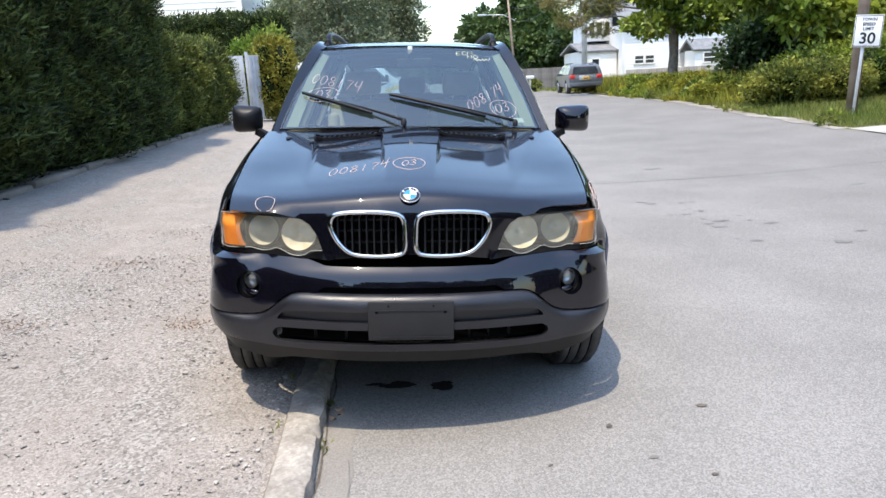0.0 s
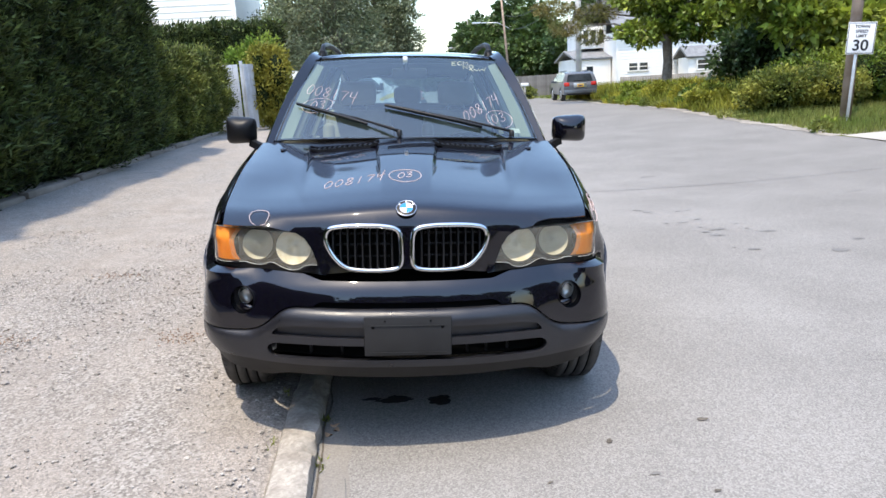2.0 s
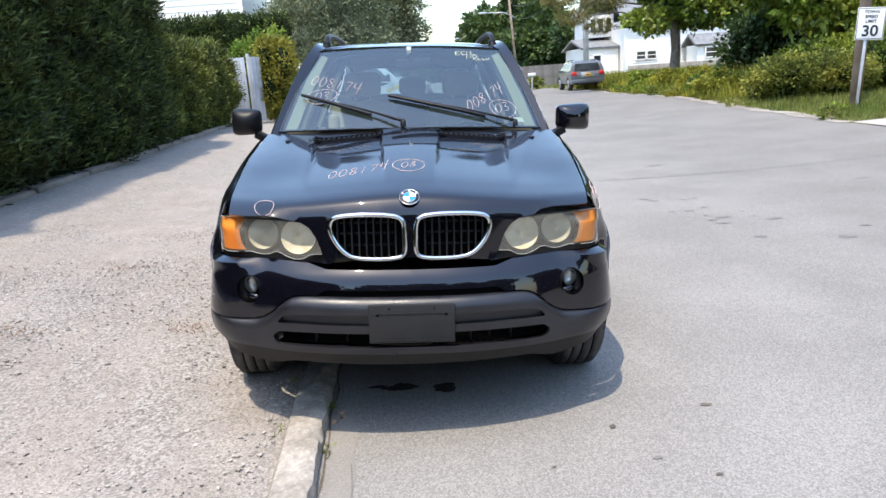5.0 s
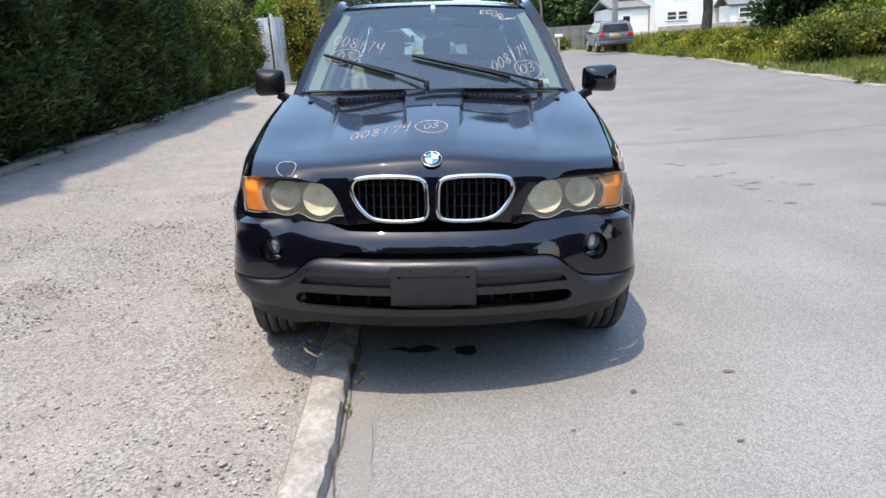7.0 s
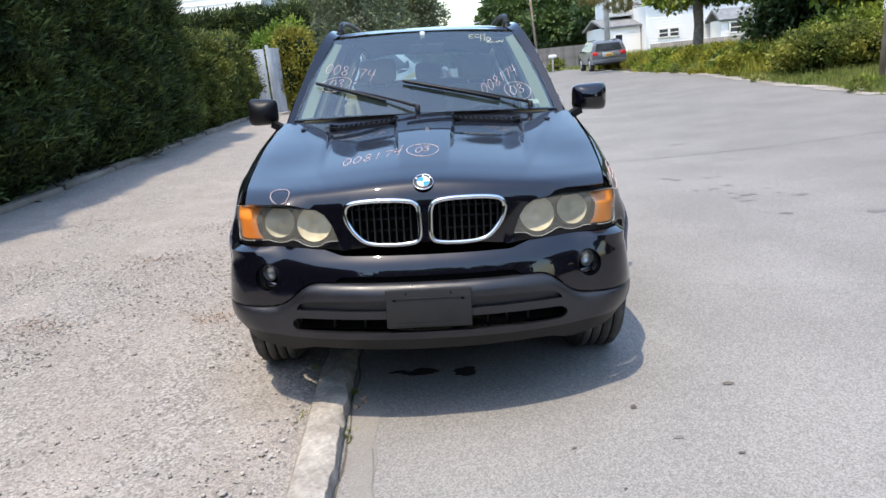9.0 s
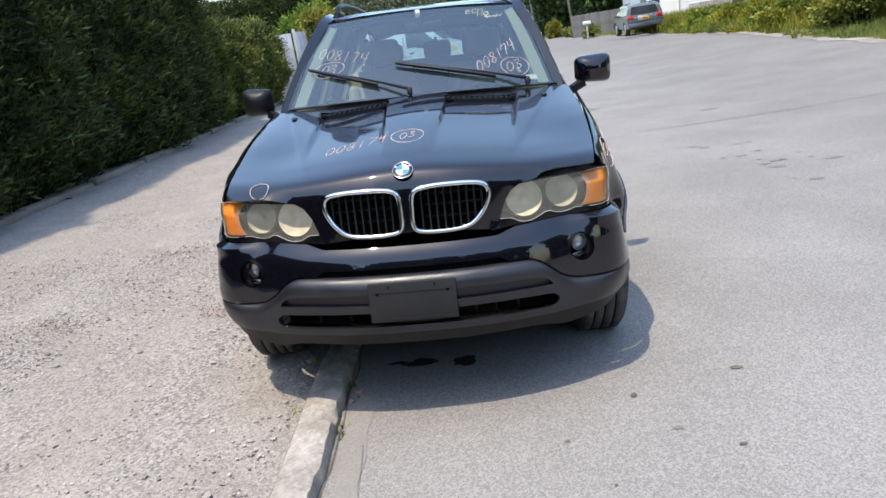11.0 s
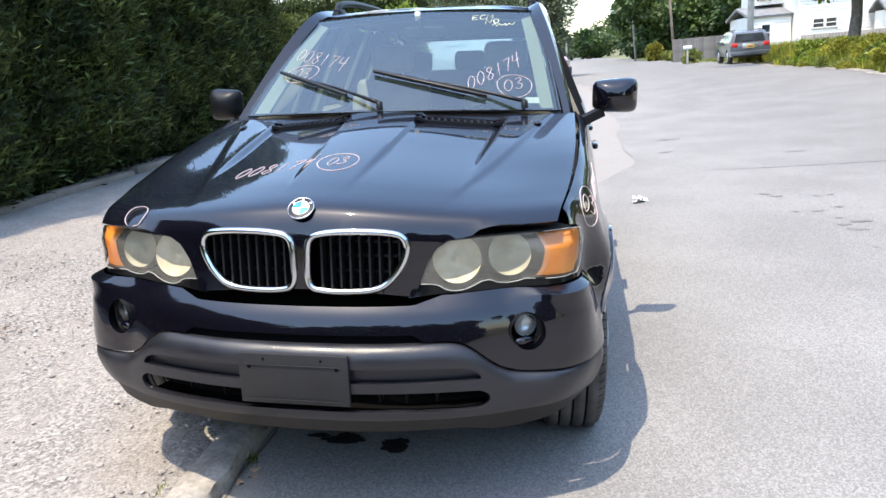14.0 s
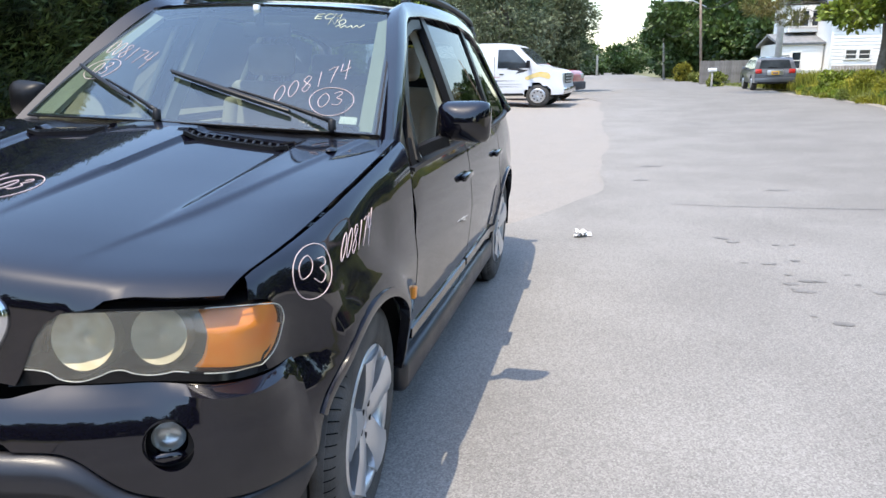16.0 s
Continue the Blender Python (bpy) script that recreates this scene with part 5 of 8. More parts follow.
PLAN = np.array(spline([(0, 0.03), (0.2, 0.037), (0.38, 0.066), (0.545, 0.115), (0.688, 0.190), (0.806, 0.288), (0.882, 0.415), (0.911, 0.58), (0.92, 0.85), (0.925, 1.3), (0.93, 2.0), (0.93, 2.8), (0.925, 3.4),
                        (0.915, 3.8), (0.885, 4.2), (0.80, 4.47), (0.6, 4.60), (0.3, 4.65), (0, 4.665)], 16))
_d = np.gradient(PLAN, axis=0)
ARC = np.concatenate([[0], np.cumsum(np.linalg.norm(np.diff(PLAN, axis=0), axis=1))])
NRM = np.stack([_d[:, 1], -_d[:, 0]], 1) / np.linalg.norm(_d, axis=1)[:, None]
_half = int(len(PLAN) * 0.55)
FRONT_AXLE, REAR_AXLE, HUB_Z = 0.85, 3.67, 0.365


def s_of_x(x):
    return math.copysign(float(np.interp(abs(x), PLAN[:_half, 0], ARC[:_half])), x)


def s_of_y(y):
    return float(np.interp(y, PLAN[:, 1], ARC))


def wall(s, z, off=0.0):
    """The car's upright skin at arc length s round its plan and height z."""
    a = abs(s)
    x, y = float(np.interp(a, ARC, PLAN[:, 0])), float(np.interp(a, ARC, PLAN[:, 1]))
    nx, ny = float(np.interp(a, ARC, NRM[:, 0])), float(np.interp(a, ARC, NRM[:, 1]))
    front = 1 - float(sstep(0.40, 0.62, y))
    mid = (1 - float(sstep(0.30, 0.84, x))) * front if y < 1 else 0.0
    low = front * np.interp(z, [0.26, 0.33, 0.392, 0.41, 0.6], [0.098, 0.046, 0.007, 0.0, 0.0]) * (1 - 0.55 * float(sstep(0.5, 0.8, x))) + (1 - front) * np.interp(z, [0.26, 0.34, 0.45, 0.6, 0.8], [0.09, 0.06, 0.035, 0.012, 0.0])
    up = mid * np.interp(z, [0.58, 0.63, 0.67, 0.69, 0.71, 0.73, 0.75, 0.95, 1.0], [0, 0.010, 0.019, 0.025, 0.038, 0.058, 0.090, 0.11, 0.15])
    up += front * (1 - mid) * np.interp(z, [0.53, 0.60, 0.66, 0.688, 0.704, 0.722, 0.738, 0.750, 0.93], [0, 0.011, 0.023, 0.030, 0.038, 0.052, 0.066, 0.068, 0.060])
    side = (1 - front) * np.interp(z, [0.78, 0.83, 0.93, 1.02, 1.1], [0.0, 0.006, 0.016, 0.032, 0.056])
    if y < 1.5:
        wing = (1 - front) * (1 - float(sstep(1.05, 1.5, y)))
        side += wing * (np.interp(z, [0.50, 0.68, 0.76, 0.85, 0.93, 1.02], [0.0, -0.020, -0.014, 0.0, 0.022, 0.050]) - 0.5 * side)
    flare = 0.0
    if y > 0.3:
        for ay in (FRONT_AXLE, REAR_AXLE):
            r = math.hypot(y - ay, z - HUB_Z)
            flare += 0.020 * math.exp(-((r - 0.43) / 0.06) ** 2)
    # the squared corner: fullest at the bumper's upper edge, slighter beside the lamp
    corner = float(sstep(0.62, 0.80, x)) * (1 - float(sstep(0.29, 0.50, y))) if y < 1 else 0.0
    full = np.interp(z, [0.26, 0.36, 0.44, 0.51, 0.70, 0.738, 0.744, 0.757, 0.87, 0.91], [0.0, 0.006, 0.036, 0.052, 0.066, 0.100, 0.099, 0.044, 0.036, 0.0])
    full = corner * full
    d = low + up + side - flare - off - full
    return Vector((math.copysign(x - nx * d, s if s else 1), y - ny * d, z))


def wall_front(x, z, off=0.0):
    return wall(s_of_x(x), z, off)


def wall_side(y, z, sgn, off=0.0):
    return wall(sgn * s_of_y(y), z, off)


def drop(x):
    return 0.046 * (1 - math.exp(-(x / 0.42) ** 2))


def shift(x):
    zt = 0.962 - drop(x)
    return wall_front(x, zt).y - 0.165


_SX = np.linspace(0, 0.86, 120)
_RAW = np.array([shift(v) for v in _SX])
_SH = np.polynomial.Polynomial.fit(_SX ** 2, _RAW, 6)(_SX ** 2)
_HOOD = np.array(spline([(0.165, 0.962), (0.172, 0.982), (0.185, 1.001), (0.205, 1.0150), (0.24, 1.0270), (0.28, 1.0370), (0.32, 1.0460), (0.4, 1.0640), (0.52, 1.088), (0.7, 1.122), (0.9, 1.158), (1.1, 1.193), (1.2, 1.2105), (1.3, 1.228)], 14))


def hood_zq(x, q):
    a = abs(x)
    z = float(np.interp(q, _HOOD[:, 0], _HOOD[:, 1]))
    if q < 0.24:
        z += float(sstep(0.50, 0.62, a)) * (1.027 - (0.24 - q) * 0.32 - (0.24 - q) ** 2 * 2.2 - z)
    z -= drop(a)
    xi, xo = 0.072 + 0.068 * q, 0.44 + 0.07 * q
    deep = 0.014 * float(sstep(0.26, 0.85, q))
    z -= deep * float(sstep(xi, xi + 0.016, a)) * (1 - float(sstep(xo - 0.022, xo, a)) * float(sstep(0.32, 0.9, q)))
    xc = 0.395 + 0.30 * (q - 0.2)
    z -= (0.003 * (1 - math.exp(-max(0.0, a - xc) / 0.11)) + 0.006 * float(sstep(xc - 0.006, xc + 0.022, a))) * float(sstep(0.155, 0.62, q))
    z += 0.019 * float(sstep(0.52, 0.80, a)) * float(sstep(0.30, 0.72, q))
    return z


def hood_at(x, q, off=0.0):
    """The bonnet's skin; q below 0.165 runs down the nose."""
    sh = float(np.interp(abs(x), _SX, _SH))
    if q >= 0.165 or abs(x) > 0.5:
        e = 0.004
        n = Vector((-(hood_zq(x + e, q) - hood_zq(x - e, q)) / (2 * e), -(hood_zq(x, q + e) - hood_zq(x, max(q - e, 0.165))) / (2 * e), 1)).normalized() if off else Vector()
        return Vector((x, q + sh, hood_zq(x, q))) + n * off
    z = 0.962 - drop(x) - (0.165 - q)
    p = wall_front(x, z, off)
    return Vector((x, p.y + float(np.interp(abs(x), _SX, _SH - _RAW)), z))


def hood_xy(x, y):
    return hood_zq(x, y - float(np.interp(abs(x), _SX, _SH)))


def nose_q(x, z):
    return 0.165 - (0.962 - drop(x) - z)


KIDNEY = spline([(0.033, 0.9235), (0.091, 0.9427), (0.196, 0.9454), (0.284, 0.939), (0.316, 0.9253), (0.327, 0.896), (0.316, 0.8548), (0.286, 0.8091), (0.241, 0.7752), (0.166, 0.7652), (0.066, 0.7679), (0.027, 0.7862), (0.022, 0.8503)], 6, True)


def mirrored(loop):
    return [(-a, b) for a, b in loop[::-1]]


def bonnet():
    edge = [(0.345, 0.748), (0.362, 0.785), (0.385, 0.848), (0.415, 0.892), (0.452, 0.915)]
    right = [(x, nose_q(x, z)) for x, z in edge] + [(0.495, 0.160), (0.54, 0.170), (0.60, 0.173), (0.70, 0.171), (0.764, 0.170), (0.772, 0.22), (0.784, 0.30), (0.798, 0.42), (0.810, 0.6), (0.817, 0.8), (0.816, 1.0), (0.811, 1.25)]
    rear = [(0.5, 1.252), (0.0, 1.25)]
    left = [(-x, q - 0.022 * float(sstep(0.5, 0.62, x)) if q < 0.2 else q) for x, q in right[::-1]]
    loop = right + rear + [(-x, q) for x, q in rear[:1]] + left
    holes = [[(x, nose_q(x, z)) for x, z in k] for k in (KIDNEY, mirrored(KIDNEY))]
    qs = np.linspace(0.27, 1.24, 25)
    creases = []
    for k in (1, -1):
        for o in (-0.012, 0.0, 0.008, 0.016, 0.028):
            creases.append([(k * (0.072 + 0.068 * q + o), q) for q in qs])
        for o in (-0.034, -0.022, -0.011, 0.0, 0.012):
            creases.append([(k * (0.44 + 0.07 * q + o), q) for q in qs if q > 0.32])
        for o in (-0.016, -0.006, 0.003, 0.012, 0.022, 0.034):
            creases.append([(k * (0.395 + 0.30 * (q - 0.2) + o), q) for q in qs])
    b = part("bonnet", patch(loop, hood_at, 0.02, holes, -0.012, lines=creases), PAINT, car, "black bonnet with two raised creases")
    return b


bonnet()


def kidney_grilles():
    for sgn in (1, -1):
        loop = KIDNEY if sgn > 0 else mirrored(KIDNEY)
        path = [hood_at(x, nose_q(x, z), 0.0) for x, z in loop]
        sec = [(0.014 * math.cos(t), 0.0115 * math.sin(t)) for t in np.linspace(0, 2 * math.pi, 13)[:-1]]
        g = part("kidney_grille", sweep(bmesh.new(), path, sec, (0, -1, 0.1), True), CHROME, car, "chrome kidney grille surround")
        xs = [sgn * v for v in np.linspace(0.06, 0.30, 9)]
        for x in xs:
            col = [p for p in loop if True]
            zs = []
            L = np.array(loop)
            for (xa, za), (xb, zb) in zip(loop, loop[1:] + loop[:1]):
                if (xa - x) * (xb - x) <= 0 and xa != xb:
                    zs.append(za + (zb - za) * (x - xa) / (xb - xa))
            if len(zs) < 2:
                continue
            z0, z1 = min(zs), max(zs)
            pts = [wall_front(x, z, -0.022) for z in np.linspace(z0, z1, 6)]
            part("slat", sweep(bmesh.new(), [Vector((x, p.y + 0.012, p.z)) for p in pts], [(-0.016, -0.0045), (0.016, -0.003), (0.016, 0.003), (-0.016, 0.0045)], (0, -1, 0)), SLAT, g)
        for z in (0.81, 0.86, 0.905):
            part("crossbar", boxed((sgn * 0.19, 0.195, z), (0.24, 0.008, 0.008), 0.002), SLAT, g)
        # plain flat sheet, its near-black colour paints the shade inside the grille
        rc = part("grille_shade_sheet", patch([(sgn * 0.02, 0.73), (sgn * 0.35, 0.73), (sgn * 0.35, 0.96), (sgn * 0.02, 0.96)], lambda x, z: Vector((x, 0.235, z)), 0.1, thick=0.004), RECESS_SHADE, g)


kidney_grilles()


def clad_top(x_or_s):
    a = np.abs(abs(x_or_s) + np.linspace(-0.03, 0.03, 7))
    return float(np.mean(np.interp(a, [0, 0.44, 0.49, 0.53, 0.58, 0.63, 0.69, 0.80, 0.95, 1.1], [0.626, 0.626, 0.622, 0.604, 0.558, 0.522, 0.508, 0.503, 0.502, 0.506])))


S_END = s_of_y(0.447)
S_FOG = s_of_x(0.682)


def bumper_top(s):
    return float(np.interp(abs(s), [0, 0.36, 0.46, 0.7, 1.0], [0.728, 0.729, 0.750, 0.756, 0.752]))


def front_bumper():
    ss = np.linspace(-S_END, S_END, 121)
    top = [(s, bumper_top(s)) for s in ss]
    bottom = [(s, (0.652 if abs(s) < 0.36 else float(np.interp(abs(s), [0.36, 0.385], [0.652, 0.63])) if abs(s) < 0.385 else min(0.63, clad_top(s) + 0.006))) for s in ss]
    fogs = [[(k * S_FOG + 0.050 * math.cos(t), 0.634 + 0.058 * math.sin(t)) for t in np.linspace(0, 2 * math.pi, 25)[:-1]] for k in (-1, 1)]
    b = part("front_bumper", patch(top + bottom[::-1], wall, 0.022, fogs, -0.012), PAINT, car, "glossy black front bumper skin")
    # lower cladding with intake and two long grooves
    sc = ss
    ctop = [(s, clad_top(s)) for s in sc]
    cbot = [(s, float(np.interp(abs(s), [0, 0.45, 0.52, 0.56, 0.60, 0.64, 0.72, 0.80, 0.88, 0.95, 0.985, 1.02, 1.1], [0.333, 0.339, 0.336, 0.326, 0.316, 0.314, 0.326, 0.334, 0.350, 0.376, 0.42, 0.468, 0.49]))) for s in sc]
    intake = spline([(-0.50, 0.419), (-0.2, 0.424), (0.2, 0.424), (0.50, 0.419), (0.556, 0.424), (0.577, 0.448), (0.56, 0.472), (0.50, 0.481), (0.2, 0.484), (-0.2, 0.484), (-0.50, 0.481), (-0.56, 0.472), (-0.577, 0.448), (-0.556, 0.424)], 6, True)
    groove = [(0.165, 0.515), (0.40, 0.515), (0.552, 0.514), (0.550, 0.524), (0.535, 0.540), (0.505, 0.551), (0.45, 0.557), (0.165, 0.562)]

    def clad(s, z, off=0.0):
        t = clad_top(s) - z
        return wall(s, z, (0.034 - 0.022 * float(sstep(0.72, 1.0, abs(s)))) * math.sqrt(max(0.0, 1 - (1 - min(1.0, t / 0.045)) ** 2)) - 0.010 + off)

    fold = 0.392
    low = [(s, z) for s, z in cbot if z < fold - 0.006]
    part("lower_valance", patch([(s, fold) for s, z in low] + low[::-1], lambda s, z: clad(s, z, -0.002), 0.02, thick=-0.012), VALANCE, b, "darker plastic valance under the bumper")
    cbot = [(s, max(z, fold)) for s, z in cbot]
    c = part("bumper_cladding", patch(ctop + cbot[::-1], clad, 0.016, [intake, groove, mirrored(groove)], -0.022, lines=[[(s, clad_top(s) - d) for s in ss[1:-1]] for d in (0.004, 0.010, 0.019, 0.030, 0.045)]), CLAD, b, "matt dark grey plastic lower bumper")
    for lp in (groove, mirrored(groove)):
        part("groove", patch(lp, lambda s, z: clad(s, z, -0.024), 0.03, thick=-0.004), CLAD, c)
    # near-black sheets paint the shade inside the slot and the intake
    part("slot_shade", patch([(-0.385, 0.618), (0.385, 0.618), (0.385, 0.66), (-0.385, 0.66)], lambda s, z: wall(s, z, -0.03), 0.05, thick=-0.004), RECESS_SHADE, b)
    part("intake_shade", patch([(-0.60, 0.405), (0.60, 0.405), (0.60, 0.50), (-0.60, 0.50)], lambda s, z: wall(s, z, -0.07), 0.05, thick=-0.004), RECESS_SHADE, b)
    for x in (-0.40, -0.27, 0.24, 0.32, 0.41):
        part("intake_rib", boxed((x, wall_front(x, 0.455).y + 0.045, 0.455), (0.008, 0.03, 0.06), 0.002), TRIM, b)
    # near-black sheet paints the shade behind everything; unseen tray and plate block stray sun
    part("front_shade", patch([(-0.50, 0.32), (0.50, 0.32), (0.62, 0.48), (0.80, 0.55), (0.80, 0.93), (-0.80, 0.93), (-0.80, 0.55), (-0.62, 0.48)], lambda x, z: Vector((x, 0.36 + 0.25 * (x / 0.84) ** 4, z)), 0.12, thick=0.01), RECESS_SHADE, b)
    # unseen sheets added so no sun leaks through the hollow body
    part("sun_block_tray", patch([(-0.66, 0.17), (-0.4, 0.10), (0.4, 0.10), (0.67, 0.17), (0.70, 0.26), (0.66, 0.44), (0.5, 0.75), (-0.5, 0.75), (-0.58, 0.42)], lambda x, y: Vector((x, y + 0.16 * x * x, 0.325 - 0.02 * (y > 0.4))), 0.1, thick=0.01), RECESS_SHADE, b)
    part("sun_block_plate", boxed((0, 0.93, 0.84), (1.60, 0.84, 0.03), 0.01), RECESS_SHADE, b)
    # plate holder
    pl = part("plate_holder", boxed((0, 0.004, 0.528), (0.345, 0.016, 0.163), 0.006), PLATE_GREY, b, "empty dark plastic licence plate holder")
    for z in (0.573, 0.462):
        part("plate_ridge", boxed((0, -0.0055, z), (0.30, 0.003, 0.003), 0.001), PLATE_GREY, pl)
    # screw holes are near-black discs, their shade put into the colour
    for x in (-0.137, 0.137):
        part("screw_hole", lathe(bmesh.new(), [(-0.0055, 0.0), (-0.0055, 0.006), (0.0, 0.007)], 12, "y", (x, 0, 0.567)), RECESS_SHADE, pl)
    for x in (-0.09, 0.09):
        part("screw_hole", lathe(bmesh.new(), [(-0.0055, 0.0), (-0.0055, 0.004), (0.0, 0.005)], 10, "y", (x, 0, 0.592)), RECESS_SHADE, pl)
    # fog lamps
    for k in (-1, 1):
        ring = [[(k * S_FOG + r * math.cos(t), 0.634 + r * math.sin(t)) for t in np.linspace(0, 2 * math.pi, 25)[:-1]] for r in (0.092, 0.040)]
        part("fog_surround", patch(ring[0], lambda s, z: wall(s, z, -0.030), 0.02, ring[1:], -0.003), TRIM, b)
        c0 = wall(k * S_FOG, 0.637, -0.012)
        n = (wall(k * S_FOG, 0.637, 0.0) - wall(k * S_FOG, 0.637, -0.1)).normalized()
        m = Matrix.Translation(c0) @ n.to_track_quat("Z", "Y").to_matrix().to_4x4()
        f = bmesh.new()
        lathe(f, [(0.008, 0.055), (-0.012, 0.052), (-0.05, 0.046), (-0.055, 0.0)], 28, "z")
        f.transform(m)
        fl = part("fog_lamp", f, TRIM, b, "round fog lamp in a dark bezel")
        f = bmesh.new()
        lathe(f, [(0.0, 0.036), (-0.012, 0.034), (-0.024, 0.022), (-0.028, 0.0)], 24, "z")
        f.transform(m @ Matrix.Translation((0, 0.013, 0.0)))
        part("reflector", f, REFLECTOR, fl)
        f = bmesh.new()
        lathe(f, [(0.0, 0.038), (0.006, 0.031), (0.010, 0.017), (0.0115, 0.0)], 24, "z")
        f.transform(m @ Matrix.Translation((0, 0.013, 0.0)))
        part("glass", f, CLEAR, fl)
        f = bmesh.new()
        lathe(f, [(-0.002, 0.040), (0.008, 0.034), (0.013, 0.02), (0.014, 0.0)], 20, "z")
        f.transform(m @ Matrix.Translation((0, -0.038, -0.004)) @ Matrix.Diagonal((1.0, 0.42, 1, 1)))
        part("vent_lip", f, PAINT, fl)

    f = bmesh.new()
    for s0, s1, z0, z1 in ((0.90, 1.00, 0.600, 0.604), (0.92, 1.03, 0.616, 0.612), (0.94, 1.02, 0.634, 0.640), (0.97, 1.04, 0.652, 0.649), (0.95, 1.0, 0.664, 0.668), (0.88, 0.95, 0.588, 0.586)):
        tube(f, [wall(-(s0 + (s1 - s0) * t), z0 + (z1 - z0) * t + 0.002 * math.sin(9 * t + s0 * 50), 0.0002) for t in np.linspace(0, 1, 7)], [0.0008, 0.0018, 0.0026, 0.0020, 0.0028, 0.0016, 0.0006], 5)
    part("scuff_marks", f, SCUFF, b, "pale scuff marks on the bumper corner")


front_bumper()

def gap_x(y):
    return float(np.interp(y, [0.34, 0.40, 0.5, 0.6, 0.8, 1.0, 1.2, 1.45], [0.776, 0.784, 0.798, 0.809, 0.826, 0.833, 0.832, 0.828]))


def fender_at(y, zz, sgn, off=0.0):
    if zz <= 0.85:
        return wall_side(y, zz, sgn, off)
    t = (zz - 0.85) / 0.15
    A = wall_side(y, 0.85, 1)
    gx = gap_x(y)
    Z = Vector((gx, y, hood_xy(gx, y) - 0.002))
    C1 = A + (A - wall_side(y, 0.80, 1)).normalized() * max(0.02, 0.42 * (Z.z - A.z))
    C2 = Vector((gx + max(0.02, 0.58 * (A.x - gx)), y, Z.z - 0.004))
    p = A * (1 - t) ** 3 + C1 * 3 * t * (1 - t) ** 2 + C2 * 3 * t * t * (1 - t) + Z * t ** 3
    n = Vector((1 - t, 0, t + 0.15)).normalized()
    p = p + n * off
    return Vector((p.x * sgn, y, p.z))


def fender_x(y, z):
    P = [fender_at(y, t, 1) for t in np.linspace(0.85, 1.0, 10)]
    return float(np.interp(z, [p.z for p in P], [p.x for p in P]))


OUTER = spline([(0.842, 0.915), (0.872, 0.907), (0.892, 0.892), (0.899, 0.862), (0.890, 0.825), (0.872, 0.795), (0.845, 0.774)], 5)
HEADLAMP = spline([(0.352, 0.785), (0.380, 0.845), (0.425, 0.890), (0.475, 0.913), (0.56, 0.920), (0.68, 0.922), (0.78, 0.919)], 5) + \
    OUTER + \
    spline([(0.80, 0.776), (0.735, 0.781), (0.700, 0.784), (0.680, 0.778), (0.652, 0.774), (0.622, 0.778), (0.600, 0.787), (0.575, 0.785), (0.548, 0.773), (0.517, 0.763), (0.490, 0.761), (0.462, 0.766), (0.440, 0.779), (0.415, 0.784), (0.385, 0.785)], 4)


def lamp_s(x):
    """Arc length for the headlamp's x, carried on past the corner."""
    return s_of_x(0.80) + (x - 0.80) * 1.55 if x > 0.80 else s_of_x(x)


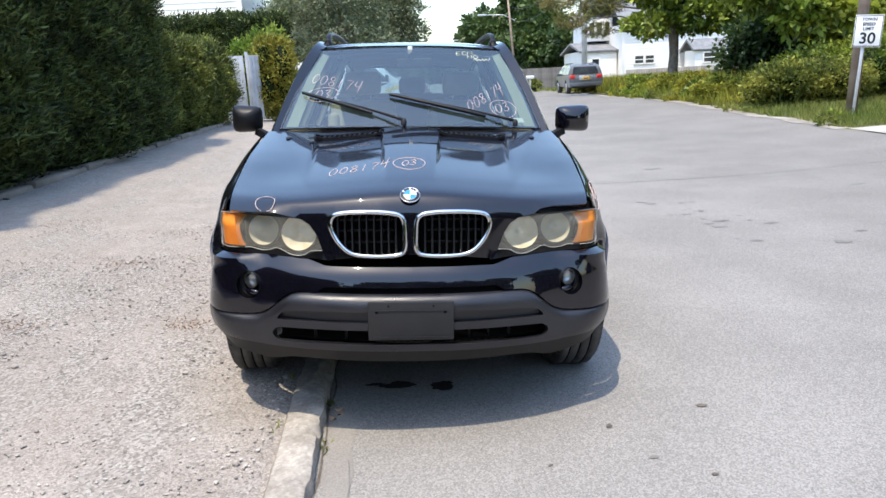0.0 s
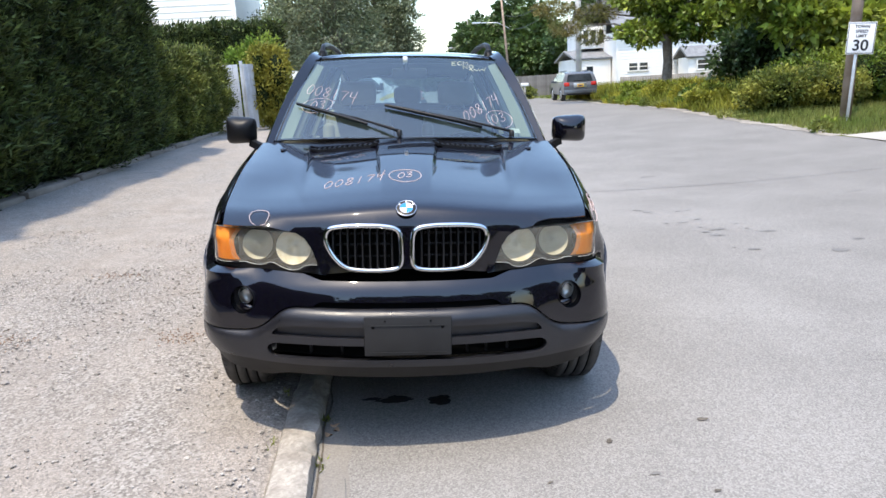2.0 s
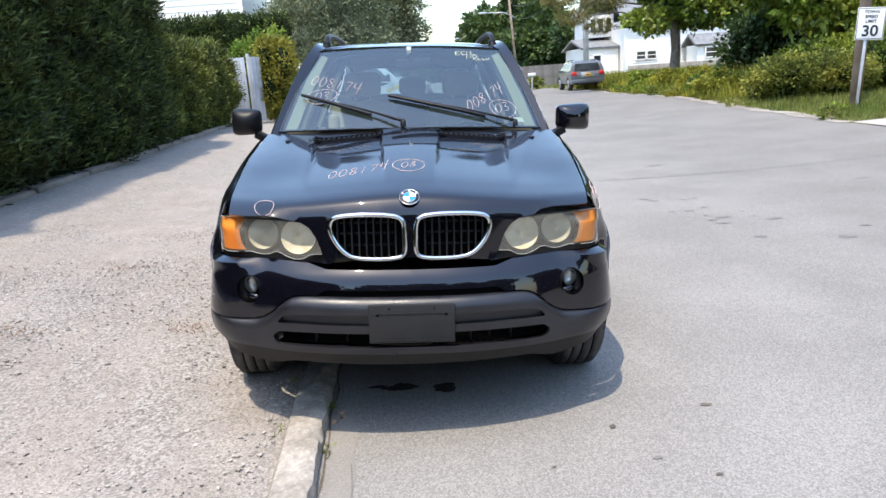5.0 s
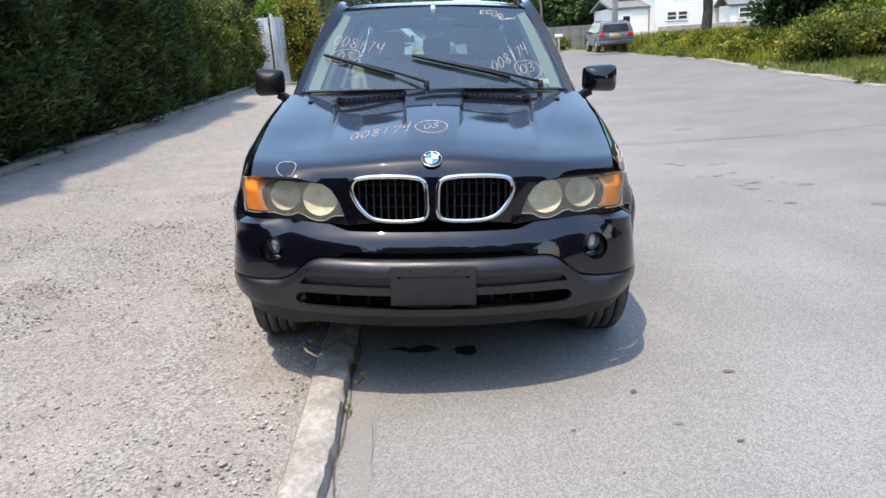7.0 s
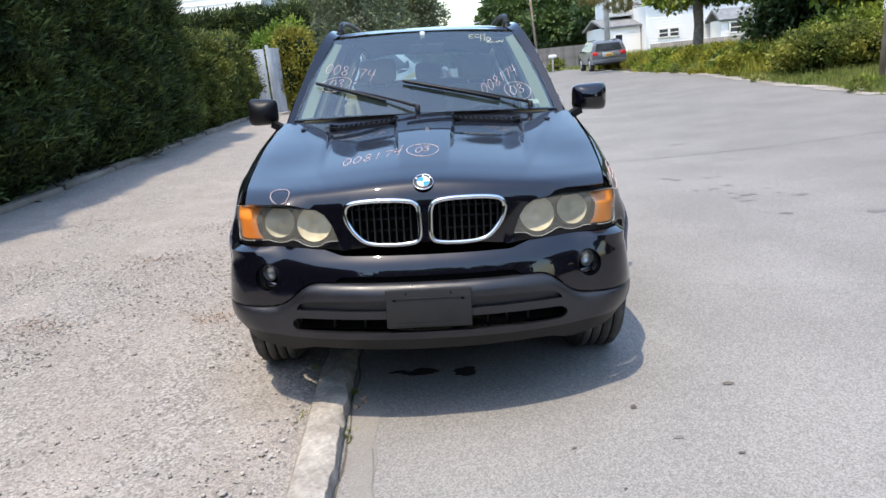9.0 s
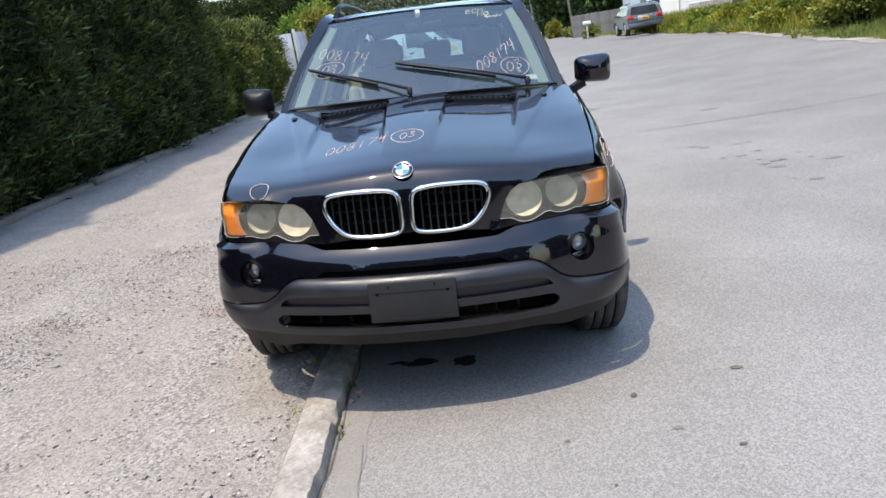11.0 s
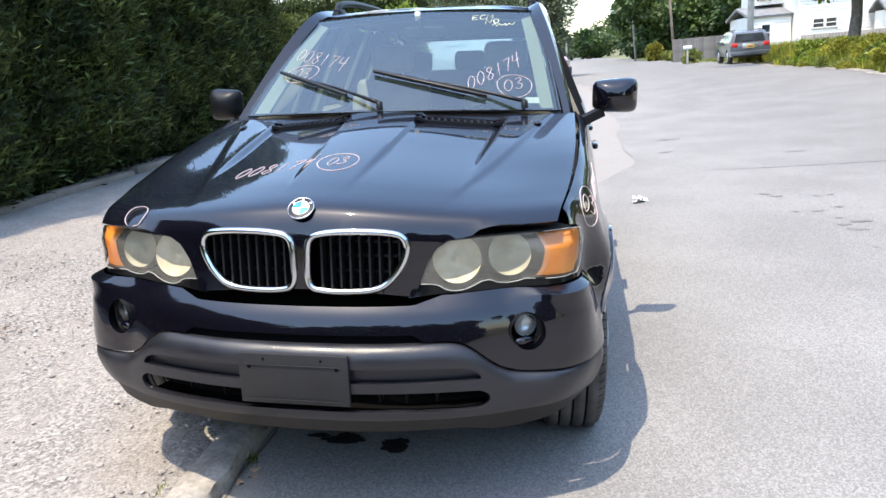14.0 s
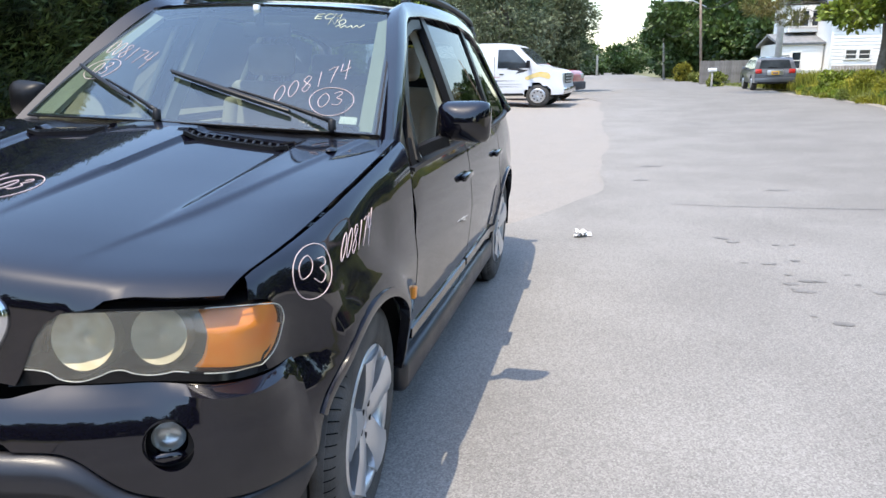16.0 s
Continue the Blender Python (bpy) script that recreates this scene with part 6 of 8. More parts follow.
def headlamps():
    def pos(k, x, z, off):
        s = lamp_s(x)
        base = wall(s, z, off)
        w = float(sstep(0.80, 0.86, x)) * float(sstep(0.84, 0.87, z))
        if w:
            base.x += w * (fender_x(base.y, z) + off - base.x)
        return Vector((base.x * k, base.y, base.z))

    for k in (1, -1):
        body = [p for p in HEADLAMP]
        tub = part("headlamp", patch(body, lambda x, z: pos(k, x, z, -0.098), 0.03, thick=0.004), LAMP_GREY, car, "large hazed twin headlamp")
        rim = [pos(k, x, z, -0.052) for x, z in body]
        part("bezel", sweep(bmesh.new(), rim, [(0.050, 0.004), (0.050, -0.004), (-0.048, -0.004), (-0.048, 0.004)], lambda p: (p - Vector((k * 0.4, 0.9, p.z))).normalized(), True), TRIM, tub)
        # lens in two pieces: clear part and amber indicator
        amber_cut = [(0.735, 0.784), (0.750, 0.806), (0.758, 0.835), (0.761, 0.862), (0.757, 0.890), (0.748, 0.9195)]
        amber_cut = spline(amber_cut, 6)
        top = [p for p in HEADLAMP[:31] if p[0] < 0.744]
        bot = [p for p in HEADLAMP if p[1] < 0.80 and p[0] < 0.735 and p not in top]
        skin = lambda x, z: pos(k, x, z, 0.002 + 0.004 * float(sstep(0.775, 0.80, x)))
        part("lens", patch(top + amber_cut[::-1] + bot, skin, 0.02, thick=0), LENS, tub, "hazed clear lens").visible_shadow = False
        low = [pos(k, x, z, 0.004) for x, z in bot]
        part("lens_edge", tube(bmesh.new(), low, 0.0014, 6), LENS_EDGE, tub, "thin pale edge of the lens")
        outer = [p for p in HEADLAMP if p[0] >= 0.752 or (p[1] < 0.80 and p[0] > 0.738)]
        part("lens_edge", tube(bmesh.new(), [pos(k, x, z, 0.006) for x, z in outer], 0.0014, 6), LENS_EDGE, tub, "thin pale edge of the lens")
        part("indicator_lens", patch(amber_cut + outer, skin, 0.02, thick=0), LENS_CLEAR, tub, "clear lens over the indicator").visible_shadow = False
        part("indicator", patch(amber_cut + outer, lambda x, z: pos(k, x, z, -0.004 - 0.016 * (1 - float(sstep(0.76, 0.85, x)))), 0.011, thick=0), AMBER, tub, "amber indicator lens")
        for x, z, r in ((0.506, 0.848, 0.074), (0.674, 0.853, 0.065)):
            c0 = pos(k, x, z, -0.034)
            n = Vector((k * 0.12, -1.0, 0.26)).normalized()
            m = Matrix.Translation(c0) @ n.to_track_quat("Z", "Y").to_matrix().to_4x4()
            f = bmesh.new()
            lathe(f, [(0.002, r), (-0.001, r * 0.94), (-0.007, r * 0.8), (-0.012, r * 0.5), (-0.014, r * 0.16), (-0.008, r * 0.14), (-0.006, 0.0)], 32, "z")
            f.transform(m)
            part("reflector_bowl", f, BOWL if x < 0.6 else BOWL_DIM, tub, "bright round reflector")
            f = bmesh.new()
            lathe(f, [(0.002, r * 1.0), (0.001, r * 1.03), (-0.03, r * 1.06)], 32, "z")
            f.transform(m)
            part("bowl_ring", f, LAMP_GREY, tub)
        band = [(0.345, 0.744), (0.352, 0.780)] + [p for p in bot[::-1] if p[0] > 0.365] + [(0.80, 0.772), (0.838, 0.770), (0.838, 0.755), (0.70, 0.757), (0.46, 0.752)]
        part("lower_trim", patch(band, lambda x, z: pos(k, x, z, -0.004), 0.03, thick=-0.004), GLOSS, tub)


headlamps()


def fenders():
    for sgn in (1, -1):
        a = arc(FRONT_AXLE, HUB_Z, 0.418, 0, 180, 26)
        a = [p for p in a if p[1] > (0.345 if p[0] > 0.8 else 0.52)]
        front = []
        for x, z in OUTER[::-1]:
            y = float(np.interp(lamp_s(x) + 0.003, ARC, PLAN[:, 1]))
            zt = hood_xy(gap_x(y), y)
            front.append((y, z if z < 0.85 else min(0.995, 0.85 + (z - 0.85) * 0.15 / (zt - 0.85))))
        yl = float(np.interp(lamp_s(0.838), ARC, PLAN[:, 1]))
        loop = [(0.447, 0.752), (yl, 0.756), (yl, 0.768)] + [p for p in front if p[1] > 0.772] + [(0.365, 1.0), (0.7, 1.0), (1.1, 1.0), (1.42, 1.0), (1.375, 0.93), (1.335, 0.86), (1.33, 0.35), (1.268, 0.35)] + a + [(0.446, 0.5)]
        f = part("front_wing", patch(loop, lambda y, z: fender_at(y, z, sgn), 0.028, thick=0.006), PAINT, car, "glossy black front wing")
        path = [wall_side(y, z, sgn, 0.002) for y, z in arc(FRONT_AXLE, HUB_Z, 0.421, 2, 148, 26)]
        part("arch_lip", sweep(bmesh.new(), path, [(0.004, 0.016), (0.007, 0.0), (0.004, -0.014), (-0.030, -0.015), (-0.030, 0.013)], (sgn, 0, 0)), PAINT, f)
        part("side_repeater", boxed(tuple(wall_side(1.285, 0.665, sgn, 0.004)), (0.02, 0.03, 0.045), 0.006), AMBER, f, "small amber side repeater")
        for ay in (FRONT_AXLE, REAR_AXLE):
            bm = bmesh.new()
            prof = arc(ay, HUB_Z, 0.43, -6, 156 if ay < 2 else 186, 24)
            ra = [bm.verts.new((sgn * 0.90, y, z)) for y, z in prof]
            rb = [bm.verts.new((sgn * 0.52, y, z)) for y, z in prof]
            for i in range(len(prof) - 1):
                bm.faces.new((ra[i], ra[i + 1], rb[i + 1], rb[i]))
            bm.faces.new(rb)
            # the liner's near-black colour carries the shade under the arch
            part("wheel_liner", bm, RECESS_SHADE, car)


fenders()

BELT = lambda y: float(np.interp(y, [1.35, 1.6, 2.4, 3.4, 4.3], [1.07, 1.08, 1.088, 1.10, 1.13]))


def doors():
    for sgn in (1, -1):
        def skin(y, z):
            return wall_side(y, z, sgn)

        top = [(y, BELT(y)) for y in np.linspace(2.385, 1.40, 8)]
        d = part("front_door", patch([(1.345, 0.40), (2.385, 0.40)] + top + [(1.385, 0.93), (1.347, 0.86)], skin, 0.04, thick=0.006), PAINT, car, "black front door with its window open" if sgn > 0 else "black front door")
        r = arc(REAR_AXLE, HUB_Z, 0.425, 180, 90, 14)
        rr = [p for p in r if p[0] < 3.34 and p[1] > 0.40]
        e = part("rear_door", patch([(2.397, 0.40)] + rr + [(3.345, 0.66), (3.36, 0.80), (3.40, BELT(3.4))] + [(y, BELT(y)) for y in np.linspace(3.3, 2.397, 7)], skin, 0.04, thick=0.006), PAINT, car, "black rear door")
        q = [p for p in arc(REAR_AXLE, HUB_Z, 0.425, 158, 0, 22) if p[1] > 0.42 and p[0] > 3.352]
        part("rear_wing", patch(q + [(4.12, 0.42), (4.44, 0.42), (4.44, 1.12)] + [(y, BELT(y)) for y in np.linspace(4.3, 3.415, 6)] + [(3.372, 0.80), (3.357, 0.66)], skin, 0.05, thick=0.006), PAINT, car, "black rear wing")
        path = [wall_side(y, z, sgn, 0.004) for y, z in arc(REAR_AXLE, HUB_Z, 0.43, 4, 176, 24)]
        part("arch_lip", sweep(bmesh.new(), path, [(0.004, 0.010), (0.004, -0.010), (-0.025, -0.011), (-0.025, 0.009)], (sgn, 0, 0)), PAINT, car)
        for dd, y in ((d, 2.24), (e, 3.24)):
            p = wall_side(y, 0.945, sgn, 0.016)
            part("door_handle", boxed(tuple(p), (0.03, 0.20, 0.032), 0.012), PAINT, dd)
        for dd, ya, yb in ((d, 1.36, 2.37), (e, 2.41, 3.26)):
            path = [wall_side(y, 0.475, sgn, 0.004) for y in np.linspace(ya, yb, 10)]
            part("door_moulding", sweep(bmesh.new(), path, [(0.008, -0.018), (0.008, 0.018), (-0.01, 0.024), (-0.01, -0.024)], (sgn, 0, 0)), PAINT, dd)
        part("sill", boxed((sgn * 0.852, 2.26, 0.335), (0.13, 2.0, 0.13), 0.035, seg=4), CLAD, car, "dark grey side sill")
        path = [wall_side(y, BELT(y), sgn, -0.004) for y in np.linspace(1.45, 4.3, 26)]
        part("belt_trim", sweep(bmesh.new(), path, [(0.006, -0.010), (0.006, 0.010), (-0.03, 0.012), (-0.03, -0.012)], (sgn, 0, 0)), TRIM, car)


doors()
CANT = [(0.792, 1.36, 1.085), (0.768, 1.50, 1.20), (0.722, 1.70, 1.365), (0.668, 1.90, 1.525), (0.618, 2.08, 1.640), (0.597, 2.24, 1.676), (0.598, 2.6, 1.692), (0.600, 3.0, 1.695), (0.598, 3.4, 1.684), (0.588, 3.8, 1.655), (0.578, 4.05, 1.61), (0.60, 4.22, 1.52), (0.68, 4.36, 1.33), (0.80, 4.44, 1.12)]
_C = np.array(spline([(y, x) for x, y, z in CANT], 6))
_CZ = np.array(spline([(y, z) for x, y, z in CANT], 6))


def cant(y):
    return float(np.interp(y, _C[:, 0], _C[:, 1])), float(np.interp(y, _CZ[:, 0], _CZ[:, 1]))


def side_glass(y, z, sgn, off=0.0):
    xr, zr = cant(y)
    xb, zb = wall_side(y, BELT(y), 1).x - 0.012, BELT(y)
    t = (z - zb) / max(0.05, zr - zb)
    return Vector((sgn * (xb * (1 - t) + xr * t + 0.035 * t * (1 - t) + off), y, z))


def screen(u, v, off=0.0):
    """The windscreen: u across -1 to 1, v from the scuttle to the roof."""
    b = Vector((0.752 * u, 1.268 + 0.160 * u * u, 1.220 - 0.022 * u * u))
    t = Vector((0.604 * u, 2.02 + 0.07 * u * u, 1.682 - 0.022 * u * u))
    n = Vector((0.35 * u, -0.52, 0.78)).normalized()
    return b.lerp(t, v) + n * (0.05 * v * (1 - v) + off)


def roof_at(x, y):
    zc = float(np.interp(y, [2.0, 2.1, 2.3, 2.6, 3.0, 3.4, 3.8, 4.1, 4.3], [1.683, 1.700, 1.722, 1.737, 1.742, 1.733, 1.710, 1.680, 1.645]))
    xr, zr = cant(max(2.1, min(4.15, y)))
    t = abs(x) / max(0.3, xr)
    return Vector((x, y + (0.07 * (t * t) if y < 2.15 else 0), zc - (zc - zr - 0.012) * t ** 3))


def greenhouse():
    for sgn in (1, -1):
        path = [Vector((x * sgn, y, z)) for (y, x), (_, z) in zip(spline([(c[1], c[0]) for c in CANT], 5), spline([(c[1], c[2]) for c in CANT], 5))]
        sec = [(0.030, -0.034), (0.036, 0.0), (0.026, 0.034), (-0.03, 0.040), (-0.03, -0.036)]
        part("roof_side", sweep(bmesh.new(), path, sec if sgn > 0 else [(a, -b) for a, b in sec], lambda p: Vector((sgn * 1.0, -0.1, 0.55)).normalized()), PAINT, car, "black windscreen pillar and roof edge")
        inner = [screen(sgn * 0.935, v, -0.03) for v in np.linspace(0.03, 0.97, 14)]
        part("pillar_lining", sweep(bmesh.new(), inner, [(0.006, -0.030), (0.006, 0.030), (-0.02, 0.030), (-0.02, -0.030)], lambda p: Vector((-sgn * 0.25, -0.55, 0.8)).normalized()), BEIGE_TRIM, car, "pale beige inner pillar lining")
        for y0, y1, w, name in ((2.42, 2.50, 0.055, "door_pillar"), (3.36, 3.45, 0.045, "door_pillar")):
            zt = cant(y1)[1]
            pts = [side_glass(y0 + (y1 - y0) * t, BELT(y0) + (zt - BELT(y0)) * t, sgn, 0.004) for t in np.linspace(0, 1, 8)]
            part(name, sweep(bmesh.new(), pts, [(0.006, -w), (0.006, w), (-0.03, w), (-0.03, -w)], (sgn, 0, 0)), TRIM, car)
            pin = [p - Vector((sgn * 0.055, -0.02, 0)) for p in pts]
            part("pillar_lining", sweep(bmesh.new(), pin, [(0.006, -w), (0.006, w), (-0.03, w), (-0.03, -w)], (sgn, 0, 0)), BEIGE_TRIM, car)
        # frame of the front window
        fr = [side_glass(y, z, sgn, 0.002) for y, z in ((1.56, BELT(1.56) + 0.01), (1.72, 1.30), (1.92, 1.475), (2.10, 1.585), (2.28, 1.625), (2.42, 1.635))]
        part("window_frame", sweep(bmesh.new(), fr, [(0.005, -0.022), (0.005, 0.022), (-0.03, 0.022), (-0.03, -0.022)], (sgn, 0, 0.3)), TRIM, car)
        tri = [(1.46, BELT(1.46)), (1.62, BELT(1.62)), (1.60, 1.175), (1.575, 1.18)]
        part("mirror_triangle", patch(tri, lambda y, z: side_glass(y, z, sgn, 0.003), 0.05, thick=0.01), TRIM, car)
        glasses = [([(2.475, 1.10), (3.305, 1.112), (3.395, 1.625), (2.555, 1.645)], "rear_side_window")]
        glasses += [([(3.41, 1.118), (4.18, 1.15), (4.13, 1.42), (4.02, 1.555), (3.5, 1.625)], "quarter_window")]
        if sgn < 0:
            glasses += [([(1.62, 1.10), (2.365, 1.10), (2.44, 1.63), (2.28, 1.62), (2.10, 1.58), (1.92, 1.47), (1.72, 1.295)], "front_side_window")]
        for lp, nm in glasses:
            ob = part(nm, patch(lp, lambda y, z: side_glass(y, z, sgn), 0.06, thick=0), PANE_DARK if nm != "front_side_window" else PANE, car, "dark tinted side glass" if nm != "front_side_window" else "clear side glass")
            ob.visible_shadow = False
    ws = part("windscreen", patch([(u, 0.0) for u in np.linspace(-1, 1, 13)] + [(1, 1)] + [(u, 1.0) for u in np.linspace(0.85, -0.85, 12)] + [(-1, 1)], screen, 0.09, thick=0), PANE, car, "curved windscreen with chalk numbers on it")
    ws.visible_shadow = False
    edge = [screen(-1 + 0.02, v, -0.003) for v in np.linspace(1, 0, 9)] + [screen(u, 0.005, -0.003) for u in np.linspace(-0.95, 0.95, 12)] + [screen(0.98, v, -0.003) for v in np.linspace(0, 1, 9)]
    part("screen_seal", sweep(bmesh.new(), edge, [(0.003, -0.008), (0.003, 0.008), (-0.003, 0.008), (-0.003, -0.008)], (0, -0.55, 0.8)), TRIM, car)
    roof = [(x, 2.012) for x in np.linspace(-0.585, 0.585, 11)] + [(0.585, 3.0), (0.57, 4.1)] + [(x, 4.28) for x in np.linspace(0.52, -0.52, 9)] + [(-0.57, 4.1), (-0.585, 3.0)]
    part("roof", patch(roof, roof_at, 0.06, thick=-0.02), PAINT, car, "black roof panel")
    part("headlining", patch([(-0.55, 2.06), (0.55, 2.06), (0.54, 4.2), (-0.54, 4.2)], lambda x, y: roof_at(x, y) - Vector((0, 0, 0.05)), 0.15, thick=-0.008), BEIGE_TRIM, car)
    for sgn in (1, -1):
        rail = spline([(2.34, 1.695), (2.37, 1.735), (2.45, 1.768), (2.75, 1.788), (3.2, 1.788), (3.7, 1.765), (3.98, 1.735), (4.08, 1.69)], 5)
        pts = [Vector((sgn * 0.567, y, z)) for y, z in rail]
        part("roof_rail", sweep(bmesh.new(), pts, [(0.018, 0), (0.013, 0.014), (0, 0.019), (-0.013, 0.014), (-0.018, 0), (-0.013, -0.014), (0, -0.019), (0.013, -0.014)], (sgn, 0, 0)), TRIM, car, "black roof rail")
        part("rail_foot", boxed((sgn * 0.567, 2.40, 1.712), (0.045, 0.13, 0.06), 0.018), TRIM, car)
        part("rail_foot", boxed((sgn * 0.567, 4.02, 1.685), (0.045, 0.13, 0.06), 0.018), TRIM, car)
    # tail
    ta, tb = s_of_y(4.44), float(ARC[-1])
    for sgn in (1, -1):
        part("tail_panel", patch([(ta, 0.42), (tb, 0.42), (tb, 1.12), (ta, 1.12)], lambda s, z: wall(sgn * s, z), 0.08, thick=0.006), PAINT, car)
    part("rear_window", patch([(-0.60, 0.06), (0.60, 0.06), (0.52, 0.95), (-0.52, 0.95)], lambda x, v: Vector((x, 4.60 - 0.36 * v - 0.10 * (x / 0.6) ** 2, 1.13 + 0.50 * v)), 0.1, thick=0), REAR_PANE, car, "rear window glass").visible_shadow = False
    part("tailgate_frame", sweep(bmesh.new(), [Vector((x, 4.60 - 0.36 * v - 0.10 * (x / 0.6) ** 2, 1.13 + 0.50 * v)) for x, v in ((-0.64, 0.0), (0.64, 0.0), (0.56, 1.0), (-0.56, 1.0))], [(0.02, -0.05), (0.02, 0.05), (-0.02, 0.05), (-0.02, -0.05)], (0, 1, 0.5), True), PAINT, car)


greenhouse()


def scuttle():
    b = part("scuttle", patch([(-0.75, 0.0), (0.75, 0.0), (0.75, 1.0), (-0.75, 1.0)], lambda x, v: hood_at(x, 1.235).lerp(screen(x / 0.752, 0.0) + Vector((0, 0.03, 0)), v) - Vector((0, 0, 0.012 - 0.006 * v)), 0.06, thick=0.01), GLOSS, car, "black scuttle panel under the windscreen")
    for sgn in (1, -1):
        # near-black sheet on the bonnet paints the shade between the vent slats
        vent = part("bonnet_vent", patch([(sgn * 0.155, 1.152), (sgn * 0.512, 1.152), (sgn * 0.515, 1.188), (sgn * 0.15, 1.188)], lambda x, q: hood_at(x, q, 0.004), 0.03, thick=0.004), RECESS_SHADE, car, "dark slatted bonnet vent")
        for i, x in enumerate(np.linspace(0.17, 0.50, 13)):
            p0, p1 = hood_at(sgn * x, 1.154, 0.007), hood_at(sgn * (x - 0.010), 1.186, 0.007)
            part("slat", sweep(bmesh.new(), [p0, p0.lerp(p1, 0.5), p1], [(0.005, -0.004), (0.005, 0.004), (-0.006, 0.004), (-0.006, -0.004)], (0, 0, 1)), SLAT, vent)
        for q, x0, x1 in ((1.148, 0.15, 0.515), (1.192, 0.145, 0.52)):
            part("rim", sweep(bmesh.new(), [hood_at(sgn * x, q, 0.006) for x in np.linspace(x0, x1, 8)], [(0.005, -0.006), (0.005, 0.006), (-0.008, 0.006), (-0.008, -0.006)], (0, 0, 1)), TRIM if q < 1.16 else PAINT, vent)

    for k in (-0.66, 0.66):
        f = bmesh.new()
        lathe(f, [(0.0, 0.020), (0.007, 0.016), (0.010, 0.0)], 16, "z")
        f.transform(Matrix.Translation(hood_at(k, 1.12, 0.0)) @ Matrix.Diagonal((0.9, 1.6, 1, 1)))
        part("washer_jet", f, PAINT, car)


scuttle()


def wiper(u0, v0, u1, v1, blade0):
    a, b = screen(u0, v0, 0.034), screen(u1, v1, 0.024)
    arm = [a.lerp(b, t) + Vector((0, 0, 0.006 * math.sin(math.pi * min(1, t * 1.3)))) for t in np.linspace(0, 0.62, 9)]
    w = part("wiper", tube(bmesh.new(), arm, [0.009, 0.009, 0.008, 0.007, 0.006, 0.006, 0.005, 0.005, 0.004], 8), SLAT, car, "black windscreen wiper")
    ub, vb = u0 + (u1 - u0) * blade0, v0 + (v1 - v0) * blade0
    pts = [screen(ub + (u1 - ub) * t, vb + (v1 - vb) * t, 0.018) for t in np.linspace(0, 1, 14)]
    part("blade", sweep(bmesh.new(), pts, [(0.008, -0.007), (0.010, 0.0), (0.008, 0.007), (-0.012, 0.0025), (-0.012, -0.0025)], (0, -0.55, 0.8), scales=[0.6 + 0.5 * math.sin(math.pi * (0.15 + 0.7 * t)) for t in np.linspace(0, 1, 14)]), SLAT, w)
    hub = lathe(bmesh.new(), [(-0.03, 0.015), (0.004, 0.014), (0.010, 0.0)], 14, "z")
    hub.transform(Matrix.Translation(a))
    part("pivot", hub, SLAT, w)


wiper(0.78, 0.02, -0.172, 0.318, 0.22)
wiper(-0.05, 0.015, -0.915, 0.372, 0.28)


def door_mirrors():
    for sgn in (1, -1):
        bm = bmesh.new()
        bmesh.ops.create_uvsphere(bm, u_segments=28, v_segments=16, radius=1)
        for v in bm.verts:
            x, y, z = v.co
            f = lambda a, p: math.copysign(abs(a) ** p, a)
            n = (abs(x) ** 6 + abs(z) ** 6) ** (1 / 6) if (x or z) else 1
            r = math.hypot(x, z)
            k = (r / n) if n else 1
            v.co = Vector((x * k * (0.106 if sgn > 0 else 0.092), y * 0.085 if y < 0 else y * 0.025, z * k * 0.079))
            v.co.z *= 1 - 0.08 * (-v.co.x / 0.118)
        bm.transform(Matrix.Translation((1.0, 1.735, 1.239)) @ pose(0, 0, 0, 0, 0, 6))
        if sgn < 0:
            bmesh.ops.scale(bm, vec=(-1, 1, 1), verts=bm.verts[:])
            bmesh.ops.reverse_faces(bm, faces=bm.faces[:])
        m = part("door_mirror", bm, PAINT if sgn > 0 else TRIM, car, "glossy black door mirror" if sgn > 0 else "scuffed dark grey door mirror")
        part("arm", sweep(bmesh.new(), [Vector((sgn * x, y, z)) for x, y, z in ((0.84, 1.66, 1.12), (0.89, 1.68, 1.145), (0.94, 1.71, 1.165))], [(0.020, -0.022), (0.028, 0), (0.020, 0.022), (-0.020, 0.022), (-0.028, 0), (-0.020, -0.022)], (0, 0, 1)), TRIM, m)
        part("mirror_glass", boxed((sgn * 1.0, 1.758, 1.239), (0.19 if sgn > 0 else 0.15, 0.006, 0.125 if sgn > 0 else 0.11), 0.002), MIRROR, m)


door_mirrors()


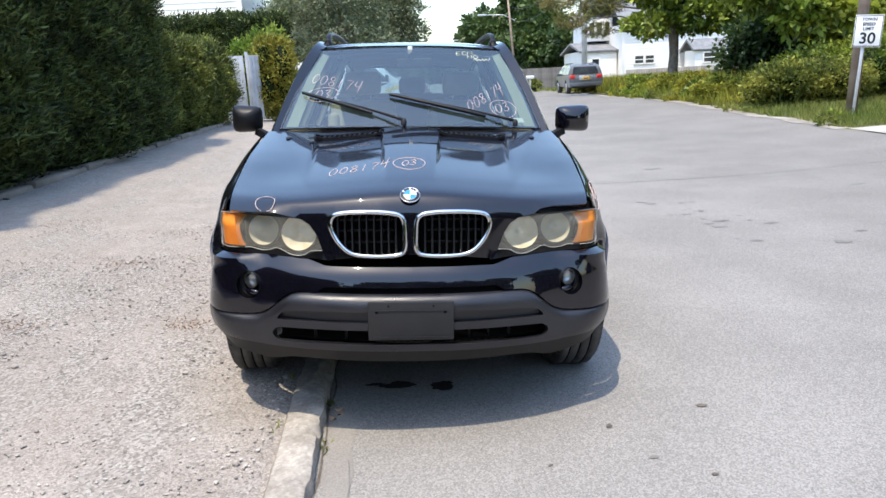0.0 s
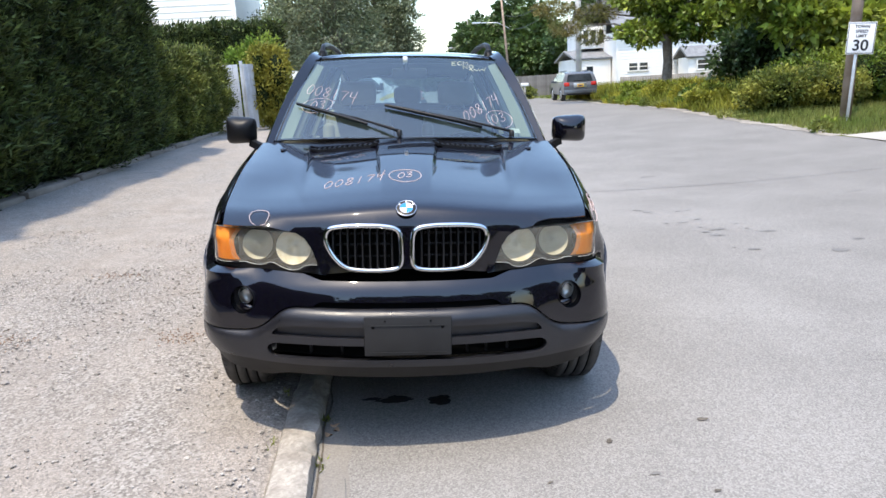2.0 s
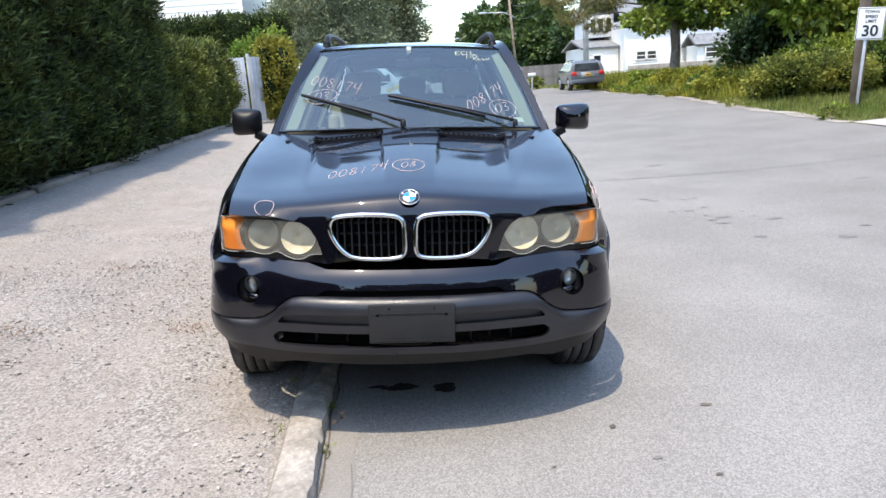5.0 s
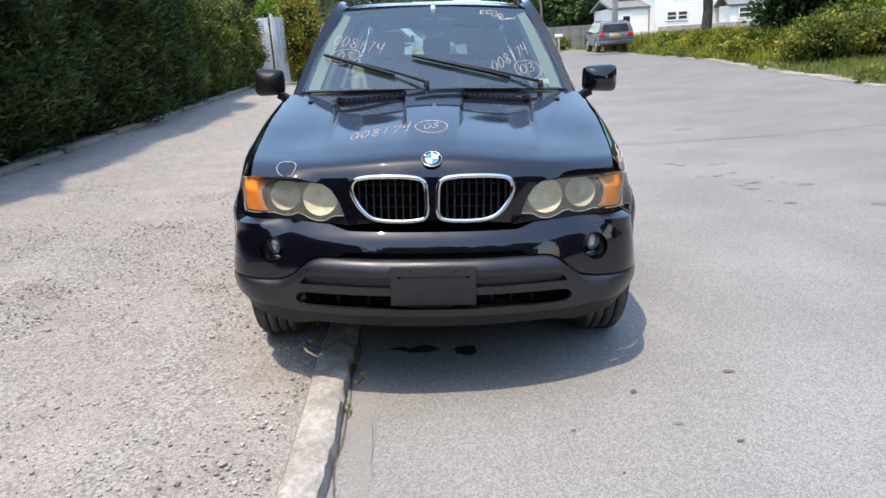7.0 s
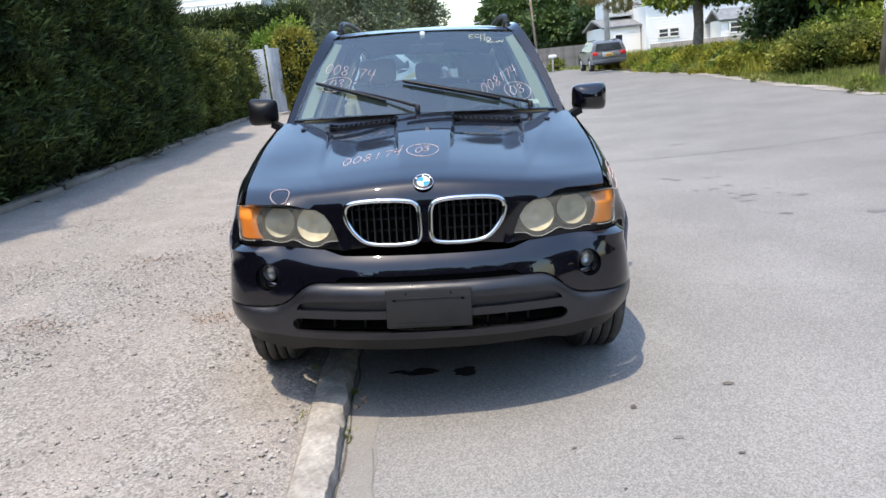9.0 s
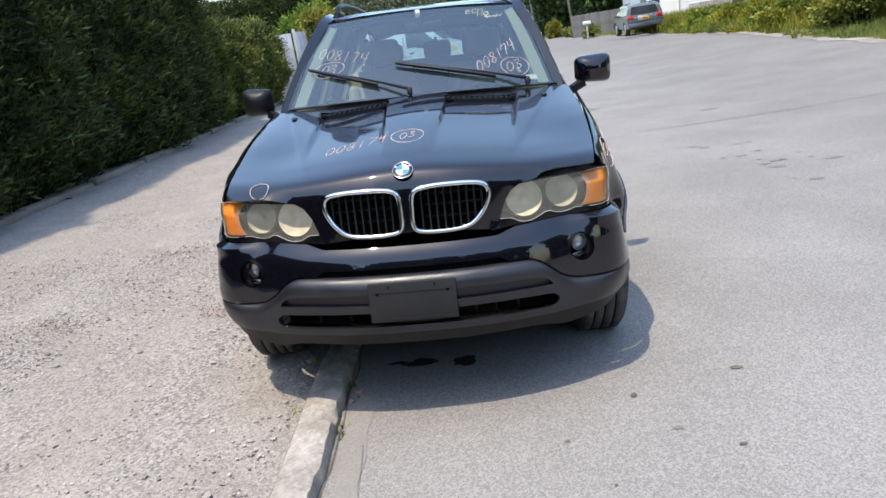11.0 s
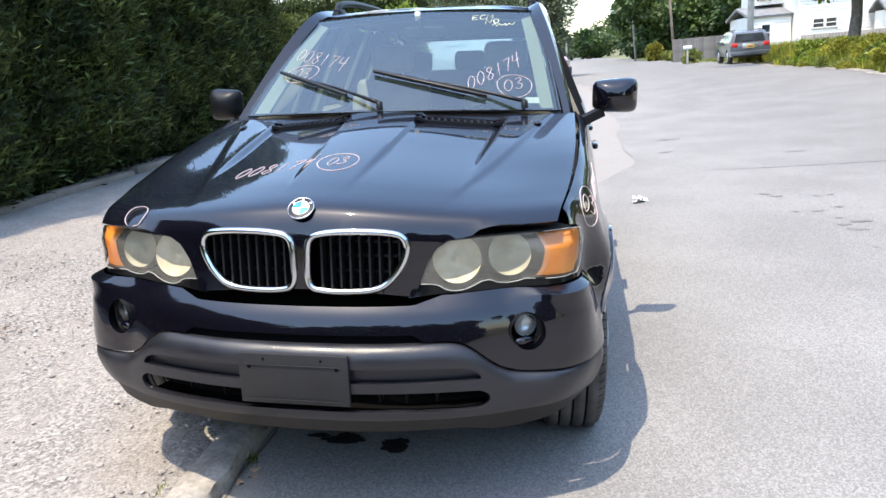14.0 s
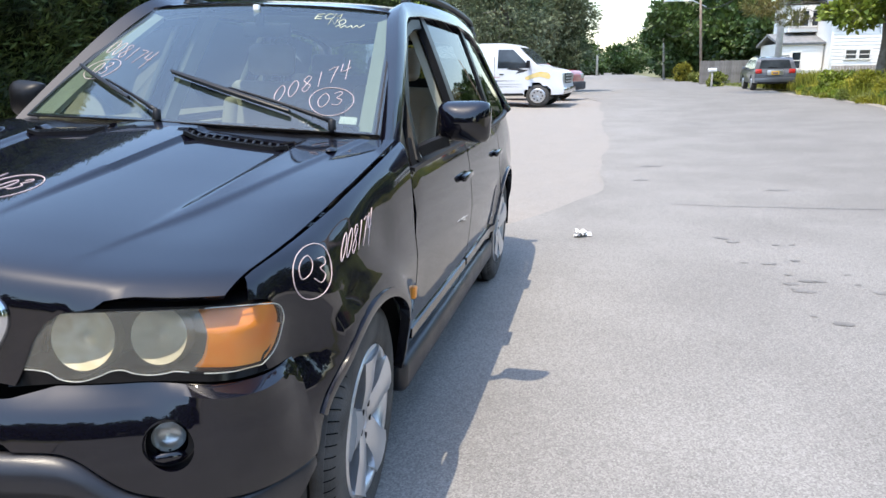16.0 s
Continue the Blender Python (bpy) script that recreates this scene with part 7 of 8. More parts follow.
def emblem():
    c, n = hood_at(0, 0.19, 0.0), (hood_at(0, 0.19, 0.1) - hood_at(0, 0.19, 0.0)).normalized()
    n = Vector((0, -0.62, 0.78)).normalized()
    m = Matrix.Translation(c + n * 0.004) @ n.to_track_quat("Z", "Y").to_matrix().to_4x4()
    f = lathe(bmesh.new(), [(0.0, 0.041), (0.005, 0.040), (0.006, 0.037), (0.005, 0.0)], 36, "z")
    f.transform(m)
    e = part("badge", f, TRIM, car, "round badge with blue and white quarters")
    f = lathe(bmesh.new(), [(0.003, 0.0415), (0.007, 0.040), (0.003, 0.0385)], 36, "z")
    f.transform(m)
    part("ring", f, CHROME, e)
    f = lathe(bmesh.new(), [(0.005, 0.0275), (0.008, 0.0265), (0.005, 0.0255)], 36, "z")
    f.transform(m)
    part("ring", f, CHROME, e)
    for k in range(4):
        bm = bmesh.new()
        v0 = bm.verts.new((0, 0, 0.0075))
        vs = [bm.verts.new((0.026 * math.cos(radians(a)), 0.026 * math.sin(radians(a)), 0.0068)) for a in np.linspace(k * 90, k * 90 + 90, 9)]
        for a, b in zip(vs, vs[1:]):
            bm.faces.new((v0, a, b))
        bm.transform(m)
        part("quarter", bm, BLUE if k % 2 else WHITE, e)
    for a in (35, 90, 145):
        bm = boxed((0.0335 * math.cos(radians(a)), 0.0335 * math.sin(radians(a)), 0.006), (0.007, 0.007, 0.002), 0.001)
        bm.transform(m)
        part("mark", bm, WHITE, e)


emblem()


def wheel(name, x, y, sgn, steer=0.0):
    root = part(name, lathe(bmesh.new(), [(-0.108, 0.232), (-0.116, 0.27), (-0.117, 0.320), (-0.104, 0.352), (-0.085, 0.364), (-0.03, 0.369), (0.03, 0.369), (0.085, 0.364), (0.104, 0.352), (0.117, 0.320), (0.116, 0.27), (0.108, 0.232), (-0.108, 0.232)], 64), RUBBER, car, "black road tyre on a silver five-spoke rim")
    root.name = name
    root.matrix_basis = pose(x, y, HUB_Z + 0.014, 0, 0, steer)
    # tread: four ribs; near-black strips paint the shade of grooves between and fine shoulder slots
    for rx in (-0.068, -0.024, 0.024, 0.068):
        part("tread_rib", lathe(bmesh.new(), [(rx - 0.0185, 0.362), (rx - 0.0175, 0.3715), (rx + 0.0175, 0.3715), (rx + 0.0185, 0.362)], 64), RUBBER, root)
    for rx in (-0.046, 0.0, 0.046):
        part("tread_groove", lathe(bmesh.new(), [(rx - 0.004, 0.3695), (rx + 0.004, 0.3695)], 64), RECESS_SHADE, root)
    bm = bmesh.new()
    for k in range(72):
        for e in (-1, 1):
            rows = []
            for px, pr in ((0.084, 0.3668), (0.095, 0.3610), (0.1045, 0.3535), (0.1110, 0.3400)):
                rows.append([bm.verts.new((e * px, pr * math.sin(a0), pr * math.cos(a0))) for a0 in (2 * math.pi * k / 72 - 0.005 + px * 0.4, 2 * math.pi * k / 72 + 0.005 + px * 0.4)])
            for p, q in zip(rows, rows[1:]):
                bm.faces.new((p[0], p[1], q[1], q[0]))
    part("tread_slots", bm, RECESS_SHADE, root)["kind"] = "stuff"
    rim = part("rim", lathe(bmesh.new(), [(sgn * q, r) for q, r in ((0.108, 0.238), (0.116, 0.232), (0.112, 0.222), (0.085, 0.214), (0.03, 0.205), (-0.09, 0.205), (-0.10, 0.232))], 48), SILVER, root, "silver alloy rim")
    part("hub", lathe(bmesh.new(), [(sgn * q, r) for q, r in ((0.03, 0.075), (0.085, 0.062), (0.098, 0.045), (0.102, 0.034), (0.096, 0.03), (0.100, 0.0))], 24), SILVER, rim)
    part("brake_disc", lathe(bmesh.new(), [(sgn * q, r) for q, r in ((-0.01, 0.0), (-0.01, 0.16), (-0.03, 0.162), (-0.03, 0.0))], 32), CABIN, root)
    for k in range(5):
        a = math.radians(90 + 72 * k)
        d, w = Vector((0, math.cos(a), math.sin(a))), Vector((0, -math.sin(a), math.cos(a)))
        pts = [Vector((sgn * q, 0, 0)) + d * r for q, r in ((0.085, 0.03), (0.098, 0.08), (0.105, 0.13), (0.106, 0.18), (0.108, 0.222))]
        bm = sweep(bmesh.new(), pts, [(0.010, -0.054), (0.016, -0.030), (0.018, 0.0), (0.016, 0.030), (0.010, 0.054), (-0.03, 0.044), (-0.03, -0.044)], (sgn, 0, 0), scales=[0.8, 0.84, 0.92, 1.08, 1.38])
        part("spoke", bm, SILVER, rim)
        b = lathe(bmesh.new(), [(sgn * 0.088, 0.011), (sgn * 0.104, 0.010), (sgn * 0.104, 0.0)], 8)
        b.transform(Matrix.Translation(d * 0.0 + (d * math.cos(math.pi / 5) + w * math.sin(math.pi / 5)) * 0.052))
        part("wheel_bolt", b, TRIM, rim)


for sgn in (1, -1):
    wheel("wheel", sgn * 0.798, FRONT_AXLE, sgn, 4)
    wheel("wheel", sgn * 0.782, REAR_AXLE, sgn)


def cabin():
    part("floor_tub", boxed((0, 2.75, 0.52), (1.5, 3.4, 0.10), 0.02), CABIN, car)
    part("firewall", boxed((0, 1.42, 0.80), (1.5, 0.05, 0.62), 0.02), CABIN, car)
    for sgn in (1, -1):
        part("door_lining", boxed((sgn * 0.80, 2.55, 0.82), (0.06, 2.2, 0.52), 0.02), BEIGE, car, "beige door lining")
    bm = bmesh.new()
    prof = spline([(1.25, 1.168), (1.32, 1.165), (1.42, 1.155), (1.55, 1.148), (1.68, 1.125), (1.80, 1.07), (1.84, 0.98), (1.80, 0.85), (1.70, 0.80)], 4)
    rows = [[bm.verts.new((x, y + (0.16 * max(0.0, (1.62 - y) / 0.37) - 0.04) * (x / 0.74) ** 2, z - 0.02 * (x / 0.74) ** 2 * (y < 1.5) + (0.045 * math.exp(-((x - 0.38) / 0.20) ** 2) if 1.6 < y < 1.82 else 0))) for y, z in prof] for x in np.linspace(-0.74, 0.74, 26)]
    for a, b in zip(rows, rows[1:]):
        for i in range(len(prof) - 1):
            bm.faces.new((a[i], b[i], b[i + 1], a[i + 1]))
    part("dashboard", bm, DASH, car, "grey dashboard with hooded instruments")
    sw = bmesh.new()
    ring = [Vector((0.185 * math.cos(t), 0.185 * math.sin(t), 0)) for t in np.linspace(0, 2 * math.pi, 37)[:-1]]
    sweep(sw, ring, [(0.014 * math.cos(t), 0.014 * math.sin(t)) for t in np.linspace(0, 2 * math.pi, 9)[:-1]], (0, 0, 1), True)
    mw = Matrix.Translation((0.375, 1.97, 1.035)) @ pose(0, 0, 0, -66, 0, 0)
    sw.transform(mw)
    s = part("steering_wheel", sw, CABIN, car, "dark steering wheel")
    part("wheel_boss", boxed((0, 0, -0.01), (0.16, 0.12, 0.05), 0.02, mw), CABIN, s)
    part("wheel_spoke", boxed((0, 0, -0.01), (0.34, 0.045, 0.02), 0.008, mw), CABIN, s)
    part("wheel_spoke", boxed((0, -0.09, -0.01), (0.05, 0.17, 0.02), 0.008, mw), CABIN, s)
    for x in (-0.375, 0.375):
        seat = part("front_seat", boxed((x, 2.42, 0.72), (0.52, 0.55, 0.18), 0.06, seg=4), BEIGE, car, "beige leather front seat")
        part("backrest", boxed((0, 0, 0.31), (0.50, 0.13, 0.66), 0.055, pose(x, 2.72, 0.70, -14, 0, 0), 4), BEIGE, seat)
        for e in (-1, 1):
            part("bolster", boxed((e * 0.22, -0.05, 0.28), (0.09, 0.10, 0.50), 0.04, pose(x, 2.72, 0.70, -14, 0, 0), 3), BEIGE, seat)
            part("headrest_post", boxed((e * 0.06, 0, 0.66), (0.014, 0.014, 0.14), 0.004, pose(x, 2.72, 0.70, -14, 0, 0)), GALV, seat)
        part("headrest", boxed((0, -0.01, 0.76), (0.28, 0.10, 0.18), 0.045, pose(x, 2.72, 0.70, -12, 0, 0), 4), BEIGE, seat)
    bench = part("rear_bench", boxed((0, 3.35, 0.76), (1.36, 0.5, 0.2), 0.06, seg=3), CABIN, car, "dark rear bench seat")
    part("backrest", boxed((0, 0, 0.3), (1.36, 0.16, 0.62), 0.05, pose(0, 3.68, 0.76, -16, 0, 0), 3), CABIN, bench)
    for x in (-0.42, 0, 0.42):
        part("headrest", boxed((x, 0, 0.68), (0.24, 0.09, 0.15), 0.04, pose(0, 3.68, 0.76, -14, 0, 0), 3), CABIN, bench)
    part("rear_view_mirror", boxed((0.02, 2.03, 1.575), (0.23, 0.035, 0.065), 0.015, seg=3), CABIN, car, "interior rear view mirror")
    part("mirror_stem", boxed((0.0, 2.0, 1.62), (0.03, 0.05, 0.06), 0.01), CABIN, car)
    part("inspection_sticker", patch([(0.805, 0.062), (0.885, 0.062), (0.885, 0.11), (0.805, 0.11)], lambda u, v: screen(u, v, -0.006), 0.1, thick=0), PAPER, car, "small white paper sticker")
    cloth = bmesh.new()
    bmesh.ops.create_icosphere(cloth, subdivisions=3, radius=0.09)
    for v in cloth.verts:
        v.co *= 1 + 0.35 * lump(*(v.co * 12))
        v.co.z = max(v.co.z * 0.55, -0.01)
    cloth.transform(Matrix.Translation((-0.50, 1.60, 1.135)) @ Matrix.Diagonal((1.5, 0.9, 0.9, 1)))
    part("cloth", cloth, BEIGE, car, "crumpled beige cloth on the dashboard")
    part("toll_tag", boxed((-0.005, 1.985, 1.655), (0.03, 0.02, 0.05), 0.006), PAPER, car)


cabin()

# ---- chalk numbers ----
GLYPH = {
    "0": [spline([(0.5, 1.0), (0.15, 0.75), (0.1, 0.35), (0.4, 0.0), (0.8, 0.25), (0.85, 0.7)], 5, True)],
    "8": [spline([(0.8, 0.85), (0.45, 1.0), (0.15, 0.8), (0.45, 0.55), (0.85, 0.28), (0.5, 0.0), (0.15, 0.22), (0.5, 0.52), (0.75, 0.75), (0.8, 0.85)], 5)],
    "1": [[(0.5, 0.98), (0.46, 0.5), (0.44, 0.0)]],
    "7": [[(0.05, 0.9), (0.45, 0.97), (0.9, 0.95), (0.6, 0.5), (0.4, 0.0)]],
    "4": [[(0.2, 1.0), (0.08, 0.5), (0.5, 0.47), (1.0, 0.55)], [(0.85, 1.1), (0.72, 0.5), (0.62, -0.15)]],
    "3": [spline([(0.15, 0.9), (0.6, 1.0), (0.75, 0.78), (0.4, 0.55), (0.8, 0.35), (0.6, 0.03), (0.1, 0.1)], 5)],
    "E": [[(0.9, 1.0), (0.1, 0.95), (0.15, 0.0), (0.95, 0.05)], [(0.12, 0.5), (0.75, 0.52)]],
    "C": [spline([(0.9, 0.85), (0.45, 1.0), (0.1, 0.5), (0.45, 0.0), (0.95, 0.12)], 5)],
    "M": [[(0.05, 0.0), (0.12, 1.0), (0.5, 0.4), (0.85, 1.0), (0.98, 0.0)]],
    "N": [[(0.08, 0.0), (0.1, 1.0), (0.85, 0.05), (0.9, 1.0)]],
    "O": [spline([(0.5, 1.0), (0.1, 0.5), (0.5, 0.0), (0.9, 0.5)], 6, True)],
    "~": [spline([(0.0, 0.4), (0.12, 0.8), (0.2, 0.2), (0.32, 0.7), (0.42, 0.25), (0.55, 0.7), (0.62, 0.2), (0.75, 0.7), (0.85, 0.3), (1.0, 0.9)], 4)],
}


def stroke(bm, pts, f, r):
    P = [f(u, v) for u, v in pts]
    P = [p for i, p in enumerate(P) if i == 0 or (p - P[i - 1]).length > 0.002]
    if len(P) > 1:
        tube(bm, P, r, 5)


def write_line(text, f, origin, along, up, size, gap, r, material, label):
    """Hand-drawn figures on a surface f(u, v); along and up are steps in u, v for one unit."""
    root = new("chalk_number")
    root.parent = car
    root["label"] = label
    for i, ch in enumerate(text):
        bm = bmesh.new()
        for st in GLYPH[ch]:
            loop = st + ([st[0]] if ch in "0O" else [])
            q = []
            for a, b in loop:
                s = i * (1 + gap) + a
                q.append((origin[0] + along[0] * s * size + up[0] * b * size, origin[1] + along[1] * s * size + up[1] * b * size))
            stroke(bm, q, f, r)
        part("figure", bm, material, root)
    return root


def ring_mark(f, c, a, b, r, material, label, turn=0.0, axes=None, span=(0.2, 2 * math.pi + 0.35)):
    bm = bmesh.new()
    pts = []
    for t in np.linspace(*span, 34):
        k = 1 + 0.03 * math.sin(3 * t)
        u, v = a * k * math.cos(t), b * k * math.sin(t)
        (ax, ay), (bx, by) = axes or ((math.cos(turn), math.sin(turn)), (-math.sin(turn), math.cos(turn)))
        pts.append((c[0] + u * ax + v * bx, c[1] + u * ay + v * by))
    stroke(bm, pts, f, r)
    return part("chalk_ring", bm, material, car, label)


def bonnet_pt(x, q):
    return hood_at(x, q, 0.0008)


def screen_pt(u, v):
    return screen(u, v, 0.0008)


def wing_pt(y, z):
    return fender_at(y, z, 1, 0.0002)


write_line("008174", bonnet_pt, (-0.372, 0.470), (0.040, 0.011), (0.006, 0.105), 1.0, 0.16, 0.0015, CHALK, "pink-white hand-written number 008174")
write_line("03", bonnet_pt, (-0.042, 0.526), (0.036, 0.012), (0.004, 0.075), 1.0, 0.0, 0.0015, CHALK, "pink-white hand-written number 03")
ring_mark(bonnet_pt, (-0.005, 0.568), 0.073, 0.088, 0.0015, CHALK, "pink-white oval round the number", 0.12)
ring_mark(lambda x, q: hood_at(x, q, 0.0035), (-0.606, 0.197), 0.042, 0.045, 0.0014, CHALK, "open pink-white ring on the bonnet", span=(-1.3, 4.5))
write_line("008174", screen_pt, (-0.90, 0.525), (0.070, -0.022), (0.010, 0.115), 1.0, 0.16, 0.0014, CHALK, "pink-white hand-written number 008174 on the glass")
write_line("03", screen_pt, (-0.812, 0.322), (0.066, 0.0), (0.006, 0.095), 1.0, 0.05, 0.0014, CHALK, "pink-white hand-written number 03 on the glass")
ring_mark(screen_pt, (-0.748, 0.367), 0.132, 0.085, 0.0014, CHALK, "pink-white ring round the number on the glass")
write_line("008174", screen_pt, (0.46, 0.15), (0.050, 0.036), (-0.012, 0.115), 1.0, 0.16, 0.0014, CHALK, "pink-white hand-written number 008174 on the glass")
write_line("03", screen_pt, (0.678, 0.143), (0.062, 0.02), (-0.004, 0.095), 1.0, 0.05, 0.0014, CHALK, "pink-white hand-written number 03 on the glass")
ring_mark(screen_pt, (0.744, 0.199), 0.107, 0.098, 0.0014, CHALK, "pink-white ring round the number on the glass")
write_line("ECM", screen_pt, (0.455, 0.868), (0.055, 0.006), (0.012, 0.055), 1.0, 0.1, 0.0016, CHALK_YELLOW, "yellow hand-written letters on the glass")
write_line("NO", screen_pt, (0.565, 0.822), (0.055, 0.006), (0.006, 0.055), 1.0, 0.1, 0.0016, CHALK_YELLOW, "yellow hand-written letters on the glass")
write_line("~", screen_pt, (0.62, 0.785), (0.18, 0.02), (0.006, 0.05), 1.0, 0.1, 0.0015, CHALK_YELLOW, "yellow scribble on the glass")
write_line("03", wing_pt, (0.492, 0.919), (0.045, -0.0165), (0.040, 0.038), 1.0, 0.0, 0.0014, CHALK, "pink-white hand-written number 03 on the wing")
ring_mark(wing_pt, (0.556, 0.920), 1, 1, 0.0014, CHALK, "pink-white ring round the number on the wing", axes=((0.058, -0.0215), (0.046, 0.043)))
write_line("008174", wing_pt, (0.67, 0.903), (0.034, -0.0008), (0.070, 0.034), 1.0, 0.12, 0.0014, CHALK, "pink-white hand-written number 008174 on the wing")



# ---- other vehicles ----
def vehicle(name, label, m, outline, wheels, width, paint, taper, panes, radius=0.34, tyre_w=0.22):
    """A vehicle out of its side outline (length, height), drawn in towards the roof, with arches, panes and wheels."""
    root = thing(name, label, "van" if "van" in name else "car", m)

    def half(z):
        return width / 2 * (1 - taper * float(sstep(outline_belt, top, z)) - 0.03 * (1 - float(sstep(0.3, 0.6, z))))

    top = max(z for _, z in outline)
    outline_belt = top * 0.62
    bm = bmesh.new()
    rim = resample(list(outline), 0.12)
    ra = [bm.verts.new((l, half(z), z)) for l, z in rim]
    rc = [bm.verts.new((l, 0, z + 0.015)) for l, z in rim]
    rb = [bm.verts.new((l, -half(z), z)) for l, z in rim]
    n = len(rim)
    for i in range(n):
        j = (i + 1) % n
        bm.faces.new((ra[i], ra[j], rc[j], rc[i]))
        bm.faces.new((rc[i], rc[j], rb[j], rb[i]))
    body = part("body", bm, paint, root, crease=30)
    for sg in (1, -1):
        loop = list(outline)
        sheet = patch(loop, lambda l, z: Vector((l, sg * half(z), z)), 0.12, [], 0)
        for fc in list(sheet.faces):
            c = fc.calc_center_median()
            if any(math.hypot(c.x - l, c.z - radius) < radius + 0.05 for l in wheels):
                sheet.faces.remove(fc)
        part("side_panel", sheet, paint, root)
        for l in wheels:
            bmw = lathe(bmesh.new(), [(-tyre_w / 2, radius * 0.62), (-tyre_w / 2, radius * 0.93), (-tyre_w * 0.35, radius), (tyre_w * 0.35, radius), (tyre_w / 2, radius * 0.93), (tyre_w / 2, radius * 0.62)], 32, "y")
            bmw.transform(Matrix.Translation((l, sg * (width / 2 - tyre_w / 2 - 0.02), radius)))
            w = part("wheel", bmw, RUBBER, root)
            hub = lathe(bmesh.new(), [(sg * 0.02, 0.0), (sg * 0.05, 0.05), (sg * 0.03, 0.10), (sg * 0.07, radius * 0.55), (sg * 0.06, radius * 0.66), (-sg * 0.05, radius * 0.64)], 24, "y")
            hub.transform(Matrix.Translation((l, sg * (width / 2 - 0.06), radius)))
            part("rim", hub, SILVER, w)
            for k in range(8):
                a = k * math.pi / 4
                # near-black discs paint the shade of the holes in the rim
                part("rim_hole", lathe(bmesh.new(), [(sg * (width / 2 + 0.002 - 0.004), 0.0), (sg * (width / 2 + 0.001 - 0.004), 0.028), (sg * (width / 2 - 0.02), 0.03)], 8, "y", (l + radius * 0.42 * math.cos(a), 0, radius + radius * 0.42 * math.sin(a))), RECESS_SHADE, w)
            ar = [(l + (radius + 0.06) * math.cos(t), radius + (radius + 0.06) * math.sin(t)) for t in np.linspace(-0.1, math.pi + 0.1, 18)]
            bma = bmesh.new()
            v0 = [bma.verts.new((a, sg * (width / 2 - 0.01), b)) for a, b in ar]
            v1 = [bma.verts.new((a, sg * (width / 2 - 0.45), b)) for a, b in ar]
            for i in range(len(ar) - 1):
                bma.faces.new((v0[i], v0[i + 1], v1[i + 1], v1[i]))
            bma.faces.new(v1)
            part("wheel_liner", bma, RECESS_SHADE, root)
        for lp in panes:
            part("side_window", patch(lp, lambda l, z: Vector((l, sg * (half(z) + 0.006), z)), 0.15, [], 0), DARK_PANE, root, "dark side window")
    return root, half


def across(root, name, l0, z0, l1, z1, w0, w1, off, material, label=""):
    """A pane or panel across the body between two edges of its outline."""
    d = Vector((l1 - l0, 0, z1 - z0)).normalized()
    nrm = Vector((d.z, 0, -d.x)) * off
    bm = bmesh.new()
    vs = [bm.verts.new(Vector(p) + nrm) for p in ((l0, -w0, z0), (l0, w0, z0), (l1, w1, z1), (l1, -w1, z1))]
    bm.faces.new(vs)
    return part(name, bm, material, root, label, smooth=False)


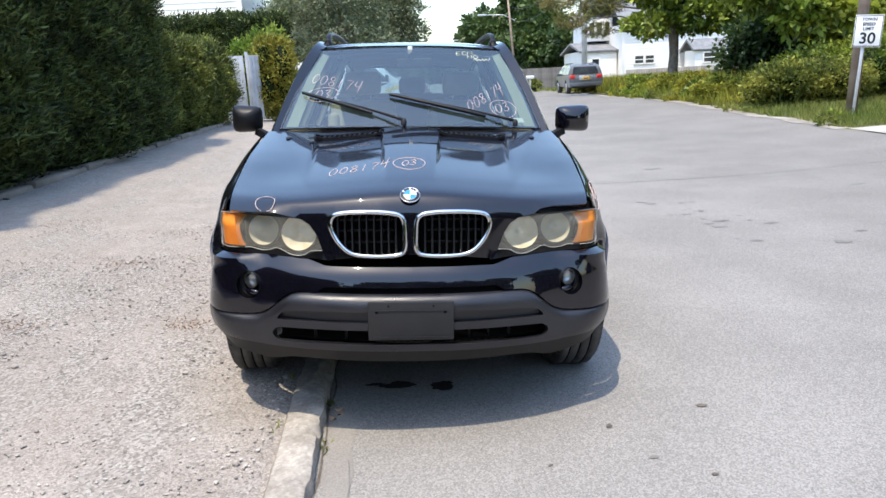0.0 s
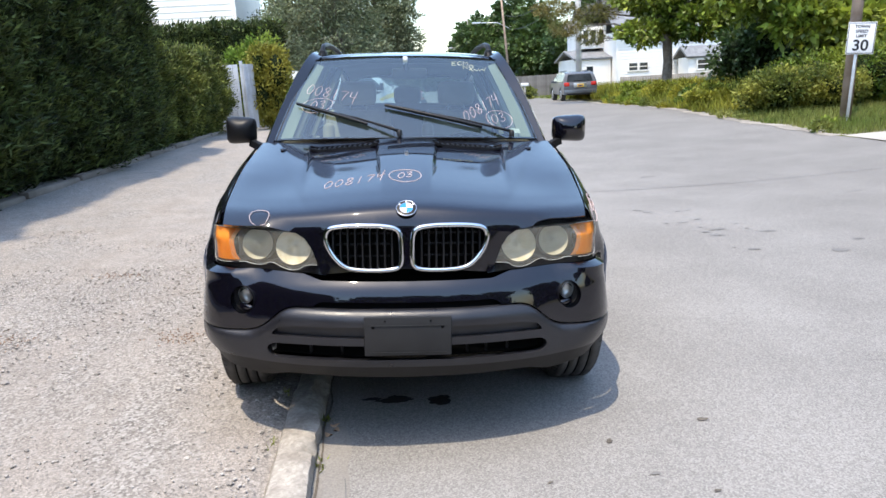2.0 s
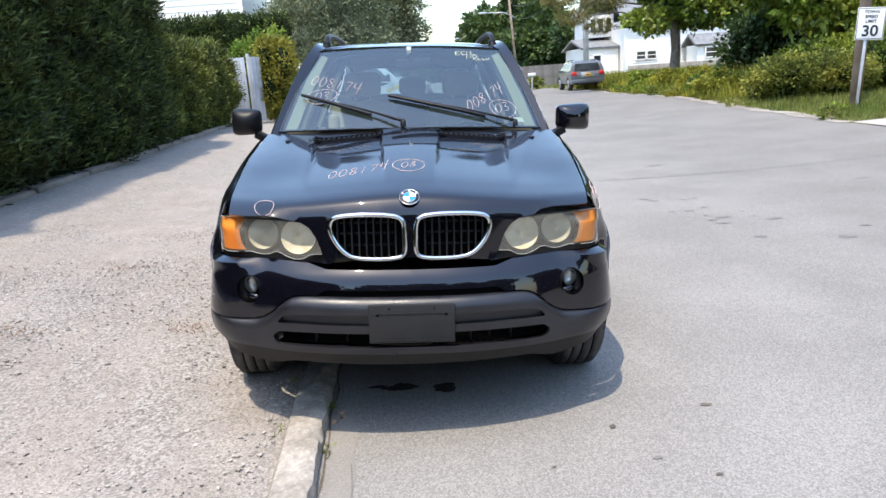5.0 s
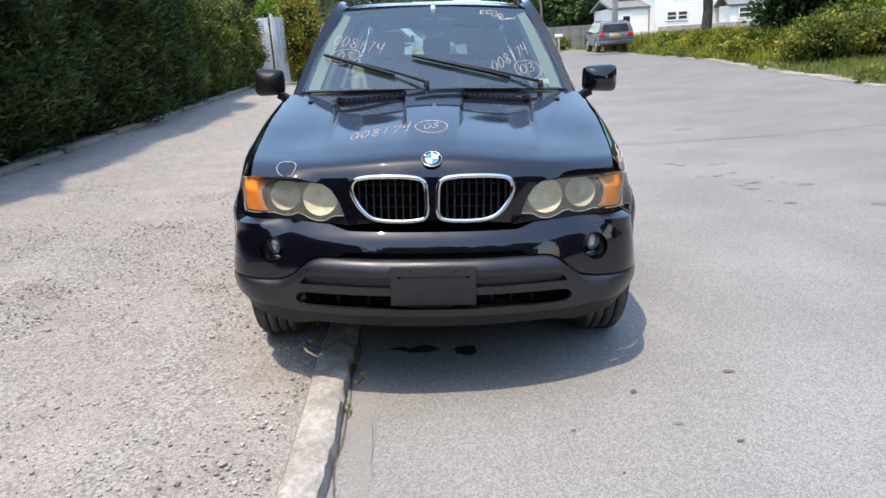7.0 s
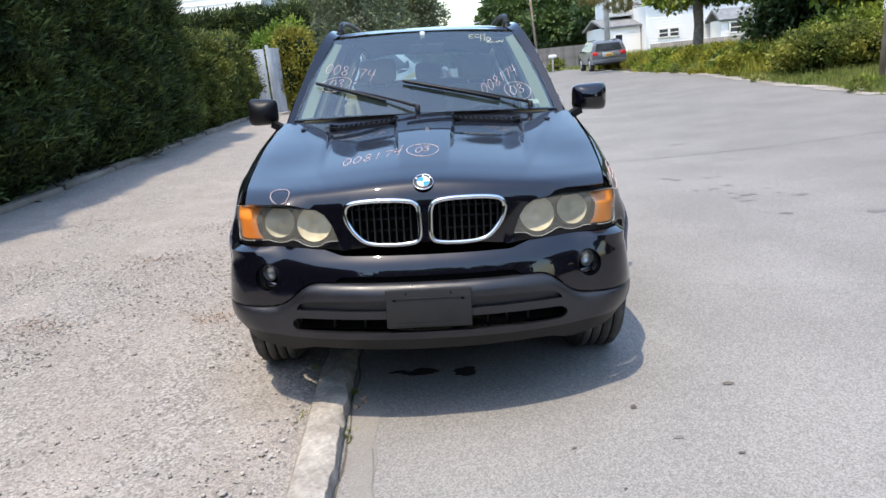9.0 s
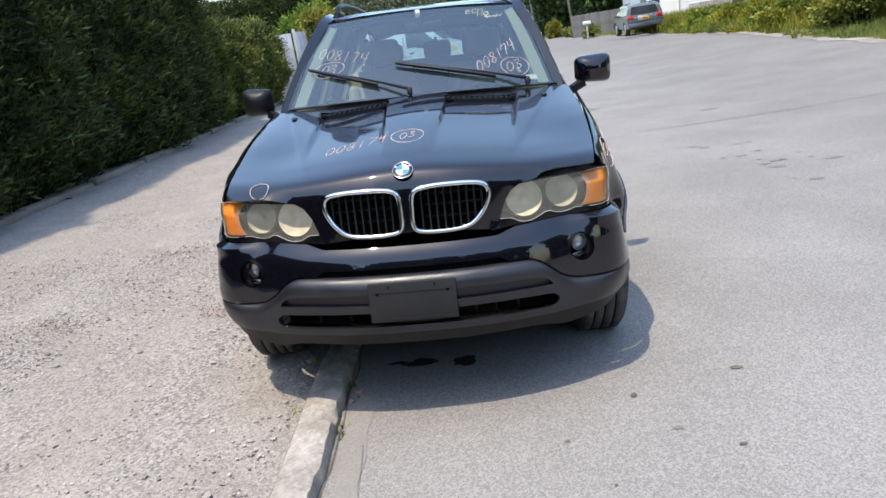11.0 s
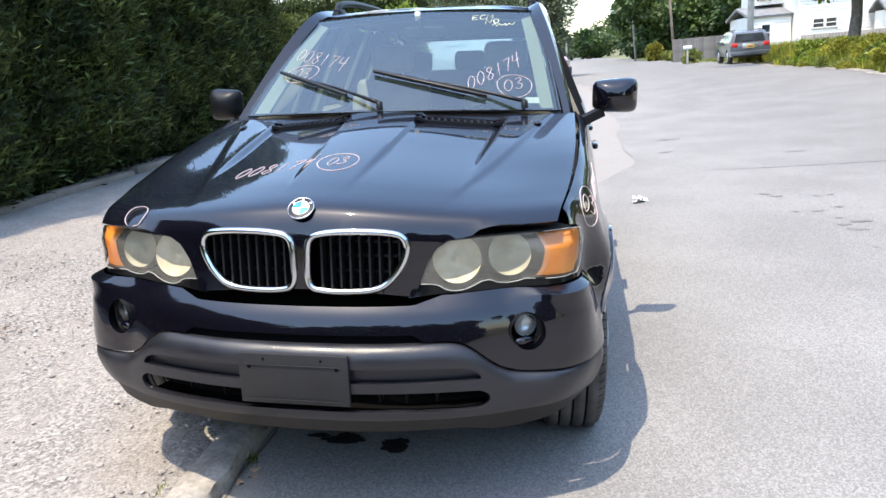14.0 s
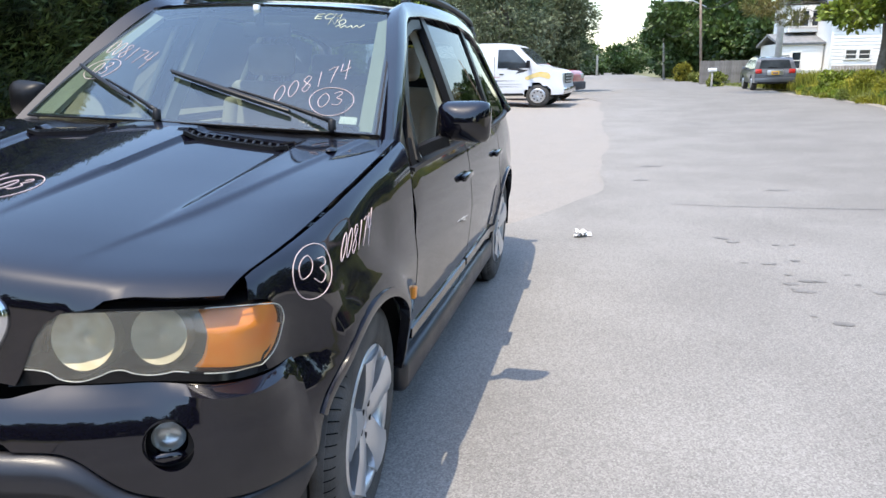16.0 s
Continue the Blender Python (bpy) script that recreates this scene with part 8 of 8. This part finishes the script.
def white_van():
    m = pose(0.0, 22.35, gz(-0.12, 21.6) + 0.02, 0, 0, -7) @ Matrix.Diagonal((1, 1, 0.91, 1))
    outline = [(-4.75, 0.50), (-4.8, 1.2), (-4.74, 1.95), (-4.6, 2.10), (-3.5, 2.14), (-1.2, 2.14), (-0.82, 2.08), (-0.62, 1.98), (-0.05, 1.42), (0.12, 1.34), (0.62, 1.22), (0.74, 1.12), (0.78, 0.80), (0.82, 0.62), (0.80, 0.42), (0.4, 0.40), (-4.4, 0.42)]
    door = [(-1.28, 1.30), (-0.30, 1.30), (-0.35, 1.46), (-0.80, 1.92), (-1.28, 1.93)]
    root, half = vehicle("white_van", "white cargo van with worn yellow and blue side graphics", m, outline, (0.0, -3.5), 2.0, VAN_WHITE, 0.12, [door], 0.375, 0.25)
    across(root, "windscreen", -0.62, 1.965, -0.06, 1.43, 0.82, 0.90, -0.034, DARK_PANE, "dark sloping windscreen")
    part("front_bumper", boxed((0.82, 0, 0.56), (0.12, 1.96, 0.20), 0.03), CHROME, root, "bright steel front bumper")
    part("grille", boxed((0.775, 0, 0.94), (0.05, 1.2, 0.34), 0.02), TRIM, root, "dark front grille")
    for z in (0.84, 0.94, 1.04):
        part("grille_bar", boxed((0.80, 0, z), (0.02, 1.16, 0.03), 0.006), SILVER, root)
    for sg in (1, -1):
        part("headlamp", boxed((0.755, sg * 0.80, 0.96), (0.06, 0.32, 0.30), 0.02), REFLECTOR, root, "large square headlamp")
        part("indicator", boxed((0.73, sg * 0.93, 0.92), (0.10, 0.05, 0.22), 0.01), AMBER, root)
        part("door_mirror", boxed((-0.28, sg * 1.12, 1.42), (0.10, 0.17, 0.26), 0.03), TRIM, root)
        part("door_handle", boxed((-1.15, sg * 1.0, 1.10), (0.14, 0.03, 0.04), 0.01), TRIM, root)
        part("door_seam", boxed((-1.38, sg * 0.985, 1.1), (0.012, 0.03, 1.2), 0.002), CABIN, root)
        part("side_sill", boxed((-1.8, sg * 0.96, 0.42), (2.7, 0.08, 0.08), 0.02), TRIM, root)
    sg = -1
    on_side = lambda l, z: Vector((l, sg * (half(z) + 0.005), z))
    part("side_graphic", patch(spline([(-0.40, 0.98), (-0.22, 1.08), (0.05, 1.17), (0.30, 1.14), (0.40, 1.02), (0.36, 0.93), (0.26, 0.95), (0.05, 1.00), (-0.15, 0.96), (-0.34, 0.90)], 5, True), on_side, 0.12, [], 0), VAN_YELLOW, root, "faded yellow flash over the front wheel")
    part("side_graphic", patch(spline([(-0.98, 1.27), (-0.75, 1.32), (-0.45, 1.25), (-0.30, 1.24), (-0.48, 1.16), (-0.70, 1.13), (-0.62, 1.21)], 5, True), on_side, 0.12, [], 0), CABIN, root, "dark curl behind the flash")
    for a, b, z, h, mt in ((-2.6, -1.2, 0.98, 0.03, RED_PAINT), (-2.6, -0.55, 0.86, 0.022, CABIN), (-2.6, -0.5, 0.74, 0.035, GALV), (-2.6, -0.5, 0.66, 0.022, CABIN), (-2.8, -2.0, 1.82, 0.07, GALV)):
        part("side_stripe", patch([(a, z), (b, z + 0.02), (b, z + h), (a, z + h + 0.03)], on_side, 0.3, [], 0), mt, root)
    for k in range(6):
        part("letter_bar", patch([(-2.05 + k * 0.13, 0.74), (-1.96 + k * 0.13, 0.74), (-1.93 + k * 0.13, 0.90), (-2.02 + k * 0.13, 0.90)], on_side, 0.3, [], 0), VAN_BLUE, root)


white_van()


def red_truck():
    m = pose(0.02, 26.2, gz(0, 26.2), 0, 0, -14)
    outline = [(-4.4, 0.5), (-4.45, 1.1), (-1.9, 1.12), (-1.75, 1.72), (-0.9, 1.74), (-0.2, 1.16), (0.85, 1.05), (0.98, 0.9), (1.0, 0.45), (-4.2, 0.45)]
    root, half = vehicle("red_truck", "red pickup truck parked behind the van", m, outline, (0.2, -3.2), 1.9, RED_PAINT, 0.14, [[(-1.6, 1.18), (-0.45, 1.18), (-0.9, 1.62), (-1.55, 1.62)]], 0.36)
    part("front_bumper", boxed((1.0, 0, 0.52), (0.16, 1.9, 0.3), 0.05), CABIN, root)
    for sg in (1, -1):
        part("headlamp", boxed((0.97, sg * 0.74, 0.86), (0.08, 0.36, 0.18), 0.03), REFLECTOR, root)


red_truck()


def grey_wagon():
    m = pose(9.86, 35.0, gz(9.86, 36.0), 0, 0, 87)
    outline = [(0.02, 0.34), (-0.02, 0.55), (0.0, 0.78), (0.10, 0.95), (0.30, 1.38), (0.45, 1.48), (1.2, 1.545), (2.2, 1.54), (2.75, 1.46), (3.45, 1.02), (4.3, 0.90), (4.66, 0.72), (4.70, 0.36)]
    panes = [[(0.42, 1.02), (1.15, 1.0), (1.15, 1.42), (0.55, 1.38)], [(1.22, 1.0), (2.05, 0.99), (2.05, 1.44), (1.22, 1.43)], [(2.12, 0.99), (3.15, 1.0), (2.68, 1.38), (2.12, 1.44)]]
    root, half = vehicle("grey_wagon", "grey station wagon parked on the verge facing away", m, outline, (1.0, 3.65), 1.78, GREY_PAINT, 0.16, panes, 0.335)
    across(root, "rear_window", 0.12, 1.0, 0.31, 1.39, 0.70, 0.60, -0.012, DARK_PANE, "dark rear window")
    part("rear_bumper", boxed((0.0, 0, 0.46), (0.14, 1.76, 0.26), 0.05), GREY_PAINT, root)
    part("bumper_strip", boxed((-0.06, 0, 0.36), (0.05, 1.5, 0.10), 0.02), TRIM, root)
    for sg in (1, -1):
        part("tail_lamp", boxed((0.06, sg * 0.72, 0.88), (0.16, 0.28, 0.20), 0.04), RED_LAMP, root, "red tail lamp")
        part("roof_rail", boxed((1.5, sg * 0.62, 1.58), (1.9, 0.04, 0.04), 0.012), TRIM, root)
        part("door_mirror", boxed((2.95, sg * 0.98, 1.04), (0.10, 0.18, 0.13), 0.03), GREY_PAINT, root)
    pl = part("number_plate", boxed((-0.02, 0, 0.80), (0.02, 0.34, 0.16), 0.004), PLATE_GOLD, root, "orange plate with dark bars")
    part("plate_bar", boxed((-0.032, 0, 0.80), (0.004, 0.24, 0.05), 0.001), VAN_BLUE, pl)
    part("plate_recess", boxed((0.02, 0, 0.82), (0.06, 0.7, 0.24), 0.02), SILVER, root)
    part("rear_wiper", boxed((0.12, 0.1, 1.06), (0.02, 0.4, 0.02), 0.005), TRIM, root)


grey_wagon()
